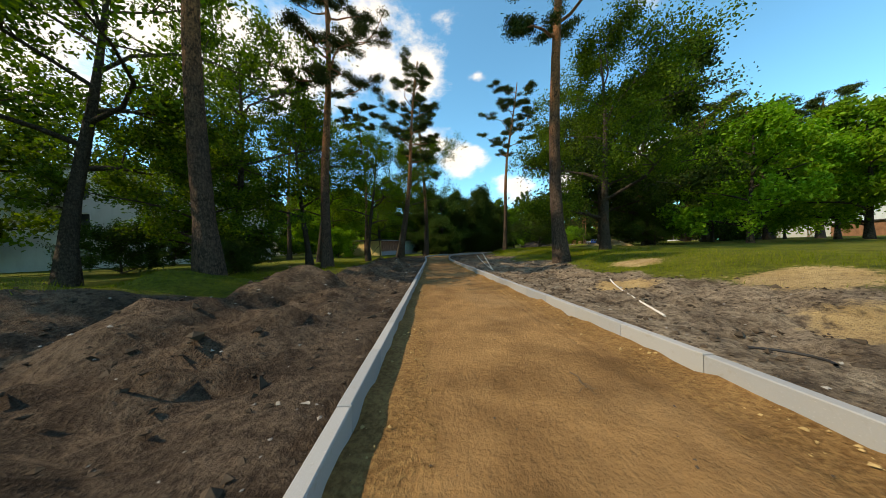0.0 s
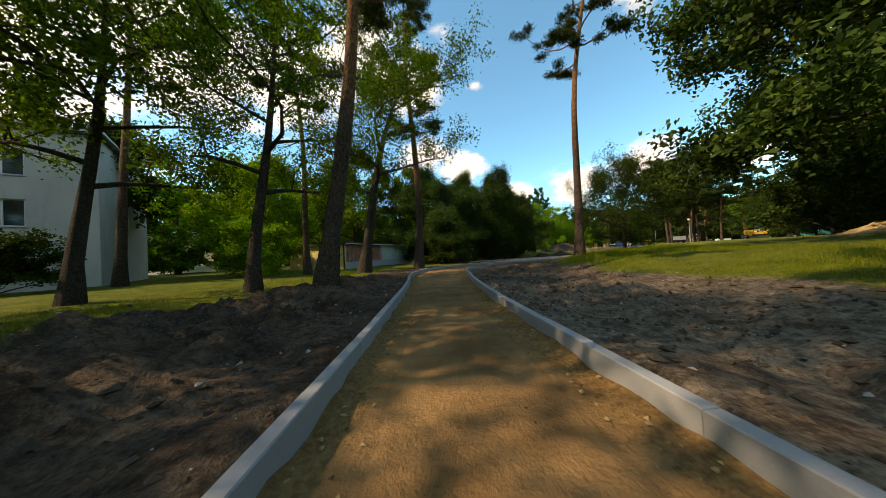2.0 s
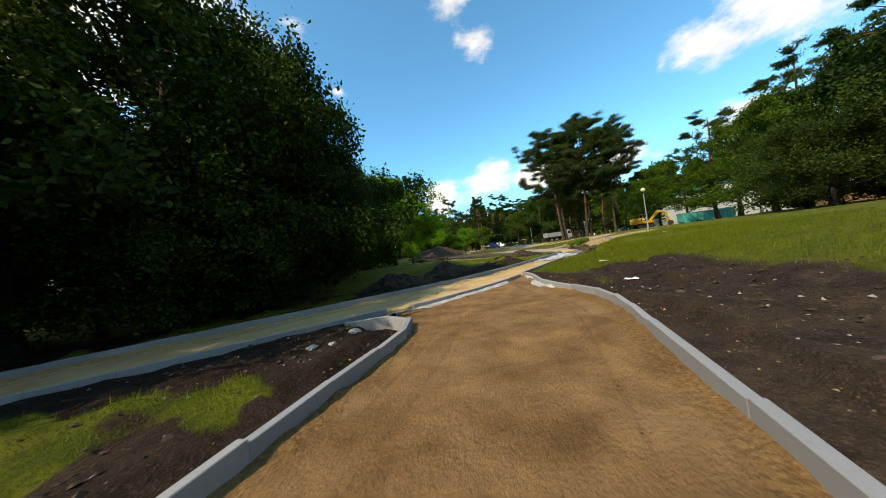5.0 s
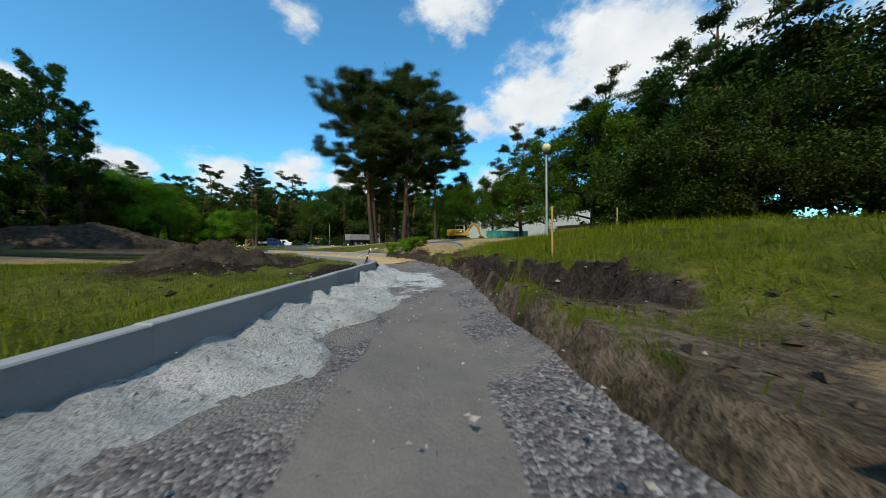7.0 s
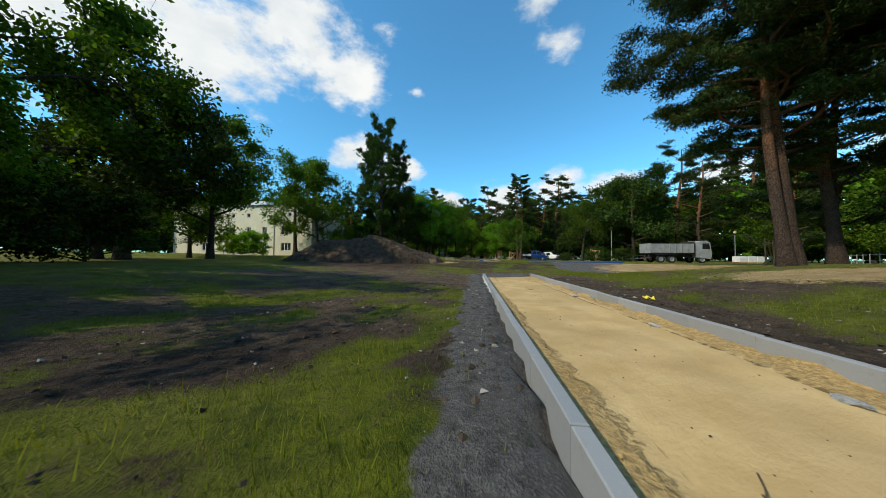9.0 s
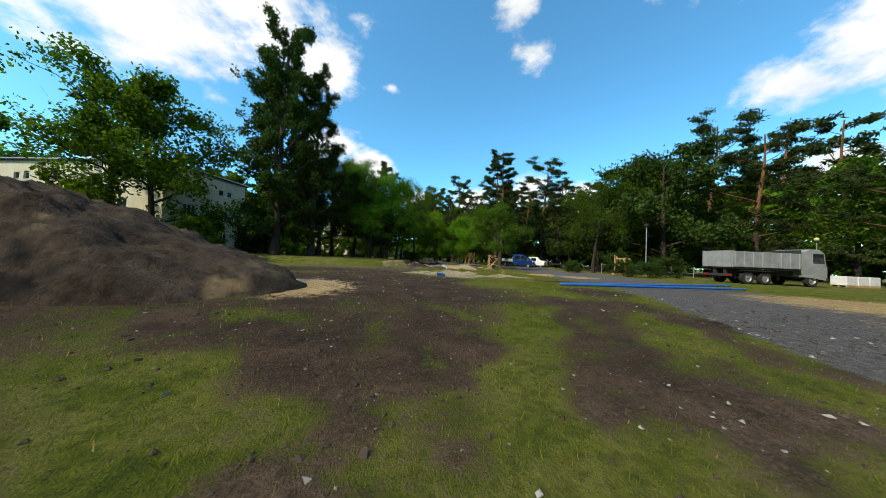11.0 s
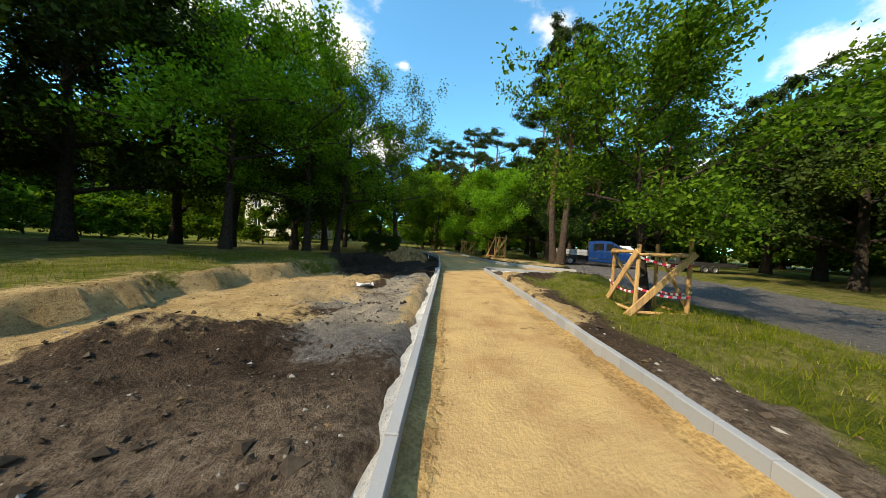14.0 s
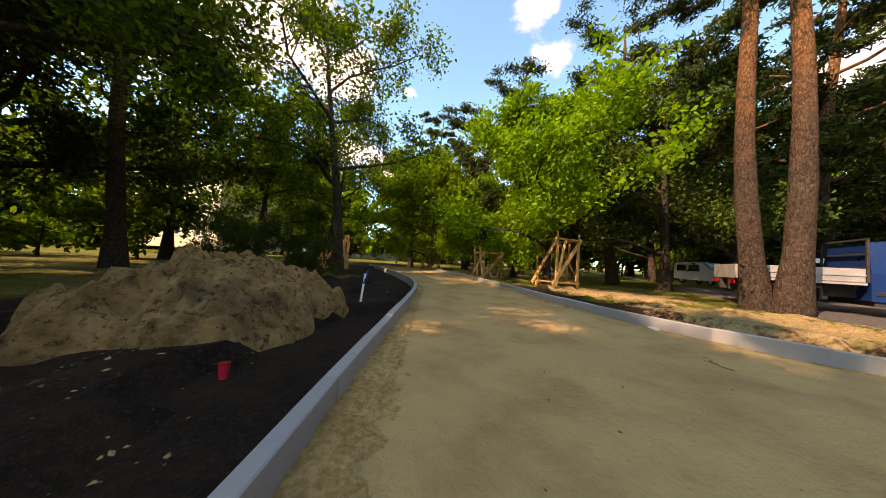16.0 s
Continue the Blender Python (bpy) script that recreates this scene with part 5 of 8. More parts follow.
def build_mural(net):
    """Spray paint: brown rock forms over a pale blue ground, teal marks at one end."""
    p = local(net)
    s = net.n("ShaderNodeSeparateXYZ")
    net.put(s.inputs[0], p)
    x, z = s.outputs[0], s.outputs[2]
    n = net.noise(net.vmath("MULTIPLY", p, (1.6, 1, 0.6)), 1.5, 5, 0.65, 0.6)
    n2 = net.noise(net.vmath("MULTIPLY", p, (3.5, 1, 0.7)), 2.0, 5, 0.65, 1.2)
    rock = net.ramp(n2, (0.3, (0.035, 0.02, 0.015)), (0.5, (0.24, 0.12, 0.085)), (0.72, (0.42, 0.24, 0.2)))
    sky = net.mix(net.noise(p, 0.9, 3), (0.22, 0.36, 0.40), (0.38, 0.50, 0.50))
    teal = net.mix(net.step(n2, 0.52, 0.6), sky, (0.03, 0.26, 0.24))
    edge = net.math("ADD", x, net.math("MULTIPLY", net.math("SUBTRACT", n, 0.5), 1.6))
    col = net.mix(net.step(edge, 5.6, 6.2), rock, net.mix(net.step(edge, 8.0, 9.0), sky, teal))
    low = net.math("ADD", z, net.math("MULTIPLY", net.math("SUBTRACT", n, 0.5), 0.5))
    col = net.mix(net.step(low, 0.62, 0.82), net.mix(n2, (0.20, 0.24, 0.31), (0.33, 0.37, 0.43)), col)
    finish(net, col, 0.85, 0, None, spec=0.25)


MURAL = material("mural", build_mural)


def window_into(house, x, z, wide, high, panes, y=0.0, wall=0.25):
    """A window in the face y of a house: frame, sill and panes of its own, set in a reveal."""
    win = new("window")
    win.parent = house
    win.location = (x, y, z)
    piece("window_frame", win, WHITE_FRAME, lambda bm: [box(bm, a, b) for a, b in (
        ((0, 0.10, 0), (wide, 0.16, 0.07)), ((0, 0.10, high - 0.07), (wide, 0.16, high)),
        *[((wide * k / panes - (0 if k == 0 else 0.07 if k == panes else 0.045), 0.10, 0.07), (wide * k / panes + (0.07 if k == 0 else 0 if k == panes else 0.045), 0.16, high - 0.07)) for k in range(panes + 1)])], "white window frame")
    piece("sill", win, TIN, lambda bm: box(bm, (-0.06, -0.05, -0.05), (wide + 0.06, 0.14, 0.0), 0.006))
    for k in range(panes):
        piece("pane", win, GLASS, lambda bm: box(bm, (wide * k / panes + 0.05, 0.12, 0.06), (wide * (k + 1) / panes - 0.05, 0.135, high - 0.06)), "dark window pane")
    return win


def wall_with_holes(bm, length, height, holes, y0=0.0, y1=0.25):
    """A wall along x with rectangular holes through it: (x, z, wide, high)."""
    xs = sorted({0.0, length, *[h[0] for h in holes], *[h[0] + h[2] for h in holes]})
    zs = sorted({0.0, height, *[h[1] for h in holes], *[h[1] + h[3] for h in holes]})
    for xa, xb in zip(xs[:-1], xs[1:]):
        run = None
        for za, zb in zip(zs[:-1], zs[1:]):
            c = ((xa + xb) / 2, (za + zb) / 2)
            solid = not any(h[0] < c[0] < h[0] + h[2] and h[1] < c[1] < h[1] + h[3] for h in holes)
            if solid:
                run = (run[0], zb) if run else (za, zb)
            if not solid or zb == zs[-1]:
                if run:
                    box(bm, (xa, y0, run[0]), (xb, y1, run[1]))
                run = None


def block(name, label, corner, turn, length, deep, high, wall, windows, ends, roof_lip=0.35, extras=None):
    """A flat-roofed house. Its front runs along local x from the corner, its depth along local y."""
    house = new(name)
    house.matrix_basis = pose(corner[0], corner[1], corner[2], 0, 0, turn)
    tagged(house, label, "building")
    piece("wall", house, wall, lambda bm: wall_with_holes(bm, length, high, [w_[:4] for w_ in windows]))
    piece("wall", house, wall, lambda bm: box(bm, (0, deep - 0.25, 0), (length, deep, high)))
    turned = Matrix.Translation((length, 0.25, 0)) @ pose(0, 0, 0, 0, 0, 90)
    bm = bmesh.new()
    wall_with_holes(bm, deep - 0.5, high, [w_[:4] for w_ in ends])
    bmesh.ops.transform(bm, matrix=turned, verts=bm.verts)
    part("wall", meshed("wall", bm, wall), house)
    piece("wall", house, wall, lambda bm: box(bm, (0, 0.25, 0), (0.25, deep - 0.25, high)))
    piece("roof", house, ROOF_FELT, lambda bm: (box(bm, (-0.3, -0.3, high), (length + 0.3, deep + 0.3, high + 0.22)), box(bm, (0.3, 0.3, high + 0.22), (length - 0.3, deep - 0.3, high + 0.3))))
    piece("eaves", house, TIN, lambda bm: (box(bm, (-0.36, -0.36, high + 0.1), (length + 0.36, -0.3, high + 0.24)), box(bm, (length + 0.3, -0.3, high + 0.1), (length + 0.36, deep + 0.36, high + 0.24))))
    piece("floor_slab", house, ROOF_FELT, lambda bm: box(bm, (0.25, 0.25, 0.0), (length - 0.25, deep - 0.25, 0.12)))
    piece("inner_core", house, PLASTER_GREY, lambda bm: box(bm, (1.6, 1.6, 0.12), (length - 1.6, deep - 1.6, high)))
    for x, z, wide, tall, panes in windows:
        window_into(house, x, z, wide, tall, panes)
    for x, z, wide, tall, panes in ends:
        win = window_into(house, 0, 0, wide, tall, panes)
        win.matrix_basis = turned @ Matrix.Translation((x, 0, z))
    for x, y, s, h in (extras or ()):
        piece("chimney", house, PLASTER_WHITE, lambda bm: (box(bm, (x, y, high + 0.3), (x + s * 1.6, y + s, high + 0.3 + h), 0.02), box(bm, (x - 0.08, y - 0.08, high + 0.3 + h), (x + s * 1.6 + 0.08, y + s + 0.08, high + 0.42 + h), 0.02)))
    return house


def from_corner(corner, turn, length, z):
    """The far end of a front that ends at a corner."""
    a = radians(turn)
    return (corner[0] - length * math.cos(a), corner[1] - length * math.sin(a), z)


# the grey block on the left of the first path
b1_windows = [(24 - s - 2.3, z, 2.3, 1.5, 3) for s in (2.6, 8.2, 13.8) for z in (0.9, 3.7, 6.5)]
block("apartment_building", "pale grey rendered three-storey apartment block behind trees", from_corner((-23.0, 40.8), 43.8, 24, -0.2), 43.8, 24, 11, 9.2, PLASTER_GREY, b1_windows, [(4.0, 3.7, 1.4, 1.4, 2)], extras=[(9, 4, 1.0, 1.1)])

# the cream block by the poplars
b2_windows = []
for s, w_ in ((4.6, 2.2), (10.2, 1.0), (14.0, 1.0), (18.0, 2.2), (24.0, 2.2), (29.0, 1.2)):
    b2_windows += [(34 - s - w_, 1.5, w_, 1.5, 2 if w_ < 2 else 3), (34 - s - w_, 4.7, w_, 1.5, 2 if w_ < 2 else 3), (34 - s - w_, 8.2, 0.8, 0.8, 1)]
    if w_ > 2:
        b2_windows.append((34 - s - w_ + 1.4, 8.2, 0.8, 0.8, 1))
b2_ends = [(x, z, 1.5, 1.5, 3) for x in (2.0, 6.6) for z in (1.5, 4.7)] + [(x, 8.2, 0.8, 0.8, 1) for x in (1.9, 3.2, 6.5, 7.8)]
cream = block("apartment_building", "cream rendered three-storey block with flat roof and white windows", from_corner((12.8, 146.2), -19.9, 34, -0.1), -19.9, 34, 11, 10.4, PLASTER_CREAM, b2_windows, b2_ends, extras=[(27, 6.5, 1.3, 0.9), (31, 5.5, 0.9, 0.6), (15, 4.5, 2.4, 1.6)])
for s in (8.4, 33.6):
    piece("downpipe", cream, TIN, lambda bm: rod(bm, (34 - s, -0.08, 0.1), (34 - s, -0.08, 10.4), 0.06), "grey tin downpipe")
# houses seen between the trunks
block("house", "pale yellow two-storey house behind dark trees", (21.5, 180.0, 0.6), -20, 10, 8, 7.0, PLASTER_CREAM, [(x, z, 1.2, 1.4, 2) for x in (1.5, 4.4, 7.4) for z in (1.2, 4.2)], [(2.5, 4.2, 1.2, 1.4, 2)])
block("low_building", "long low white building beyond the wood", (34.0, 214.0, 0.2), -6, 34, 9, 3.6, PLASTER_WHITE, [(x, 1.1, 2.4, 1.2, 3) for x in (3, 9, 15, 21, 27)], [(2.5, 1.1, 1.2, 1.2, 2)])
block("house", "distant white house seen between trunks", (-56.0, 62.0, 0.0), 12, 16, 9, 6.0, PLASTER_WHITE, [(x, z, 1.4, 1.3, 2) for x in (2, 6, 10) for z in (1.0, 3.7)], [(2.5, 1.0, 1.2, 1.2, 2)])
block("house", "white house seen past the garage", (-9.5, 84.0, -0.1), 10, 14, 8, 6.2, PLASTER_WHITE, [(x, z, 1.3, 1.4, 2) for x in (1.5, 5.5, 9.5) for z in (1.0, 3.8)], [(2.5, 1.0, 1.2, 1.2, 2)])


def netted_building():
    """The school hall wrapped in green scaffold net, with a brown brick wing before it."""
    hall = new("school_building")
    hall.matrix_basis = pose(96.0, 74.0, 0.3, 0, 0, 66)
    tagged(hall, "long hall wrapped in teal green scaffold netting behind trees", "building")
    piece("wall", hall, NET, lambda bm: wall_with_holes(bm, 46, 8.5, [(x, z, 2.0, 1.6) for x in (4, 11, 18, 25, 32, 39) for z in (1.2, 5.0)]), "teal scaffold net")
    piece("wall", hall, PLASTER_GREY, lambda bm: box(bm, (0, 0.6, 0), (46, 12, 8.2)))
    piece("roof", hall, NET, lambda bm: prism(bm, [(-0.5, 8.5), (46.5, 8.5), (46.5, 8.8), (-0.5, 8.8)], -0.4, 12.4))
    for x in (4, 11, 18, 25, 32, 39):
        for z in (1.2, 5.0):
            window_into(hall, x, z, 2.0, 1.6, 3)
    for i in range(24):
        piece("scaffold_pole", hall, TIN, lambda bm: rod(bm, (i * 2.0, -0.12, 0), (i * 2.0, -0.12, 9.2), 0.035, 6))
    wing = block("school_wing", "low brown brick wing with a row of windows", (84.5, 62.0, 0.35), 66, 22, 7, 3.2, BRICK, [(x, 1.1, 2.6, 1.3, 3) for x in (2, 6, 10, 14, 18)], [(2.0, 1.1, 1.4, 1.3, 2)])
    return hall, wing


netted_building()


def garage():
    """Row of low garages: yellow end wall, painted long wall, felt roof."""
    g = new("garage")
    g.matrix_basis = pose(-12.6, 51.0, -0.2, 0, 0, 76)
    tagged(g, "low garage with yellow end wall and graffiti along its side", "garage")
    piece("side_wall", g, MURAL, lambda bm: box(bm, (0.12, 0.0, 0), (13.0, 0.12, 2.35)), "side wall covered in spray-painted graffiti")
    piece("end_wall", g, PLASTER_YELLOW, lambda bm: box(bm, (0.0, 0.0, 0), (0.12, 7.0, 2.4)), "yellow painted end wall")
    piece("back_wall", g, PLASTER_GREY, lambda bm: box(bm, (0.12, 6.88, 0), (13.0, 7.0, 2.3)))
    piece("end_wall", g, PLASTER_GREY, lambda bm: box(bm, (12.88, 0.12, 0), (13.0, 6.88, 2.3)))
    piece("roof", g, ROOF_FELT, lambda bm: (prism(bm, [(-0.3, 2.42), (13.3, 2.36), (13.3, 2.50), (-0.3, 2.58)], -0.35, 7.3)), "black felt roof")
    piece("gutter", g, TIN, lambda bm: rod(bm, (-0.3, -0.4, 2.42), (13.3, -0.4, 2.36), 0.05))
    for y in (0.06, 2.9):
        piece("post", g, RUST, lambda bm: box(bm, (-0.06, y, 0), (0.0, y + 0.14, 2.4)), "rusty steel post")
    piece("brace", g, RUST, lambda bm: rod(bm, (-0.03, 0.3, 1.6), (-0.03, 2.0, 0.0), 0.035), "diagonal brace")
    return g


garage()

# ---- vehicles ----
BLUE_PAINT = plain("blue_paint", (0.003, 0.028, 0.12), 0.25, 0.0, 0.08, 1.0, 0.3)
WHITE_PAINT = plain("white_paint", (0.72, 0.73, 0.73), 0.35, 0.0, 0.1, 1.0, 0.5)
GREY_BED = plain("alloy_drop_side", (0.38, 0.39, 0.40), 0.45, 0.3, 0.18, 1.5)
BLACK = plain("black_plastic", (0.018, 0.018, 0.019), 0.6)
RUBBER = plain("tyre_rubber", (0.022, 0.021, 0.021), 0.85, 0, 0.2)
STEEL = plain("wheel_steel", (0.42, 0.42, 0.42), 0.4, 0.7)
LAMP_GLASS = plain("headlight_glass", (0.75, 0.78, 0.8), 0.12)
RED_LAMP = plain("red_lens", (0.35, 0.01, 0.01), 0.2)
DIGGER = plain("digger_yellow", (0.62, 0.33, 0.03), 0.45, 0, 0.15)
DARK_STEEL = plain("dark_steel", (0.05, 0.048, 0.046), 0.7, 0.4)
TEAL = plain("teal_container", (0.06, 0.36, 0.31), 0.55, 0, 0.15)
CAR_GLASS = material("car_glass", lambda net: finish(net, (0.012, 0.014, 0.016), 0.05, 0, None, spec=0.7))


def wheel(parent, x, y, r, wide, side):
    """side: 1 where the outer face looks to +y."""
    wh = new("wheel")
    wh.parent = parent
    wh.location = (x, y, r)

    def tyre(bm):
        n, prof = 28, [(r * 0.62, -wide / 2), (r * 0.9, -wide / 2), (r, -wide * 0.36), (r, wide * 0.36), (r * 0.9, wide / 2), (r * 0.62, wide / 2)]
        rings = [[bm.verts.new((q * math.cos(2 * math.pi * k / n), h, q * math.sin(2 * math.pi * k / n))) for k in range(n)] for q, h in prof]
        for a, b in zip(rings, rings[1:] + rings[:1]):
            for k in range(n):
                bm.faces.new((a[k], a[(k + 1) % n], b[(k + 1) % n], b[k]))

    def rim(bm):
        n = 20
        prof = [(r * 0.64, wide * 0.42), (r * 0.56, wide * 0.40), (r * 0.5, wide * 0.2), (r * 0.3, wide * 0.26), (r * 0.16, wide * 0.34), (0.001, wide * 0.34)]
        rings = [[bm.verts.new((q * math.cos(2 * math.pi * k / n), h * side, q * math.sin(2 * math.pi * k / n))) for k in range(n)] for q, h in prof]
        for a, b in zip(rings, rings[1:]):
            for k in range(n):
                bm.faces.new((a[k], a[(k + 1) % n], b[(k + 1) % n], b[k]))

    piece("tyre", wh, RUBBER, tyre)
    piece("rim", wh, STEEL, rim, "grey steel wheel rim")
    return wh


def loft(bm, sections):
    """Skin over cross sections (lists of points of one length)."""
    rows = [[bm.verts.new(p) for p in s] for s in sections]
    n = len(rows[0])
    for a, b in zip(rows, rows[1:]):
        for k in range(n):
            bm.faces.new((a[k], a[(k + 1) % n], b[(k + 1) % n], b[k]))
    bm.faces.new(rows[0])
    bm.faces.new(rows[-1][::-1])


def cab_section(x, zlo, belt, top, wide, tuck):
    h = wide / 2
    return [(x, -h, zlo), (x, -h, belt), (x, -h + tuck * 0.5, (belt + top) / 2), (x, -h + tuck, top - 0.05), (x, -h + tuck + 0.12, top), (x, h - tuck - 0.12, top), (x, h - tuck, top - 0.05), (x, h - tuck * 0.5, (belt + top) / 2), (x, h, belt), (x, h, zlo)]


def van(m):
    """Crew-cab drop-side van; x to its front, origin under the rear axle."""
    v = new("crew_cab_van")
    v.matrix_basis = m
    tagged(v, "blue crew-cab van with silver drop-side bed parked under pines", "van")

    def body(bm):
        loft(bm, [cab_section(1.42, 0.45, 1.25, 2.18, 2.0, 0.10), cab_section(2.2, 0.42, 1.25, 2.26, 2.05, 0.10), cab_section(3.0, 0.40, 1.25, 2.24, 2.05, 0.12), cab_section(3.45, 0.40, 1.24, 2.02, 2.05, 0.15),
                  cab_section(3.95, 0.40, 1.20, 1.60, 2.05, 0.16), cab_section(4.3, 0.40, 1.12, 1.36, 2.03, 0.12), cab_section(4.72, 0.42, 1.00, 1.18, 1.99, 0.10), cab_section(4.95, 0.45, 0.82, 1.0, 1.90, 0.10), cab_section(5.03, 0.46, 0.62, 0.78, 1.72, 0.08)])
        bmesh.ops.bevel(bm, geom=[e for e in bm.edges if e.is_boundary], offset=0.01, segments=1, affect="EDGES")

    piece("body", v, BLUE_PAINT, body, "blue painted cab")
    piece("bumper", v, BLACK, lambda bm: (box(bm, (4.55, -1.0, 0.25), (5.05, 1.0, 0.62), 0.08),), "black front bumper")
    for y, s in ((-1.0, -1), (1.0, 1)):
        for a, b in ((1.75, 2.55), (2.72, 3.30)):
            piece("side_window", v, CAR_GLASS, lambda bm: prism(bm, [(a, 1.30), (b, 1.30), (b - 0.02, 1.98), (a + 0.03, 1.98)], y * 0.985 - 0.02, y * 0.985 + 0.02), "dark tinted side window")
        piece("quarter_window", v, CAR_GLASS, lambda bm: prism(bm, [(3.34, 1.30), (3.88, 1.30), (3.62, 1.66), (3.36, 1.92)], y * 0.985 - 0.02, y * 0.985 + 0.02))
        piece("mirror", v, BLACK, lambda bm: box(bm, (3.42, y * 1.02 if s > 0 else y * 1.02 - 0.24, 1.28), (3.56, y * 1.02 + 0.24 if s > 0 else y * 1.02, 1.62), 0.03), "black door mirror")
        piece("headlight", v, LAMP_GLASS, lambda bm: box(bm, (4.5, y * 0.80 - 0.16, 0.92), (4.88, y * 0.80 + 0.17, 1.12), 0.05), "clear headlight")
        for a in (1.85, 2.8):
            piece("door_handle", v, BLACK, lambda bm: box(bm, (a, y * 1.02 - 0.015, 1.12), (a + 0.18, y * 1.02 + 0.015, 1.16), 0.006))
        piece("sill_trim", v, BLACK, lambda bm: box(bm, (1.5, y * 1.005 - 0.02, 0.62), (3.55, y * 1.005 + 0.02, 0.74), 0.01))
        piece("drop_side", v, GREY_BED, lambda bm: (box(bm, (-1.35, y * 1.02 - 0.02, 0.98), (1.3, y * 1.02 + 0.02, 1.38), 0.01), box(bm, (-1.35, y * 1.05 - 0.015, 1.16), (1.3, y * 1.05 + 0.015, 1.20))), "silver alloy drop side")
        piece("arch", v, BLACK, lambda bm: (box(bm, (-0.5, y * 0.93 - 0.12, 0.72), (0.5, y * 0.93 + 0.12, 0.80), 0.03), box(bm, (0.42, y * 0.93 - 0.12, 0.4), (0.5, y * 0.93 + 0.12, 0.74), 0.02)))
    piece("windscreen", v, CAR_GLASS, lambda bm: loft(bm, [[(3.10, -0.78, 2.20), (3.10, 0.78, 2.20), (3.14, 0.78, 2.24), (3.14, -0.78, 2.24)], [(4.02, -0.86, 1.56), (4.02, 0.86, 1.56), (4.06, 0.86, 1.60), (4.06, -0.86, 1.60)]]), "raked windscreen")
    piece("bed", v, GREY_BED, lambda bm: (box(bm, (-1.4, -1.02, 0.90), (1.34, 1.02, 0.98)), box(bm, (-1.4, -1.02, 0.98), (-1.35, 1.02, 1.38), 0.01)), "alloy load bed")
    piece("headboard", v, DARK_STEEL, lambda bm: [box(bm, (1.34, a, 0.98), (1.39, a + 0.06, 2.28)) for a in (-1.0, 0.94)] + [box(bm, (1.34, -1.0, z), (1.39, 1.0, z + 0.05)) for z in (1.4, 1.8, 2.24)])
    piece("chassis", v, DARK_STEEL, lambda bm: (box(bm, (-1.4, -0.45, 0.5), (1.5, -0.3, 0.9)), box(bm, (-1.4, 0.3, 0.5), (1.5, 0.45, 0.9)), box(bm, (1.5, -0.95, 0.3), (4.6, 0.95, 0.45))))
    piece("tail_lamp", v, RED_LAMP, lambda bm: (box(bm, (-1.43, -0.95, 0.72), (-1.38, -0.6, 0.86)), box(bm, (-1.43, 0.6, 0.72), (-1.38, 0.95, 0.86))))
    for x in (0.0, 4.03):
        for y, s in ((-0.95, -1), (0.95, 1)):
            wheel(v, x, y, 0.34, 0.22, s)
    return v


van_m = pose(60.0, 154.75, gz(61.5, 153), 0, 0, -41.4)
van(van_m)


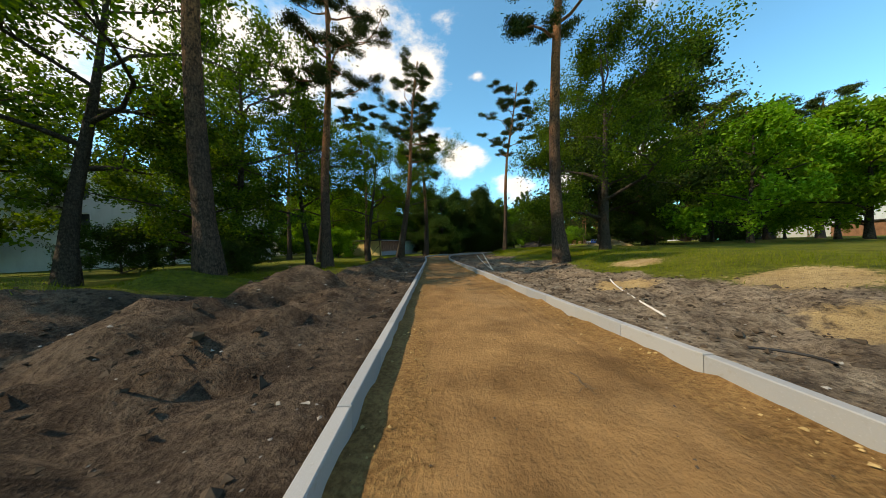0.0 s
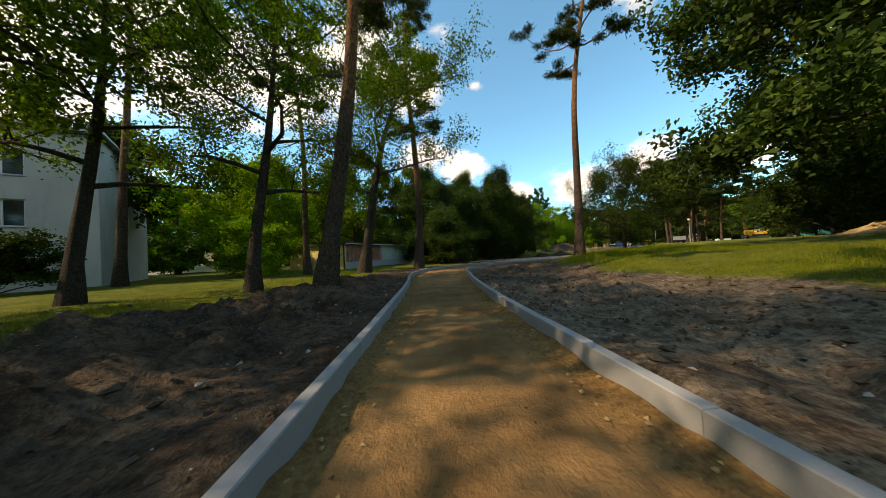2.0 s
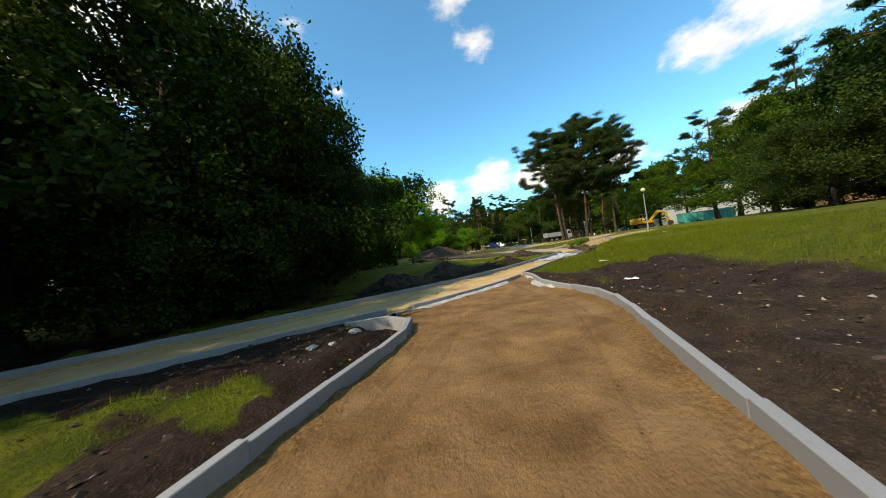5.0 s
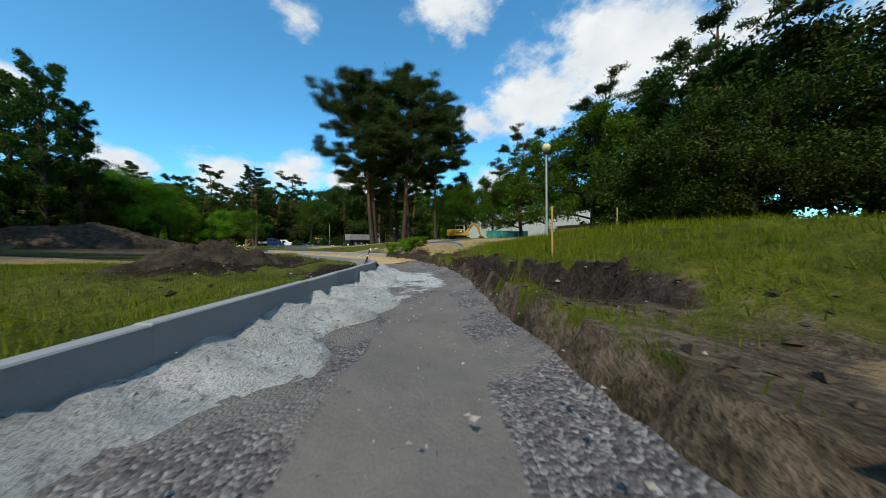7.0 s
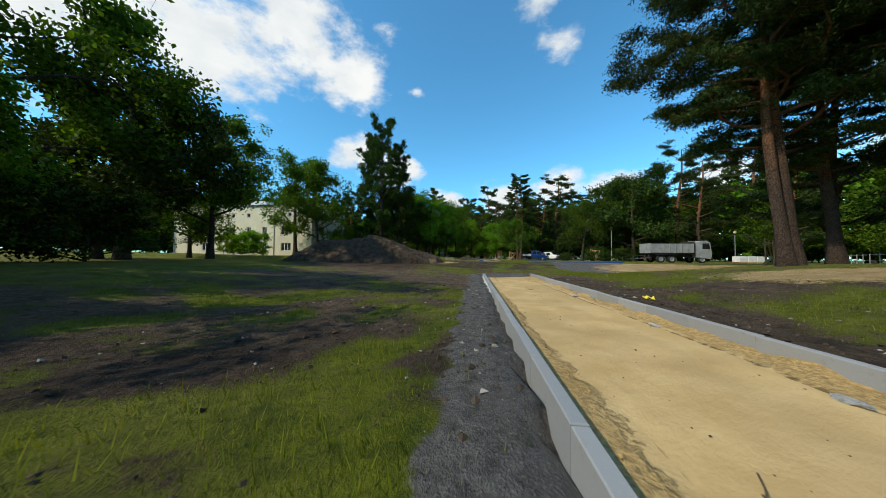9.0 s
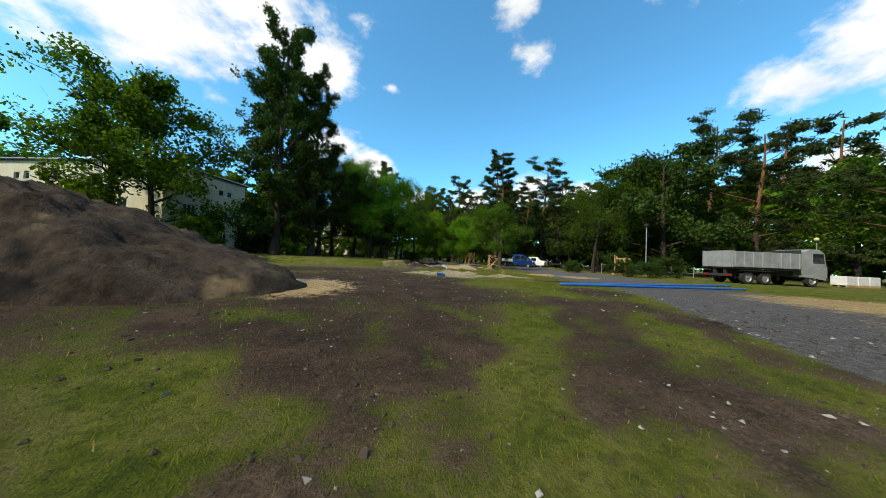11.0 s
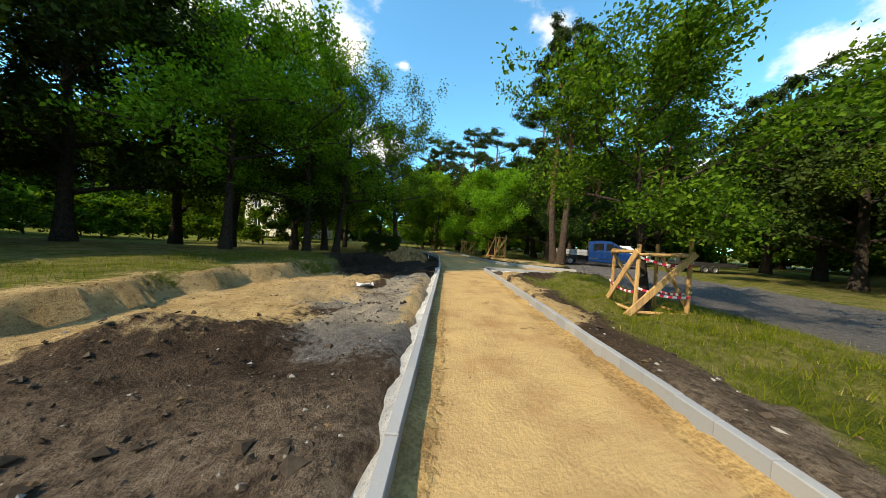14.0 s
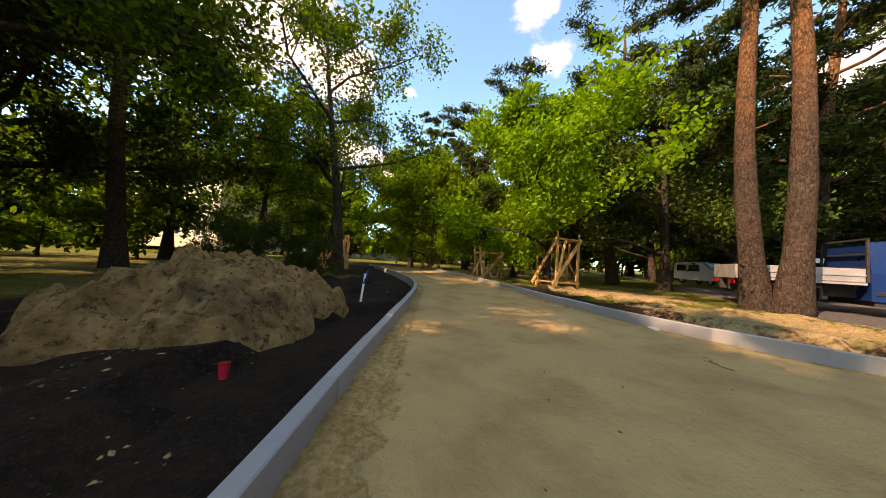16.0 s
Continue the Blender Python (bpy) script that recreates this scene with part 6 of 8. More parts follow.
def tipper(m):
    """Three-axle tipper; x to its front, origin at its tail."""
    t = new("tipper_truck")
    t.matrix_basis = m
    tagged(t, "grey three-axle tipper truck parked on the sandy yard", "truck")
    for y in (-1.2, 1.2):
        def side(bm):
            box(bm, (0.1, y - 0.04, 1.35), (5.3, y + 0.04, 2.55), 0.01)
            for k in range(8):
                x = 0.15 + k * 0.72
                box(bm, (x, y - 0.09, 1.35), (x + 0.10, y + 0.09, 2.55), 0.01)
        piece("side_board", t, GREY_BED, side, "scuffed grey tipper side")
    piece("tailgate", t, GREY_BED, lambda bm: (box(bm, (0.0, -1.24, 1.3), (0.08, 1.24, 2.6), 0.01), *[box(bm, (-0.05, y - 0.05, 1.3), (0.0, y + 0.05, 2.6)) for y in (-1.1, -0.4, 0.4, 1.1)]), "grey tailgate")
    piece("bed_floor", t, DARK_STEEL, lambda bm: (box(bm, (0.08, -1.16, 1.2), (5.3, 1.16, 1.34)), box(bm, (5.3, -1.2, 1.2), (5.42, 1.2, 2.85), 0.01)))
    piece("chassis", t, DARK_STEEL, lambda bm: (box(bm, (0.2, -0.5, 0.75), (7.4, -0.3, 1.18)), box(bm, (0.2, 0.3, 0.75), (7.4, 0.5, 1.18)), box(bm, (-0.02, -1.15, 0.55), (0.08, 1.15, 0.75), 0.02)))
    piece("cab", t, GREY_BED, lambda bm: loft(bm, [cab_section(5.65, 0.75, 1.75, 2.75, 2.35, 0.08), cab_section(6.2, 0.72, 1.75, 2.95, 2.42, 0.08), cab_section(7.0, 0.6, 1.75, 2.95, 2.42, 0.08), cab_section(7.38, 0.55, 1.7, 2.72, 2.40, 0.10), cab_section(7.5, 0.55, 1.6, 1.75, 2.36, 0.10)]), "pale grey truck cab")
    piece("windscreen", t, CAR_GLASS, lambda bm: loft(bm, [[(7.33, -1.0, 2.66), (7.33, 1.0, 2.66), (7.37, 1.0, 2.7), (7.37, -1.0, 2.7)], [(7.50, -1.05, 1.78), (7.50, 1.05, 1.78), (7.54, 1.05, 1.80), (7.54, -1.05, 1.80)]]))
    for y in (-1.19, 1.19):
        piece("side_window", t, CAR_GLASS, lambda bm: prism(bm, [(6.35, 1.85), (7.25, 1.85), (7.15, 2.6), (6.4, 2.6)], y - 0.03, y + 0.03))
        piece("mudguard", t, BLACK, lambda bm: (box(bm, (0.75, y * 0.9 - 0.2, 1.02), (3.25, y * 0.9 + 0.2, 1.10), 0.02),))
    piece("bumper", t, BLACK, lambda bm: box(bm, (7.2, -1.2, 0.4), (7.62, 1.2, 0.78), 0.04))
    piece("tail_lamp", t, RED_LAMP, lambda bm: (box(bm, (-0.04, -1.1, 0.58), (0.0, -0.75, 0.72)), box(bm, (-0.04, 0.75, 0.58), (0.0, 1.1, 0.72))))
    for x in (1.3, 2.65, 6.35):
        for y, s in ((-1.02, -1), (1.02, 1)):
            wheel(t, x, y, 0.5, 0.30, s)
    return t


tipper(pose(63.4, 124.9, gz(66, 124), 0, 0, -14))


def excavator(m):
    e = new("excavator")
    e.matrix_basis = m
    tagged(e, "yellow tracked excavator with its arm lowered on sandy ground", "excavator")
    for y in (-0.95, 0.95):
        def track(bm):
            prism(bm, [(-1.6, 0.35), (-1.3, 0.05), (1.3, 0.05), (1.6, 0.35), (1.35, 0.75), (-1.35, 0.75)], y - 0.25, y + 0.25)
        piece("track", e, DARK_STEEL, track, "dark steel crawler track")
    piece("frame", e, DARK_STEEL, lambda bm: box(bm, (-0.7, -0.7, 0.4), (0.7, 0.7, 0.95), 0.03))
    piece("body", e, DIGGER, lambda bm: (box(bm, (-1.75, -1.2, 0.98), (1.2, 1.2, 1.42), 0.05), box(bm, (-1.8, -1.2, 1.42), (0.1, 1.2, 2.05), 0.12)), "yellow engine house")
    piece("side_panel", e, DARK_STEEL, lambda bm: box(bm, (-1.1, -1.215, 1.5), (-0.1, -1.19, 1.9)), "dark side panel")
    piece("marking", e, WHITE_PAINT, lambda bm: box(bm, (-0.95, -1.23, 1.6), (-0.45, -1.212, 1.8)), "pale rectangular marking")
    piece("cab", e, DIGGER, lambda bm: (box(bm, (0.15, 0.2, 1.42), (1.25, 1.15, 1.65), 0.03), box(bm, (0.15, 0.2, 2.75), (1.25, 1.15, 2.88), 0.03), *[box(bm, a, b) for a, b in (((0.15, 0.2, 1.6), (0.22, 0.27, 2.8)), ((1.18, 0.2, 1.6), (1.25, 0.27, 2.8)), ((0.15, 1.08, 1.6), (0.22, 1.15, 2.8)), ((1.18, 1.08, 1.6), (1.25, 1.15, 2.8)))]))
    piece("cab_glass", e, CAR_GLASS, lambda bm: box(bm, (0.2, 0.25, 1.66), (1.2, 1.1, 2.74)))
    piece("boom", e, DIGGER, lambda bm: (prism(bm, [(0.9, 1.3), (1.3, 1.25), (3.1, 2.9), (4.3, 2.55), (4.35, 2.8), (3.05, 3.3), (2.7, 3.15)], -0.35, -0.05),))
    piece("arm", e, DIGGER, lambda bm: prism(bm, [(4.0, 2.95), (4.45, 2.75), (5.1, 0.9), (4.9, 0.85)], -0.33, -0.07))
    piece("ram", e, STEEL, lambda bm: (rod(bm, (1.3, -0.2, 1.35), (2.5, -0.2, 2.6), 0.07), rod(bm, (2.9, -0.2, 3.32), (4.1, -0.2, 3.0), 0.06)))
    piece("bucket", e, DARK_STEEL, lambda bm: prism(bm, [(4.8, 0.95), (5.3, 0.9), (5.45, 0.4), (5.1, 0.05), (4.5, 0.1), (4.75, 0.4)], -0.6, 0.2))
    return e


excavator(pose(64.2, 97.4, gz(65, 97.4), 0, 0, -22))


def container(m):
    c = new("container")
    c.matrix_basis = m
    tagged(c, "teal green steel waste container beside the excavator", "container", "containers")
    piece("body", c, TEAL, lambda bm: prism(bm, [(0, 0.25), (0.35, 0.0), (1.9, 0.0), (2.25, 0.25), (2.25, 1.75), (0, 1.75)], -0.9, 0.9))
    for x in (0.5, 1.1, 1.7):
        piece("rib", c, TEAL, lambda bm: (box(bm, (x, -0.96, 0.1), (x + 0.08, -0.9, 1.75)), box(bm, (x, 0.9, 0.1), (x + 0.08, 0.96, 1.75))))
    piece("rim", c, TEAL, lambda bm: (box(bm, (-0.06, -0.98, 1.75), (2.31, 0.98, 1.85), 0.02),))
    return c


con = container(pose(69.0, 93.7, gz(69.0, 93.7), 0, 0, -30))
copy_thing(con, pose(71.8, 92.4, gz(71.8, 92.4), 0, 0, -28))
copy_thing(con, pose(74.4, 90.7, gz(74.4, 90.7), 0, 0, -40))


def flatbed(m):
    f = new("flatbed_trailer")
    f.matrix_basis = m
    tagged(f, "dark flatbed car trailer parked beyond the blue van", "trailer")
    piece("deck", f, DARK_STEEL, lambda bm: (box(bm, (0, -1.05, 0.62), (4.6, 1.05, 0.72), 0.01), box(bm, (0, -1.08, 0.55), (4.6, -1.0, 0.85), 0.01), box(bm, (0, 1.0, 0.55), (4.6, 1.08, 0.85), 0.01)))
    for y in (-0.9, 0.55):
        piece("ramp", f, DARK_STEEL, lambda bm: box(bm, (-0.05, y, 0.6), (0.0, y + 0.35, 1.5)))
    piece("drawbar", f, DARK_STEEL, lambda bm: (rod(bm, (4.6, -0.6, 0.55), (6.0, 0, 0.5), 0.05), rod(bm, (4.6, 0.6, 0.55), (6.0, 0, 0.5), 0.05)))
    for x in (1.8, 2.6):
        for y, s in ((-1.15, -1), (1.15, 1)):
            wheel(f, x, y, 0.32, 0.2, s)
    return f


flatbed(pose(66.0, 150.4, gz(67, 150), 0, 0, -10))


def small_van(m, label):
    s_ = new("van")
    s_.matrix_basis = m
    tagged(s_, label, "van")
    piece("body", s_, WHITE_PAINT, lambda bm: loft(bm, [cab_section(-0.8, 0.4, 1.05, 1.85, 1.75, 0.08), cab_section(0.2, 0.35, 1.05, 1.92, 1.8, 0.08), cab_section(1.9, 0.35, 1.05, 1.9, 1.8, 0.10), cab_section(2.6, 0.35, 1.02, 1.30, 1.8, 0.12), cab_section(3.35, 0.4, 0.85, 1.02, 1.7, 0.08)]), "white body")
    for y in (-0.88, 0.88):
        for a, b in ((-0.5, 0.5), (0.7, 1.75)):
            piece("side_window", s_, CAR_GLASS, lambda bm: prism(bm, [(a, 1.12), (b, 1.12), (b - 0.1, 1.68), (a + 0.03, 1.68)], y - 0.02, y + 0.02))
        piece("headlight", s_, LAMP_GLASS, lambda bm: box(bm, (3.1, y * 0.8 - 0.12, 0.75), (3.36, y * 0.8 + 0.12, 0.92), 0.03))
    piece("windscreen", s_, CAR_GLASS, lambda bm: loft(bm, [[(1.92, -0.7, 1.84), (1.92, 0.7, 1.84), (1.96, 0.7, 1.88), (1.96, -0.7, 1.88)], [(2.62, -0.74, 1.28), (2.62, 0.74, 1.28), (2.66, 0.74, 1.32), (2.66, -0.74, 1.32)]]))
    for x in (0.0, 2.65):
        for y, s in ((-0.78, -1), (0.78, 1)):
            wheel(s_, x, y, 0.31, 0.2, s)
    return s_


small_van(pose(66.0, 156.6, gz(66, 156.6), 0, 0, -60), "small white van parked behind the blue van")
small_van(pose(74.0, 168.0, gz(74, 168), 0, 0, -100), "small white van under the far trees")

# ---- lamps, tree guards, heaps and loose things ----
GLOBE = plain("milk_glass", (0.70, 0.60, 0.33), 0.25, 0, 0.06)
GALV = plain("galvanised", (0.40, 0.42, 0.43), 0.5, 0.5)


def street_lamp(m, h, hood):
    s_ = new("street_lamp")
    s_.matrix_basis = m
    tagged(s_, "park lamp with grey steel pole and %s" % ("flat dark hood" if hood else "yellowed glass globe"), "street lamp", "park lamps")
    piece("pole", s_, GALV, lambda bm: (rod(bm, (0, 0, -0.1), (0, 0, 1.0), 0.075, 12), rod(bm, (0, 0, 1.0), (0, 0, h - 0.3), 0.05, 12, 0.04)), "grey steel pole")
    piece("collar", s_, BLACK, lambda bm: rod(bm, (0, 0, h - 0.34), (0, 0, h - 0.22), 0.09, 12, 0.13))
    if hood:
        piece("hood", s_, DARK_STEEL, lambda bm: (rod(bm, (0, 0, h - 0.22), (0, 0, h - 0.05), 0.2, 16, 0.24), rod(bm, (0, 0, h - 0.05), (0, 0, h + 0.05), 0.26, 16, 0.12)))
    else:
        piece("globe", s_, GLOBE, lambda bm: bmesh.ops.create_uvsphere(bm, u_segments=20, v_segments=12, radius=0.19, matrix=Matrix.Translation((0, 0, h))), "yellowed milk glass globe")
    piece("hatch", s_, BLACK, lambda bm: box(bm, (-0.03, -0.082, 0.5), (0.03, -0.072, 0.75)))
    return s_


street_lamp(pose(36.1, 77.95, gz(36.1, 77.95)), 4.4, False)
street_lamp(pose(63.0, 130.6, gz(63, 130.6)), 5.3, True)
street_lamp(pose(80.5, 126.5, gz(80.5, 126.5)), 4.6, False)

plank_rng = random.Random(9)


def plank(bm, a, b, wide, thick, out):
    """A sawn board from a to b, its flat side to the way out."""
    a, b, out = Vector(a), Vector(b), Vector(out).normalized()
    z = (b - a).normalized()
    x = z.cross(out).normalized()
    y = z.cross(x)
    m = Matrix((x, y, z)).transposed().to_4x4()
    made = bmesh.ops.create_cube(bm, size=1.0)["verts"]
    bmesh.ops.scale(bm, vec=(wide, thick, (b - a).length), verts=made)
    for v in made:
        v.co.x *= 1 + plank_rng.uniform(-0.12, 0.12)
    bmesh.ops.bevel(bm, geom=list({e for v in made for e in v.link_edges}), offset=0.006, segments=1, affect="EDGES")
    bmesh.ops.transform(bm, matrix=Matrix.Translation((a + b) / 2) @ m, verts=bm.verts)


def tree_guard(m, wide, h, boards=0, tape=False, diagonal=True):
    """A cage of rough posts and rails nailed round a tree."""
    g = new("tree_guard")
    g.matrix_basis = m
    tagged(g, "rough wooden cage of posts and rails" + (" hung with red tape" if tape else ""), "tree guard", "tree guards")
    w_ = wide / 2
    corners = [(-w_, -w_), (w_, -w_), (w_, w_), (-w_, w_)]
    for x, y in corners:
        j = plank_rng.uniform(-0.06, 0.06)
        piece("post", g, WOOD, lambda bm: rod(bm, (x, y, -0.1), (x + j, y + j, h + plank_rng.uniform(-0.1, 0.35)), 0.055, 8, 0.045))
    for (x, y), (u, v) in zip(corners, corners[1:] + corners[:1]):
        for z in (0.12, h * 0.92):
            piece("rail", g, WOOD, lambda bm: rod(bm, (x * 1.06, y * 1.06, z + plank_rng.uniform(-0.05, 0.05)), (u * 1.06, v * 1.06, z + plank_rng.uniform(-0.05, 0.05)), 0.042, 7))
    if diagonal:
        piece("brace", g, WOOD, lambda bm: plank(bm, (-w_ - 0.25, -w_ - 0.09, 0.02), (w_ + 0.05, -w_ - 0.09, h * 0.95), 0.17, 0.035, (0, -1, 0)), "sawn diagonal board")
        piece("brace", g, WOOD, lambda bm: plank(bm, (w_ + 0.09, -w_, 0.1), (w_ + 0.09, w_, h * 0.9), 0.12, 0.03, (1, 0, 0)))
        piece("brace", g, WOOD, lambda bm: plank(bm, (-w_ - 0.10, w_ + 0.2, 0.0), (-w_ - 0.10, -w_ - 0.1, h * 0.95), 0.17, 0.035, (-1, 0, 0)), "sawn diagonal board")
        piece("brace", g, WOOD, lambda bm: plank(bm, (-w_, w_ + 0.09, h * 0.9), (w_ * 0.3, w_ + 0.09, h * 0.3), 0.10, 0.03, (0, 1, 0)))
    for k in range(boards):
        a = k / max(1, boards)
        i = int(a * 4)
        (x, y), (u, v) = corners[i], corners[(i + 1) % 4]
        f, f2 = (a * 4) % 1, min(1.0, (a * 4) % 1 + plank_rng.uniform(-0.25, 0.4))
        p, q = (x + (u - x) * f, y + (v - y) * f), (x + (u - x) * f2, y + (v - y) * f2)
        piece("slat", g, WOOD, lambda bm: plank(bm, (p[0] * 1.12, p[1] * 1.12, 0.0), (q[0] * 1.12, q[1] * 1.12, h * plank_rng.uniform(0.9, 1.15)), 0.11, 0.03, (p[0] + 0.01, p[1] + 0.01, 0)))
    if tape:
        for z, (x, y), (u, v) in ((h * 0.86, *corners[0:2]), (h * 0.42, *corners[0:2]), (h * 0.82, *corners[1:3]), (h * 0.4, *corners[1:3]), (h * 0.44, corners[3], corners[0])):
            n = 12
            for k in range(n):
                a, b = k / n, (k + 1) / n
                s1, s2 = -0.08 * math.sin(math.pi * a), -0.08 * math.sin(math.pi * b)
                p = Vector((x + (u - x) * a, y + (v - y) * a, z + s1 - 0.15 * a)) * 1.0
                q = Vector((x + (u - x) * b, y + (v - y) * b, z + s2 - 0.15 * b)) * 1.0
                o = Vector(((x + u), (y + v), 0)).normalized() * 0.07
                piece("tape", g, RED_TAPE if k % 2 else WHITE_PAINT, lambda bm: plank(bm, p + o, q + o, 0.055, 0.002, o), "red tape" if k % 2 else "white tape")
    return g


RED_TAPE = plain("red_tape", (0.55, 0.02, 0.05), 0.4)
tree_guard(pose(49.8, 138.3, gz(49.8, 138.3), 0, 0, -18), 1.2, 1.75, 0, True)
for x, y, wd, h, n, turn in ((54.4, 159.2, 1.25, 2.2, 5, 10), (60.4, 131.0, 0.9, 1.75, 4, 20), (43.6, 164.4, 1.2, 1.8, 6, 0), (50.4, 172.4, 1.2, 1.8, 6, 30), (52.6, 163.5, 1.2, 1.7, 6, 10), (59.4, 108.6, 1.4, 1.9, 6, 15), (74.0, 84.0, 1.4, 2.0, 5, 20), (78.0, 80.0, 1.4, 2.0, 5, 40)):
    tree_guard(pose(x, y, gz(x, y), 0, 0, turn), wd, h, n, False, True)


def heap(x, y, rx, ry, h, turn, mat, label, seed, rough=1.0, flat=1.0):
    """A tipped heap with slumped sides."""
    n, k = 120, 40
    verts, faces = [], []
    hp = new("soil_heap")
    hp.matrix_basis = pose(x, y, 0, 0, 0, turn)
    c, s = math.cos(radians(turn)), math.sin(radians(turn))
    r = np.repeat(np.arange(k + 1) / k, n)
    a = np.tile(2 * np.pi * np.arange(n) / n, k + 1)
    q = r * (1 + 0.16 * np.sin(2 * a + seed) + 0.10 * np.sin(5 * a + seed * 2) + 0.05 * np.sin(9 * a))
    u, v = q * rx * np.cos(a), q * ry * np.sin(a)
    wx, wy = x + u * c - v * s, y + u * s + v * c
    bumps = np.array([0.12 * noise.noise((p * 1.4, o * 1.4, seed)) * (1 - t * 0.6) + 0.07 * noise.noise((p * 4.5, o * 4.5, seed)) + 0.05 * noise.noise((p * 11.0, o * 11.0, seed)) for p, o, t in zip(wx, wy, r)])
    z = h * np.minimum(1.0, (1 - r ** 1.25) * flat) * (1 + 0.25 * np.sin(u * 0.9 + seed) * np.cos(v * 1.1)) + rough * bumps
    verts = np.stack([u, v, ground_z(wx, wy) + np.maximum(z, 0) - 0.12 * (r > 0.93) - 0.15 * (r > 0.999)], 1)
    i = (np.arange(k)[:, None] * n + np.arange(n)[None, :]).ravel()
    j = (np.arange(k)[:, None] * n + (np.arange(n)[None, :] + 1) % n).ravel()
    faces = np.stack([i, j, j + n, i + n], 1)
    part("heap_body", mesh_from("heap", verts, faces, mat), hp)
    return tagged(hp, label, "soil heap", "heaps of soil")


def build_heap(net):
    p = place(net)
    n1, n2, n3, n4 = net.noise(p, 0.5, 4), net.noise(p, 2.4, 6, 0.65), net.noise(p, 10, 5, 0.65), net.noise(p, 50, 3, 0.6)
    col = net.mix(net.ramp(n2, (0.3, 0.0), (0.7, 1.0)), (0.028, 0.020, 0.015), (0.11, 0.083, 0.06))
    col = net.mix(net.step(n1, 0.58, 0.7), col, net.mix(n3, (0.20, 0.14, 0.075), (0.36, 0.26, 0.15)))
    finish(net, col, 0.97, 0, net.math("ADD", n3, net.math("MULTIPLY", n4, 0.4)), 1.0, 0.12, 0.1)


HEAP = material("heap_soil", build_heap)


def build_sandheap(net):
    p = place(net)
    n2, n3, n4 = net.noise(p, 1.8, 6, 0.65), net.noise(p, 10, 5, 0.65), net.noise(p, 50, 3, 0.6)
    col = net.mix(net.ramp(n2, (0.35, 0.0), (0.65, 1.0)), (0.28, 0.185, 0.085), (0.54, 0.385, 0.19))
    col = net.mix(net.ramp(n3, (0.3, 0.6), (0.5, 0.0)), col, (0.10, 0.08, 0.055))
    finish(net, col, 0.97, 0, net.math("ADD", n3, net.math("MULTIPLY", n4, 0.4)), 1.0, 0.1, 0.1)


SANDHEAP = material("sandy_heap", build_sandheap)


def build_spoil(net):
    p = place(net)
    n1, n2, n3, n4 = net.noise(p, 0.9, 5, 0.6), net.noise(p, 3.2, 6, 0.68), net.noise(p, 11, 6, 0.7), net.noise(p, 45, 4, 0.7)
    col = net.mix(net.ramp(n2, (0.34, 0.0), (0.64, 1.0)), (0.22, 0.13, 0.052), (0.56, 0.38, 0.17))
    col = net.mix(net.ramp(n1, (0.54, 0.0), (0.66, 0.8)), col, net.mix(n3, (0.045, 0.028, 0.018), (0.17, 0.11, 0.07)))
    col = net.mix(net.ramp(n3, (0.36, 0.85), (0.48, 0.0)), col, (0.045, 0.030, 0.018))
    col = net.mix(net.math("MULTIPLY", net.step(n4, 0.58, 0.68), 0.5), col, (0.45, 0.36, 0.23))
    finish(net, col, 0.97, 0, net.math("ADD", net.math("MULTIPLY", n3, 1.2), net.math("ADD", n2, net.math("MULTIPLY", n4, 0.5))), 1.0, 0.16, 0.1)


SPOIL = material("spoil", build_spoil)
heap(27.0, 117.4, 6.0, 4.2, 1.85, -8, HEAP, "large tipped heap of dark soil with a sandy flank", 1.0, 2.2, 1.7)
heap(14.2, 75.9, 2.3, 1.5, 0.42, 30, HEAP, "heap of dark clumped soil beside the path", 2.0)
heap(10.8, 73.9, 2.0, 1.3, 0.28, 25, HEAP, "low heap of dark soil on the grass", 3.0)
heap(25.4, 84.0, 2.0, 1.2, 0.34, 20, HEAP, "heap of dark soil beside the curved kerb", 4.0)
heap(44.4, 152.1, 1.9, 1.35, 1.25, 42, SPOIL, "heap of brown sandy spoil with dark clods beside the kerb", 5.0, 2.0)
heap(48.85, 145.95, 0.55, 0.3, 0.2, -22, HEAP, "small heap of dark crumbly soil inside the kerbed island", 11.0, 0.6)
heap(43.9, 132.15, 1.35, 0.5, 0.24, 5, SANDHEAP, "slumped yellow sand at the open end of the path", 12.0, 0.35)
heap(46.3, 132.0, 0.45, 0.3, 0.12, 20, SANDHEAP, "small heap of sandy spoil at the kerb's end", 9.0)
heap(15.5, 39.0, 2.0, 1.4, 0.7, 0, SANDHEAP, "small sandy heap on the lawn below the trees", 10.0)


def pipe(name, pts, r, mat, label, cat):
    """A bent hose or pipe lying on the ground; points x, y, height over the ground."""
    cu = bpy.data.curves.new(name, "CURVE")
    cu.dimensions, cu.bevel_depth, cu.bevel_resolution = "3D", r, 3
    sp = cu.splines.new("NURBS")
    sp.points.add(len(pts) - 1)
    for q, (x, y, z) in zip(sp.points, pts):
        q.co = (x, y, gz(x, y) + z + r, 1)
    sp.use_endpoint_u, sp.order_u = True, 4
    cu.materials.append(mat)
    return tagged(new(name, cu), label, cat)


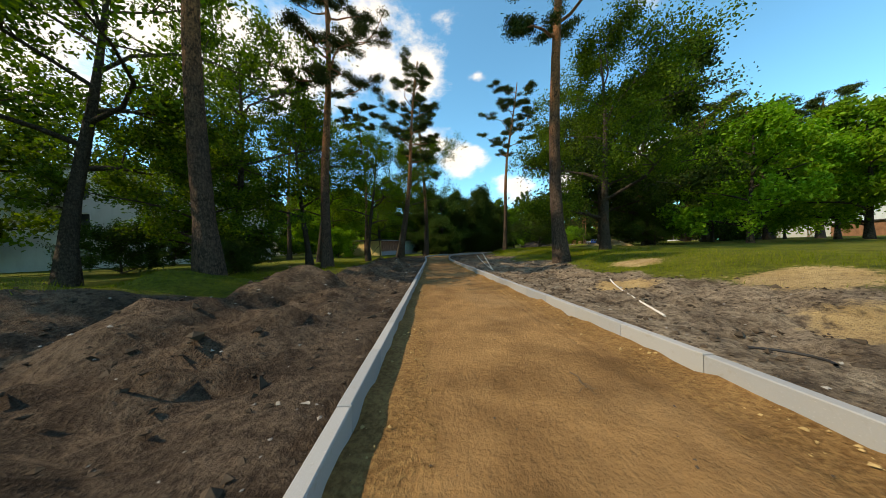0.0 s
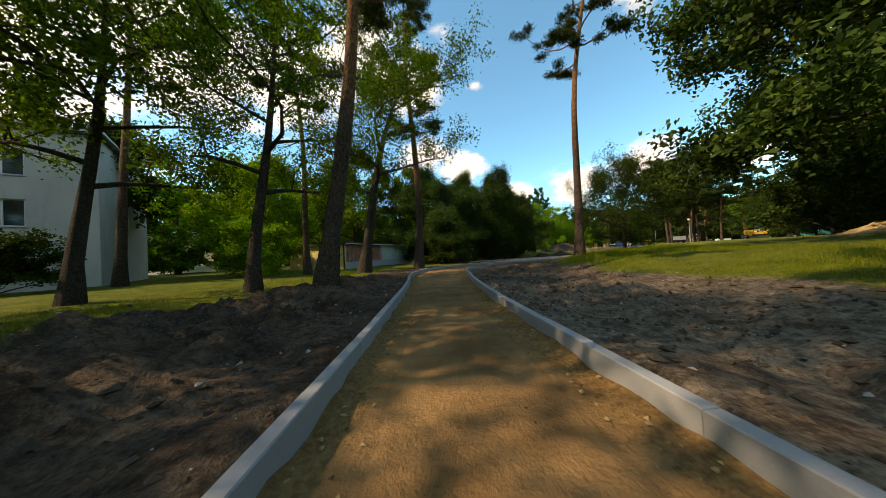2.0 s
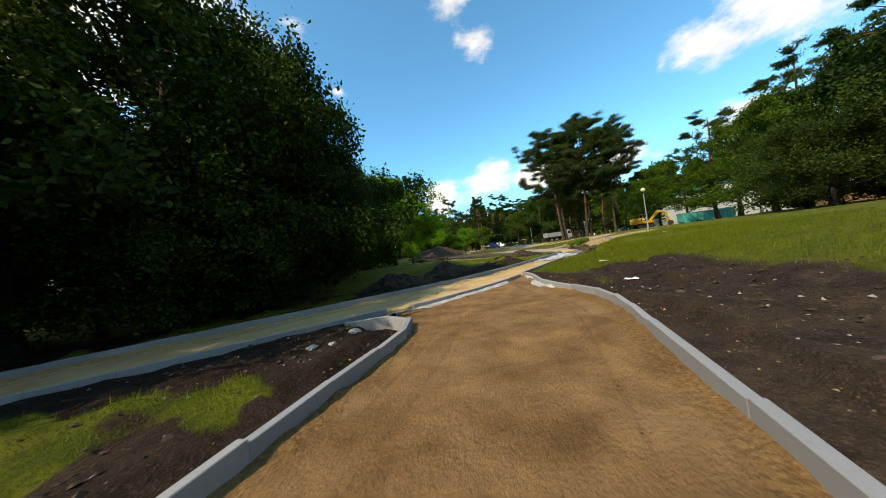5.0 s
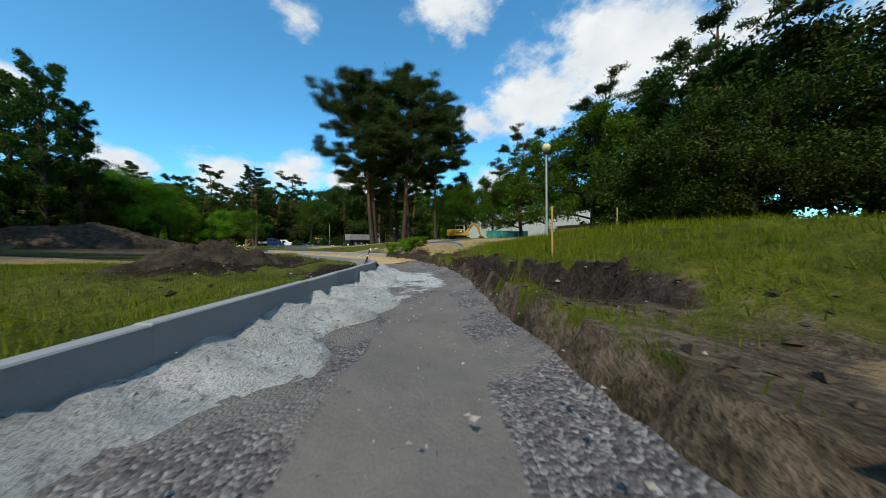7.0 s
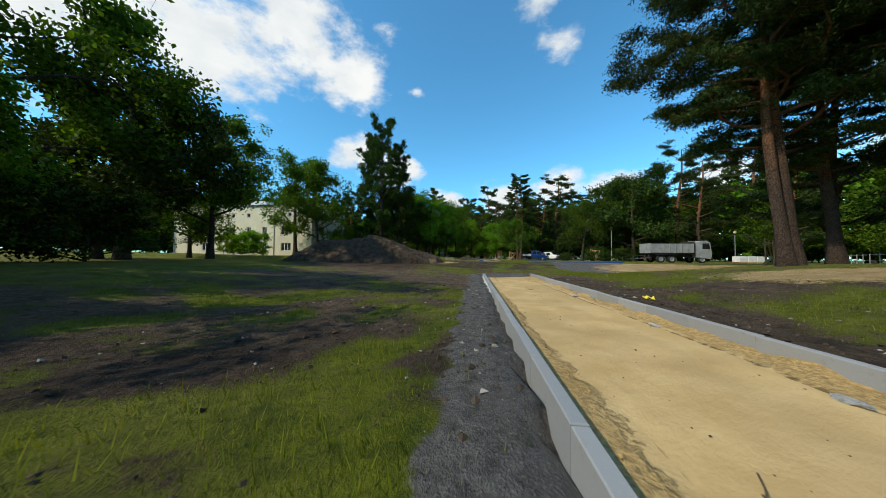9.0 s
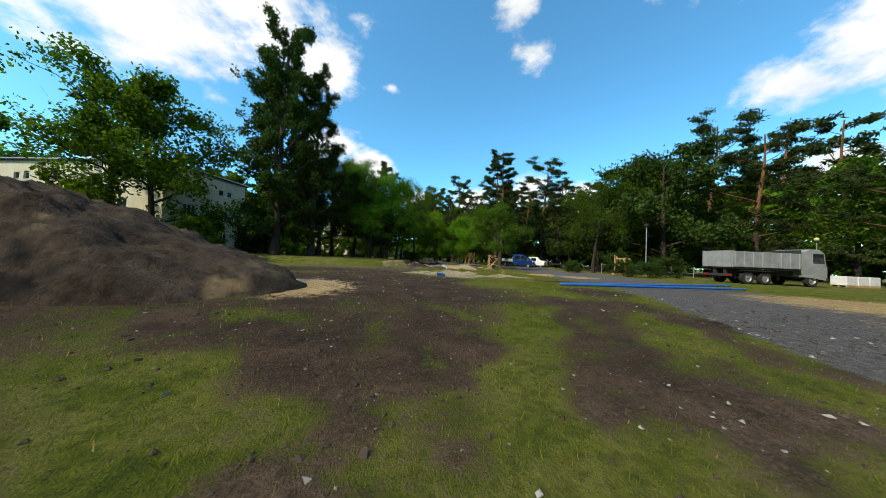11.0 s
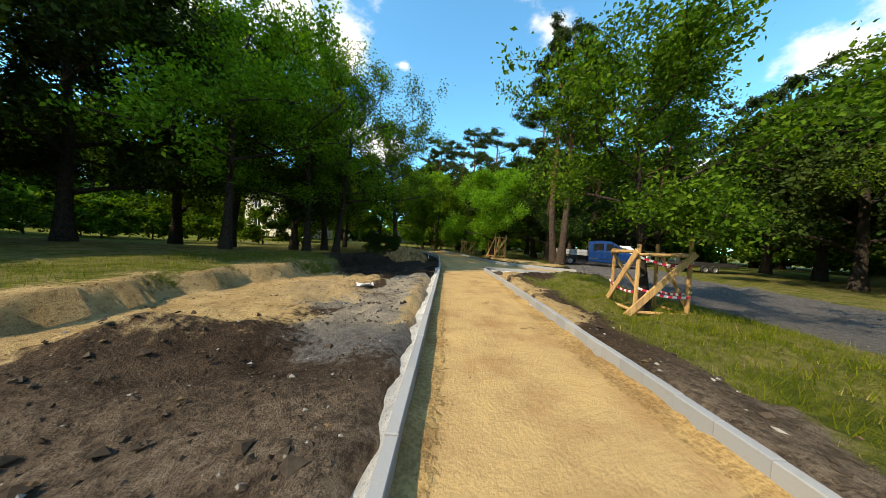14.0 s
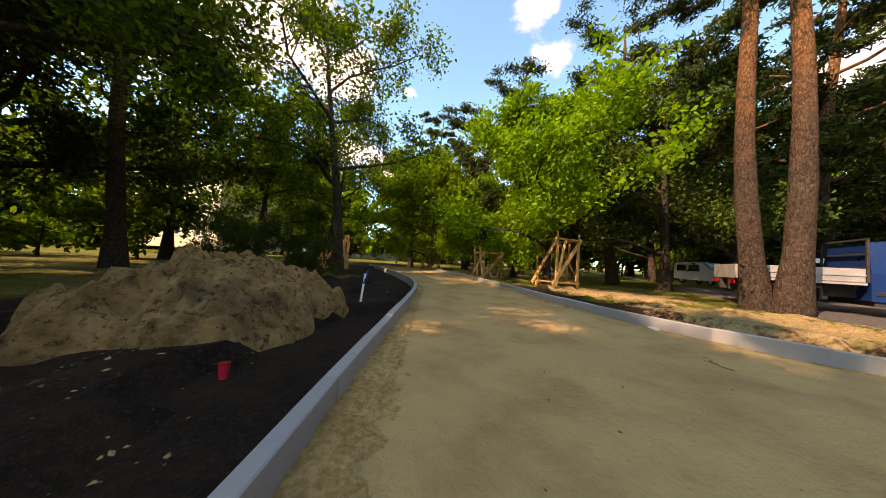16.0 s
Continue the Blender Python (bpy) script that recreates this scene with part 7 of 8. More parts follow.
BLUE_PIPE = plain("blue_pipe", (0.015, 0.12, 0.42), 0.4)
WHITE_PIPE = plain("white_pipe", (0.62, 0.60, 0.55), 0.6)
pipe("water_pipe", [(33.9, 85.1, 0.02), (35.2, 85.7, 0.12), (36.6, 86.0, 0.2), (38.0, 85.8, 0.2), (38.8, 84.9, 0.12), (38.2, 83.6, 0.04), (36.5, 82.6, 0.0)], 0.032, BLUE_PIPE, "blue plastic water pipe lying in a loose bend", "pipe")
pipe("water_pipe", [(55.0, 119.4, 0.10), (51.0, 119.2, 0.10), (48.0, 119.05, 0.06), (45.6, 119.05, 0.02), (43.6, 118.95, 0.0), (43.8, 118.55, 0.0), (45.4, 118.45, 0.02), (49.0, 118.2, 0.05), (54.0, 118.2, 0.05)], 0.055, BLUE_PIPE, "blue plastic water pipe doubled back over the grass", "pipe")
pipe("drain_pipe", [(5.35, 18.1, 0.12), (4.9, 16.9, 0.06), (4.5, 15.2, 0.0), (4.3, 14.3, 0.0)], 0.018, WHITE_PIPE, "thin pale pipe lying on bare soil", "pipe")
pipe("black_hose", [(4.45, 13.25, 0.0), (4.8, 13.15, 0.05), (4.85, 12.9, 0.03), (4.65, 12.7, 0.0)], 0.014, BLACK, "black hose on bare soil", "hose")
pipe("drain_pipe", [(1.75, 23.5, 0.62), (1.8, 23.3, 0.45), (2.15, 22.9, 0.18), (2.45, 22.65, 0.0)], 0.013, WHITE_PIPE, "thin pale bent pipe stuck in bare soil", "pipe")
pipe("drain_pipe", [(1.95, 23.2, 0.8), (2.1, 23.0, 0.55), (2.25, 22.85, 0.3), (2.4, 22.6, 0.0)], 0.014, WHITE_PIPE, "thin pale pipe bent on bare soil", "pipe")


def crumple(name, x, y, size, mat, label, cat, lift=0.0, seed=0, tall=0.35):
    """A crumpled sheet: a folded, lumpy cloth with thickness."""
    bm = bmesh.new()
    bmesh.ops.create_grid(bm, x_segments=14, y_segments=14, size=0.5)
    for v in bm.verts:
        a = noise.noise((v.co.x * 4 + seed, v.co.y * 4, seed * 1.7))
        b = noise.noise((v.co.x * 11, v.co.y * 11 + seed, 3.1))
        v.co.x += 0.12 * noise.noise((v.co.y * 6, seed, 0.5))
        v.co.z = max(0.012, (0.16 + 0.5 * a + 0.16 * b) * tall)
    bmesh.ops.scale(bm, vec=(size, size * 0.62, size), verts=bm.verts)
    bmesh.ops.solidify(bm, geom=bm.faces[:], thickness=0.006)
    ob = new(name, meshed(name, bm, mat))
    ob.matrix_basis = pose(x, y, gz(x, y) + lift, 0, 0, seed * 47)
    return tagged(ob, label, cat)


BLUE_SHEET = plain("blue_sheet", (0.004, 0.055, 0.19), 0.75, 0, 0.12, 3.0, 0.15)
WHITE_SHEET = plain("white_sheet", (0.72, 0.72, 0.70), 0.7)
YELLOW_SHEET = plain("yellow_sheet", (0.75, 0.62, 0.05), 0.5)


def offcut(m):
    """A split half of a wide drain pipe with one ragged end, lying on its back edge."""
    o = new("pipe_offcut")
    o.matrix_basis = m

    def shell(bm):
        n, k = 14, 9
        rows = []
        for r in (0.125, 0.118):
            for i in range(k + 1):
                row = []
                for j in range(n + 1):
                    a = radians(-100 + 200 * j / n)
                    cut = 0.05 * abs(math.sin(j * 1.9)) + 0.03 * math.sin(j * 0.8) if i == 0 else (0.07 * abs(math.sin(j * 0.9 + 1)) if i == k else 0.0)
                    ridge = 0.004 if i % 2 and r > 0.12 else 0.0
                    row.append(bm.verts.new((0.5 * i / k + (cut if i == 0 else -cut), (r + ridge) * math.sin(a), (r + ridge) * math.cos(a))))
                rows.append(row)
        for half in (rows[:k + 1], rows[k + 1:]):
            for p, q in zip(half, half[1:]):
                for j in range(n):
                    bm.faces.new((p[j], p[j + 1], q[j + 1], q[j]))
        out, inn = rows[:k + 1], rows[k + 1:]
        for e in (0, k):
            for j in range(n):
                bm.faces.new((out[e][j], out[e][j + 1], inn[e][j + 1], inn[e][j]))
        for e in (0, n):
            for i in range(k):
                bm.faces.new((out[i][e], out[i + 1][e], inn[i + 1][e], inn[i][e]))

    piece("shell", o, BLUE_SHEET, shell, "split blue plastic pipe wall")
    return tagged(o, "broken half of a blue plastic pipe lying on sand", "pipe")


offcut(pose(39.25, 122.75, gz(39.5, 122.7) + 0.07, 35, 8, -14))
crumple("plastic_sheet", 39.6, 133.5, 0.45, BLUE_SHEET, "crumpled blue plastic sheet on sand", "plastic sheet", 0.0, 2)
crumple("plastic_sheet", 46.9, 132.0, 0.6, BLUE_SHEET, "crumpled blue plastic strip on the grass", "plastic sheet", 0.0, 3, 0.2)
crumple("yellow_bag", 45.95, 133.1, 0.4, YELLOW_SHEET, "crumpled yellow plastic bag at the kerb's end", "bag", 0.1, 4)
crumple("yellow_bag", 36.7, 97.6, 0.35, YELLOW_SHEET, "crumpled yellow plastic bag beside the kerb", "bag", 0.0, 5)
crumple("rag", 19.0, 68.7, 0.3, WHITE_SHEET, "white rag lying on the grass", "rag", 0.0, 6)
crumple("rag", 15.9, 65.2, 0.32, WHITE_SHEET, "torn white sheet on dark soil", "rag", 0.0, 7, 0.2)
crumple("cement_bag", 42.3, 140.9, 0.5, WHITE_SHEET, "torn white cement bag on a patch of dark grit", "bag", 0.0, 8)
crumple("paper_scrap", 43.2, 143.0, 0.35, WHITE_SHEET, "scrap of white paper in the sandy soil", "scrap", 0.0, 9)


def concrete_lumps():
    """Loose broken lumps of concrete on the soil island."""
    for i, (x, y, s) in enumerate(((8.3, 65.6, 0.26), (7.5, 65.4, 0.22), (7.9, 64.9, 0.16), (37.6, 90.4, 0.35))):
        bm = bmesh.new()
        bmesh.ops.create_icosphere(bm, subdivisions=2, radius=0.5)
        for v in bm.verts:
            v.co *= 1 + 0.45 * noise.noise(v.co * 2.2 + Vector((i * 3.0, 0, 0)))
        bmesh.ops.scale(bm, vec=(s, s * 0.8, s * 0.45), verts=bm.verts)
        ob = new("concrete_lump", meshed("concrete_lump", bm, MORTAR))
        ob.matrix_basis = pose(x, y, gz(x, y) + s * 0.12, 0, 0, i * 50)
        tagged(ob, "broken lump of pale concrete on dark soil", "concrete lump", "concrete lumps")


concrete_lumps()


def cup(m):
    c = new("paper_cup")
    c.matrix_basis = m
    tagged(c, "red disposable cup standing on dark soil", "cup")
    piece("cup_body", c, RED_TAPE, lambda bm: rod(bm, (0, 0, 0), (0, 0, 0.12), 0.033, 16, 0.045), "red cup wall")
    piece("lid", c, RED_LAMP, lambda bm: rod(bm, (0, 0, 0.12), (0, 0, 0.13), 0.047, 16))


cup(pose(45.4, 150.3, gz(45.4, 150.3)))


def marker(m, h, mat, cap, label):
    k = new("marker_stake")
    k.matrix_basis = m
    tagged(k, label, "stake", "marker stakes")
    piece("shaft", k, mat, lambda bm: box(bm, (-0.02, -0.015, -0.2), (0.02, 0.015, h), 0.004))
    if cap:
        piece("sleeve", k, cap, lambda bm: rod(bm, (0, 0, h - 0.2), (0.04, 0.02, h + 0.08), 0.028, 9, 0.022), "pale plastic sleeve")


marker(pose(27.5, 80.95, gz(27.5, 80.95), 0, 30, 10), 0.85, DARK_STEEL, WHITE_SHEET, "leaning dark stake with a plastic sleeve on a soil heap")
marker(pose(46.2, 153.2, gz(46.2, 153.2), 0, 6, 0), 0.55, WHITE_PAINT, BLUE_SHEET, "white stake with blue sheet at the kerb")
marker(pose(44.75, 126.3, gz(44.75, 126.3), 0, 24, 0), 0.36, WOOD, RED_TAPE, "short wooden stake with a red top in sand")
marker(pose(28.2, 76.4, gz(28.2, 76.4), 0, 0, 0), 0.95, WOOD, None, "thin wooden stake standing in the grass")
marker(pose(34.4, 75.2, gz(34.4, 75.2), 0, 2, 0), 1.0, WOOD, None, "thin wooden stake standing in the grass")


def stack(m):
    k = new("slab_stack")
    k.matrix_basis = m
    tagged(k, "white wrapped stack of building slabs on pallets", "slab stack")
    for x in (0, 1.25, 2.5):
        piece("slab_pack", k, WHITE_SHEET, lambda bm: (box(bm, (x, 0, 0.14), (x + 1.15, 1.0, 0.95), 0.04),), "white wrapped slab pack")
        piece("pallet", k, WOOD, lambda bm: [box(bm, (x, y, 0.0), (x + 1.15, y + 0.1, 0.13)) for y in (0.0, 0.45, 0.9)])


stack(pose(76.5, 123.2, gz(78, 123.5), 0, 0, -8))


def rail_fence(pts, label):
    """Low steel fence of posts and rails along the yard."""
    f = new("yard_fence")
    tagged(f, label, "fence")
    p = resample(pts, 2.2)
    for x, y in p:
        piece("post", f, GALV, lambda bm: box(bm, (x - 0.03, y - 0.03, gz(x, y) - 0.1), (x + 0.03, y + 0.03, gz(x, y) + 1.15)))
    for (x, y), (u, v) in zip(p[:-1], p[1:]):
        for z in (0.5, 1.05):
            piece("rail", f, GALV, lambda bm: rod(bm, (x, y, gz(x, y) + z), (u, v, gz(u, v) + z), 0.02, 6))


rail_fence([(64.0, 101.0), (76.0, 112.0), (86.0, 119.0)], "grey steel rail fence at the yard's edge")
rail_fence([(61.5, 134.6), (66.0, 132.0), (72.0, 130.0)], "low grey steel fence behind shrubs")


def beam_stack(m):
    """Old dark timber beams on a block."""
    b = new("beam_stack")
    b.matrix_basis = m
    tagged(b, "two old dark timber beams lying on the lawn", "beams")
    for y, z in ((0.0, 0.02), (0.55, 0.16)):
        piece("beam", b, DARK_WOOD, lambda bm: box(bm, (0.0, y, z), (4.6, y + 0.22, z + 0.2), 0.015), "weathered dark timber beam")
    piece("block", b, WOOD, lambda bm: box(bm, (0.4, 0.28, 0.0), (0.62, 0.5, 0.24), 0.01), "pale wooden block")


DARK_WOOD = plain("old_timber", (0.045, 0.036, 0.03), 0.9, 0, 0.3, 4.0)
beam_stack(pose(18.8, 87.0, gz(18.0, 88.0), 0, 0, 123))

# ---- mortar along the kerbs ----
def haunch(pts, side, wide, high, seed, top=0.0):
    """A rough wedge of lean concrete against a kerb; side as for the kerb."""
    p = resample(pts, 0.07)
    n = len(p)
    d = np.gradient(p, axis=0)
    d /= np.hypot(*d.T)[:, None]
    out = np.stack([-d[:, 1], d[:, 0]], 1) * side
    run = np.arange(n) * 0.07
    w_ = wide * (0.85 + 0.42 * lattice_noise(run * 0.9 + seed * 7, run * 0 + seed) + 0.25 * lattice_noise(run * 3.1, run * 0 + seed * 3.0)).clip(0.25, 1.6)
    tall = high * (0.9 + 0.45 * lattice_noise(run * 1.1 + seed * 5, run * 0 + 9.5) + 0.2 * lattice_noise(run * 4.0, run * 0 + seed)).clip(0.35, 1.5)
    rows = []
    lev = level(p[:, 1]) + top
    share = np.linspace(0, 1, 11)
    for f in share:
        q = p + out * (w_ * f)[:, None]
        z = lev + tall * (1 - f) ** 1.25 + high * 0.16 * noise2(q[:, 0], q[:, 1], 9.0, seed) + high * 0.12 * noise2(q[:, 0], q[:, 1], 26.0, seed + 2)
        rows.append(np.stack([q[:, 0], q[:, 1], z if f < 0.99 else lev - 0.15], 1))
    v = np.stack(rows, 1).reshape(-1, 3)
    tagged(new("mortar_haunch", mesh_from("mortar_haunch", v, grid_faces(11, n), MORTAR)), "rough pale mortar haunch spilled along the kerb", "mortar", kind="structure")


haunch([(20.9, 76.1), (26.3, 79.45), (27.55, 80.3), (28.05, 81.1)], -1, 0.85, 0.24, 1.0, -0.17)
haunch([(28.05, 81.1), (28.3, 82.2), (28.6, 83.2), (28.85, 83.9)], -1, 0.5, 0.10, 2.0)
haunch([(28.55, 83.3), (29.1, 85.2)], -1, 0.30, 0.06, 8.0, -0.01)
haunch([(33.0, 98.8), (34.7, 105.4)], 1, 0.42, 0.12, 3.0)
haunch([(9.4, 67.35), (11.5, 67.9), (14.2, 69.2)], -1, 0.28, 0.05, 4.0)
haunch([(42.45, 132.2), (45.9, 147.2)], 1, 0.20, 0.10, 5.0)
haunch([(48.35, 146.62), (49.45, 146.38), (51.15, 145.48), (54.45, 144.28)], -1, 0.30, 0.10, 6.0, -0.05)
haunch(P1R[(P1R[:, 1] > 66.2) & (P1R[:, 1] < 69.6)], 1, 0.22, 0.08, 7.0)
for k, (x, y) in enumerate(((31.95, 86.0), (32.5, 88.2), (33.1, 90.4), (33.8, 93.0), (34.4, 95.2), (35.2, 98.4), (36.1, 101.6), (6.0, 69.3), (9.0, 70.25), (12.0, 71.1), (47.3, 142.0), (46.6, 138.6), (52.3, 149.0), (51.2, 151.6))):
    bm = bmesh.new()
    bmesh.ops.create_icosphere(bm, subdivisions=2, radius=0.5)
    for v in bm.verts:
        v.co *= 1 + 0.5 * noise.noise(v.co * 2.4 + Vector((k * 2.0, 1, 0)))
    bmesh.ops.scale(bm, vec=(0.24, 0.11, 0.05), verts=bm.verts)
    ob = new("mortar_lump", meshed("mortar_lump", bm, MORTAR))
    ob.matrix_basis = pose(x, y, float(level(y)) + 0.015, 0, 0, 75 if x > 30 else 30)
    tagged(ob, "flat lump of spilled mortar on the sand by the kerb", "mortar lump", "mortar lumps")

# ---- grass blades, clods and stones ----
rng = np.random.default_rng(4)
near_line = resample(LINE, 0.25)


def scatter(count, reach):
    """Random places beside the walked line, thinning outwards."""
    c = near_line[rng.integers(0, len(near_line), count)]
    r = reach * np.sqrt(rng.random(count)) * np.sign(rng.normal(0, 1, count))
    a = rng.uniform(0, 2 * np.pi, count)
    return c[:, 0] + r * np.cos(a), c[:, 1] + r * np.sin(a)


def blades(count, reach, high, mat, name, label, want):
    x, y = scatter(count, reach)
    soil, sand, grit, dry, d = masks(x, y)
    bare = np.maximum(np.maximum(soil, sand), grit)
    ok = want(bare, dry, d) & (d > 0.25)
    x, y, d = x[ok], y[ok], d[ok]
    n = len(x)
    z = ground_z(x, y)
    tall = high * rng.uniform(0.45, 1.3, n) * (1 + 0.5 * noise2(x, y, 0.6, 1.0)) * np.where((right_of(x, y) > 0) & (y > 60) & (y < 90), 1.25, 0.85)
    tall = tall * (1 - 0.6 * np.clip(bare[ok], 0, 1))
    a = rng.uniform(0, 2 * np.pi, n)
    w_ = rng.uniform(0.003, 0.0065, n) * (0.7 + tall * 3)
    lean = tall * rng.uniform(0.1, 0.8, n)
    b = rng.uniform(0, 2 * np.pi, n)
    v = np.stack([np.stack([x - np.cos(a) * w_, y - np.sin(a) * w_, z - 0.02], 1), np.stack([x + np.cos(a) * w_, y + np.sin(a) * w_, z - 0.02], 1),
                  np.stack([x + np.cos(b) * lean, y + np.sin(b) * lean, z + tall], 1)], 1).reshape(-1, 3)
    tagged(new(name, mesh_from(name, v, np.arange(3 * n).reshape(-1, 3), mat, True)), label, "grass", kind="stuff")


blades(1250000, 11.0, 0.12, BLADE, "grass", "green lawn grass beside the paths", lambda bare, dry, d: rng.random(len(bare)) > bare * 1.35 + 0.25 * dry)
blades(60000, 12.0, 0.10, STRAW, "dry_grass", "dry straw-coloured grass on the worn lawn", lambda bare, dry, d: (rng.random(len(bare)) < 0.75 * dry + 0.12) & (bare < 0.8))


def straw_heap(x, y, rx, ry, turn, high, count, seed):
    """A heap of pulled-up dry grass, its stalks lying one over another."""
    r = np.random.default_rng(seed)
    q, a = np.sqrt(r.random(count)), r.uniform(0, 2 * np.pi, count)
    u, v = q * rx * np.cos(a), q * ry * np.sin(a)
    c, s = math.cos(radians(turn)), math.sin(radians(turn))
    z = high * (1 - q ** 1.6) * (0.75 + 0.5 * r.random(count))
    b = a + r.normal(0, 0.9, count)
    ln = r.uniform(0.12, 0.34, count)
    base = np.stack([u, v, z], 1)
    way = np.stack([np.cos(b), np.sin(b), r.normal(-0.25, 0.3, count)], 1) * ln[:, None]
    side = np.stack([-np.sin(b), np.cos(b), r.normal(0, 0.3, count)], 1) * r.uniform(0.0018, 0.004, count)[:, None]
    p = np.stack([base - side, base + side, base + way], 1).reshape(-1, 3)
    p[:, 2] = np.maximum(p[:, 2], 0.01)
    ob = new("straw_heap", mesh_from("straw_heap", p, np.arange(3 * count).reshape(-1, 3), STRAW, True))
    ob.matrix_basis = pose(x, y, gz(x, y), 0, 0, turn)
    tagged(ob, "heap of pulled-up dry straw-coloured grass beside the kerb", "straw heap", "straw heaps")


straw_heap(29.55, 87.9, 0.5, 0.3, 20, 0.15, 5200, 3)
straw_heap(28.7, 87.3, 0.6, 0.35, 10, 0.08, 3600, 4)
straw_heap(25.9, 84.0, 0.5, 0.4, 60, 0.12, 1500, 5)


def pebbles(count, reach, lo, hi, mat, name, label, want, flat=0.6):
    x, y = scatter(count, reach)
    soil, sand, grit, dry, d = masks(x, y)
    ok = want(soil, sand, grit, d, y)
    x, y, d = x[ok], y[ok], d[ok]
    n = len(x)
    z = np.where(d < 0.0, level(y) + 0.035 * np.clip(1 + d / 1.3, 0, 1) ** 7, ground_z(x, y))
    s = lo + (hi - lo) * rng.random(n) ** 3
    base = np.array([(1, 0, 0), (0, 1, 0), (-1, 0, 0), (0, -1, 0), (0, 0, 1), (0, 0, -1)], float)
    f = np.array([(0, 1, 4), (1, 2, 4), (2, 3, 4), (3, 0, 4), (1, 0, 5), (2, 1, 5), (3, 2, 5), (0, 3, 5)])
    turn = rng.uniform(0, 2 * np.pi, n)
    v = base[None] * (s[:, None] * rng.uniform(0.55, 1.2, (n, 6)))[:, :, None]
    v = v + rng.normal(0, 0.22, v.shape) * s[:, None, None]
    v[:, :, 2] *= flat
    vx = v[:, :, 0] * np.cos(turn)[:, None] - v[:, :, 1] * np.sin(turn)[:, None]
    vy = v[:, :, 0] * np.sin(turn)[:, None] + v[:, :, 1] * np.cos(turn)[:, None]
    v = np.stack([vx + x[:, None], vy + y[:, None], v[:, :, 2] + z[:, None] + s[:, None] * 0.15], 2).reshape(-1, 3)
    faces = (f[None] + (np.arange(n) * 6)[:, None, None]).reshape(-1, 3)
    tagged(new(name, mesh_from(name, v, faces, mat, True)), label, "rubble", kind="stuff")


pebbles(120000, 8.0, 0.007, 0.048, CLOD, "soil_clods", "clods of dark soil on the dug ground", lambda so, sa, g, d, y: (d > 0.2) & (sa < 0.55) & (rng.random(len(so)) < so * 0.85))
pebbles(26000, 6.5, 0.03, 0.085, CLOD, "soil_lumps", "large crumbling lumps of dug soil", lambda so, sa, g, d, y: (d > 0.3) & (sa < 0.6) & ((y < 46) | ((y > 58) & (y < 90)) | (y > 127)) & (rng.random(len(so)) < so * 0.5 * (1 - g)))
pebbles(26000, 7.0, 0.008, 0.045, PEBBLE, "stones", "small pale stones strewn over soil", lambda so, sa, g, d, y: (d > 0.2) & (rng.random(len(so)) < so * 0.5 + g * 0.5))
pebbles(50000, 4.0, 0.006, 0.02, PEBBLE, "crushed_stone", "grey crushed stone of the unfinished bed", lambda so, sa, g, d, y: (d < -0.05) & (y > 74.5) & (y < 81.0))
pebbles(90000, 3.0, 0.005, 0.028, CRUMB, "sand_crumbs", "yellow sand crumbs pushed up along the kerbs", lambda so, sa, g, d, y: (d < -0.03) & (d > -0.45) & ((y < 74) | (y > 82)) & (rng.random(len(d)) < 0.9 + d * 2))
pebbles(9000, 3.0, 0.004, 0.016, CLOD, "dark_crumbs", "dark crumbs of soil and litter on the sand bed", lambda so, sa, g, d, y: (d < -0.03) & ((y < 74) | (y > 82)))

LOAM = plain("loam_crumb", (0.17, 0.115, 0.065), 0.95, 0, 0.35, 2.0, 0.1)
pebbles(70000, 8.0, 0.006, 0.04, LOAM, "loam_crumbs", "brown loamy crumbs over the dug sandy ground", lambda so, sa, g, d, y: (d > 0.2) & (y > 120) & (rng.random(len(so)) < np.maximum(sa, so * 0.5) * 0.8))
LITTER = plain("leaf_litter", (0.42, 0.36, 0.12), 0.8, 0, 0.3, 5.0)
pebbles(9000, 7.0, 0.012, 0.03, LITTER, "leaf_litter", "yellow fallen leaves strewn over dark soil", lambda so, sa, g, d, y: (d > 0.1) & (y > 137) & (so > 0.3) & (rng.random(len(so)) < 0.8), 0.12)

# twigs and roots
TWIG = plain("twig", (0.09, 0.06, 0.035), 0.9)
tw = random.Random(8)


def twig(x, y, ln, turn, on_path):
    cu = bpy.data.curves.new("twig", "CURVE")
    cu.dimensions, cu.bevel_depth, cu.bevel_resolution = "3D", 0.005 if on_path else 0.011, 1
    for k in range(3):
        sp = cu.splines.new("POLY")
        sp.points.add(4)
        a = turn + (0.0, 0.35, -0.8)[k]
        for i, q in enumerate(sp.points):
            f = i / 4 * ln * (1.0, 0.45, 0.3)[k]
            s_ = (0.0, 0.35, 0.6)[k] * ln
            px_, py_ = math.cos(turn) * s_ + math.cos(a) * f, math.sin(turn) * s_ + math.sin(a) * f
            q.co = (px_ + tw.uniform(-0.03, 0.03), py_ + tw.uniform(-0.03, 0.03), 0.012 + abs(tw.gauss(0, 0.012)), 1)
            q.radius = 1 - 0.7 * i / 4
    cu.materials.append(TWIG)
    ob = new("twig", cu)
    ob.matrix_basis = pose(x, y, float(level(y)) + 0.004 if on_path else gz(x, y))
    tagged(ob, "dry brown twig lying on the %s" % ("sand bed" if on_path else "soil"), "twig", "twigs")


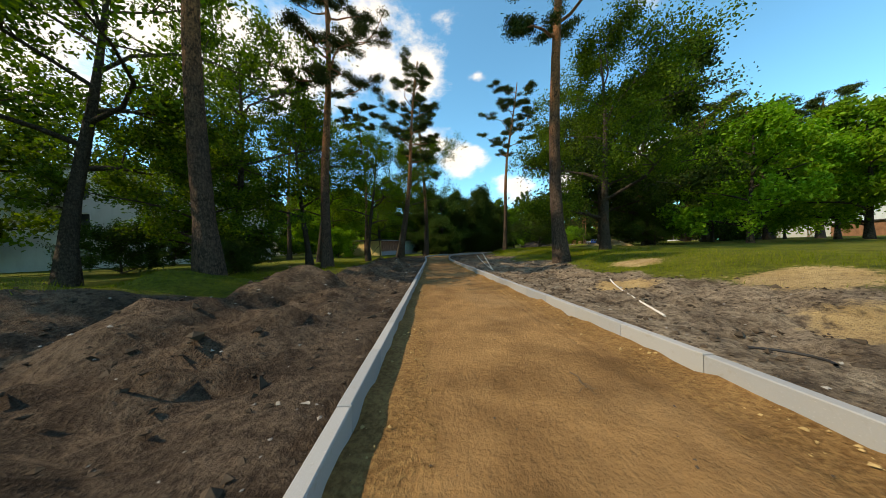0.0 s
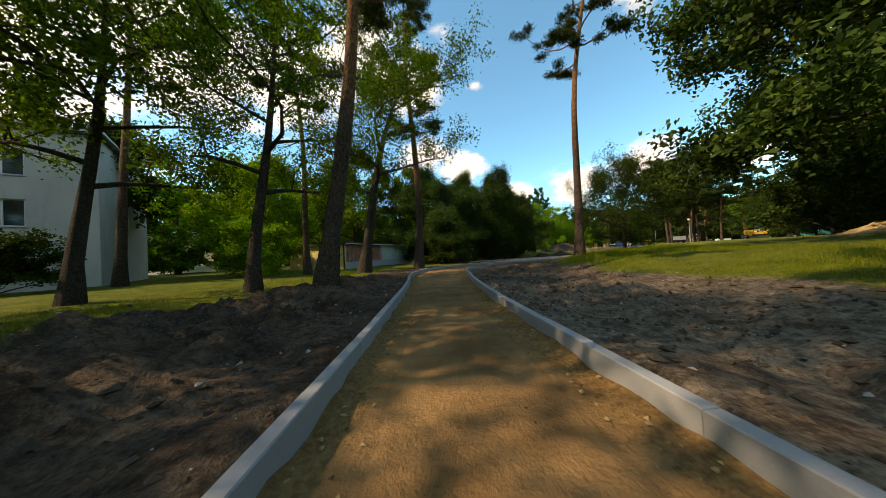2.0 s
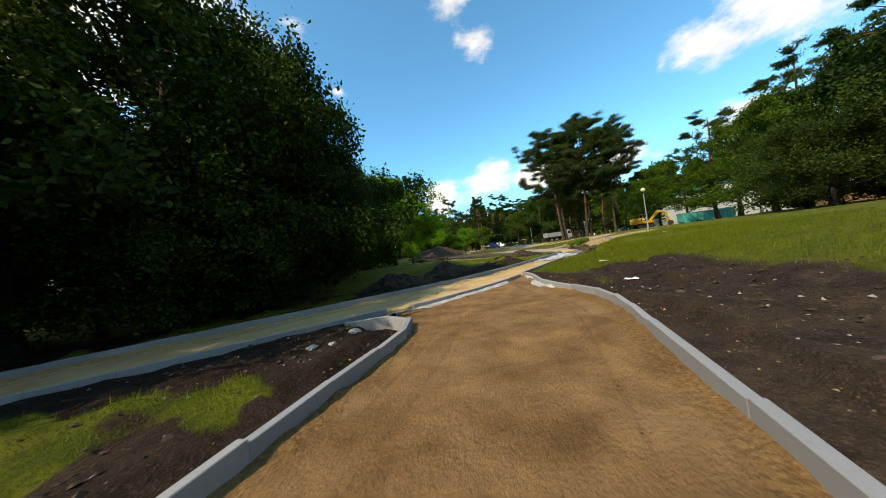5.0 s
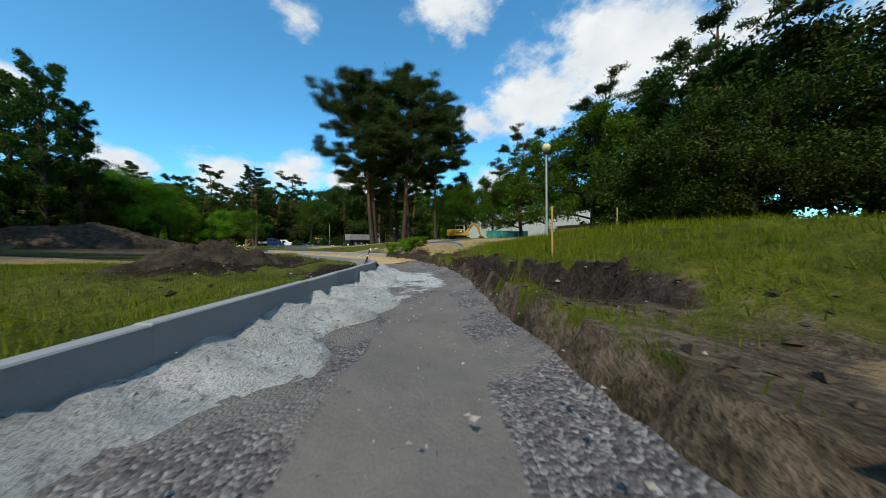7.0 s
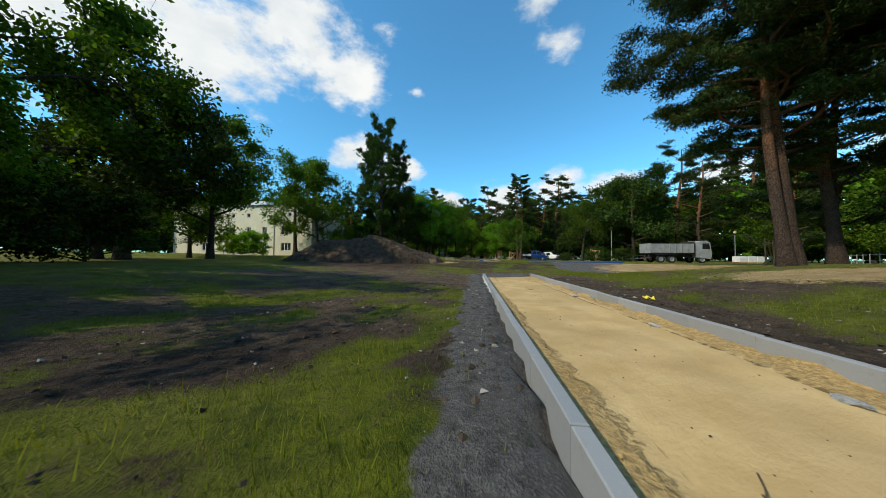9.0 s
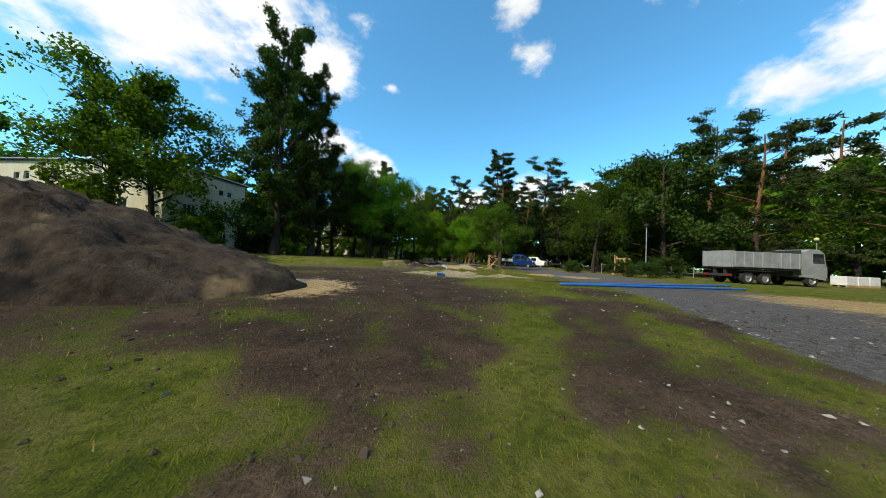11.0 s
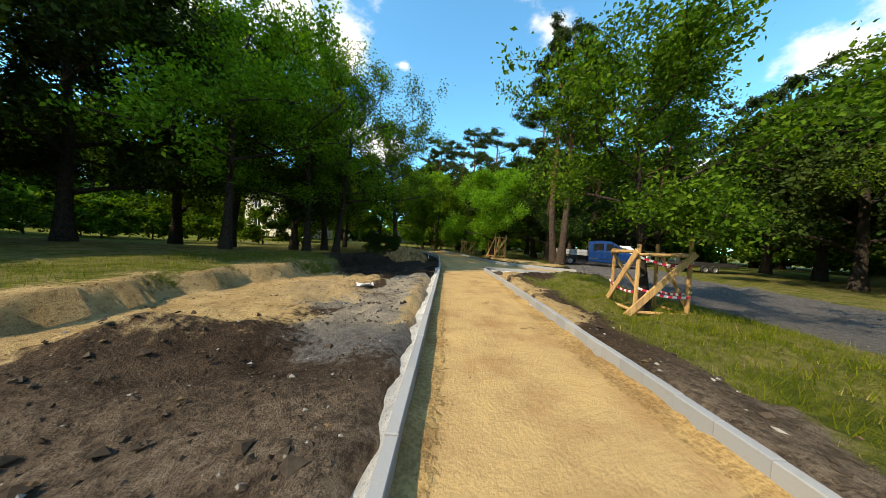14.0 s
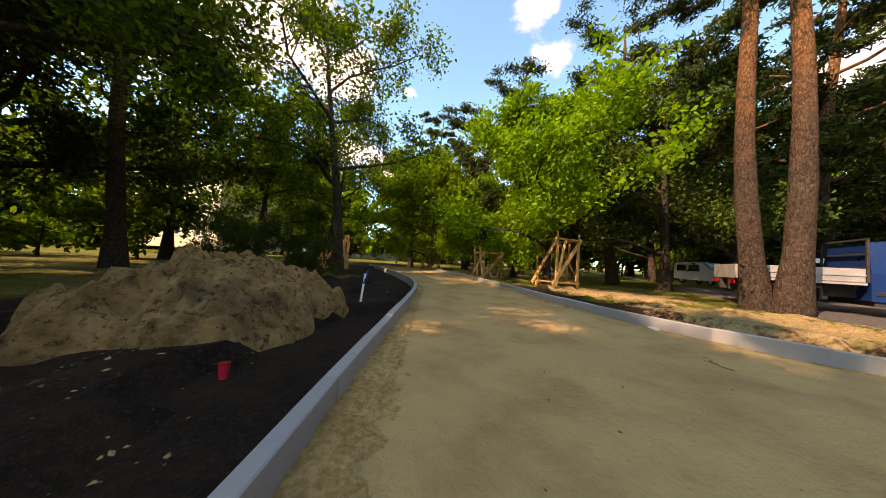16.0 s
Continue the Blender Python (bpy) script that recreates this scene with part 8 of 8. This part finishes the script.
for x, y, ln, on in ((0.8, 19.0, 0.5, True), (2.4, 12.6, 0.4, True), (-0.6, 27.5, 0.35, True), (11.4, 69.6, 0.4, True), (31.0, 89.6, 0.75, True), (32.2, 92.5, 0.4, True), (33.2, 91.2, 0.4, True), (34.8, 100.0, 0.4, True), (45.6, 139.0, 0.45, True), (45.3, 136.8, 0.4, True), (46.5, 142.6, 0.4, True),
                     (50.2, 149.9, 0.4, True), (-3.4, 22.5, 0.8, False), (-4.6, 16.5, 1.6, False), (-4.2, 30.0, 0.7, False), (5.2, 28.0, 0.7, False), (44.6, 144.6, 0.9, False), (43.3, 141.6, 1.1, False), (42.2, 139.6, 1.3, False), (44.9, 146.4, 0.8, False), (16.8, 66.0, 1.0, False), (17.4, 66.8, 1.2, False), (16.4, 67.6, 0.9, False), (13.5, 73.2, 1.0, False), (28.6, 84.2, 0.9, False), (30.4, 86.6, 1.0, False)):
    twig(x, y, ln, tw.uniform(0, 6.28), on)

# ---- kerb stones, one metre each, laid end to end ----
def kerb_mesh(length):
    bm = bmesh.new()
    bmesh.ops.create_cube(bm, size=1.0)
    bmesh.ops.scale(bm, vec=(length - 0.006, KT, 0.30), verts=bm.verts)
    top = [e for e in bm.edges if all(v.co.z > 0 for v in e.verts)]
    bmesh.ops.bevel(bm, geom=top, offset=0.008, segments=1, affect="EDGES")
    me = bpy.data.meshes.new("kerb_stone")
    bm.to_mesh(me)
    bm.free()
    me.materials.append(CONCRETE)
    return me


STONE = {}


def lay_kerb(pts, side, name="kerb", top=KH, step=1.0):
    """Stones along an inner edge; side: 1 lays them to its left, -1 to its right."""
    row = new(name)
    tagged(row, "grey concrete edging kerb of the new path, part buried in soil", "kerb", kind="structure")
    p = resample(pts, step)
    for i, (a, b) in enumerate(zip(p[:-1], p[1:])):
        ln = round(float(np.hypot(*(b - a))), 2)
        if ln not in STONE:
            STONE[ln] = kerb_mesh(ln)
        d = (b - a) / np.hypot(*(b - a))
        m = (a + b) / 2 + side * np.array((-d[1], d[0])) * KT / 2
        ob = new("kerb_stone", STONE[ln])
        ob.parent = row
        z = float(level(m[1])) + top - 0.15 + jig.uniform(-0.006, 0.006)
        ob.matrix_basis = pose(m[0], m[1], z, jig.uniform(-0.6, 0.6), jig.uniform(-0.4, 0.4), math.degrees(math.atan2(d[1], d[0])) + jig.uniform(-0.25, 0.25))
    return row


jig = random.Random(3)
lay_kerb(P1L, 1)
lay_kerb(P1R, -1)
lay_kerb(P2L[:-1], 1, step=0.8)
lay_kerb(P2R[P2R[:, 0] < 9.3], -1)
lay_kerb(P2R[(P2R[:, 0] > 9.2) & (P2R[:, 0] < 15.75)], -1, top=0.13)
lay_kerb(P2R[P2R[:, 0] > 15.6], -1)
lay_kerb(P3L, 1)
lay_kerb(P3R, -1)
lay_kerb(P4L, 1)
lay_kerb(P4R, -1, step=0.4)
lay_kerb(P5R, -1)
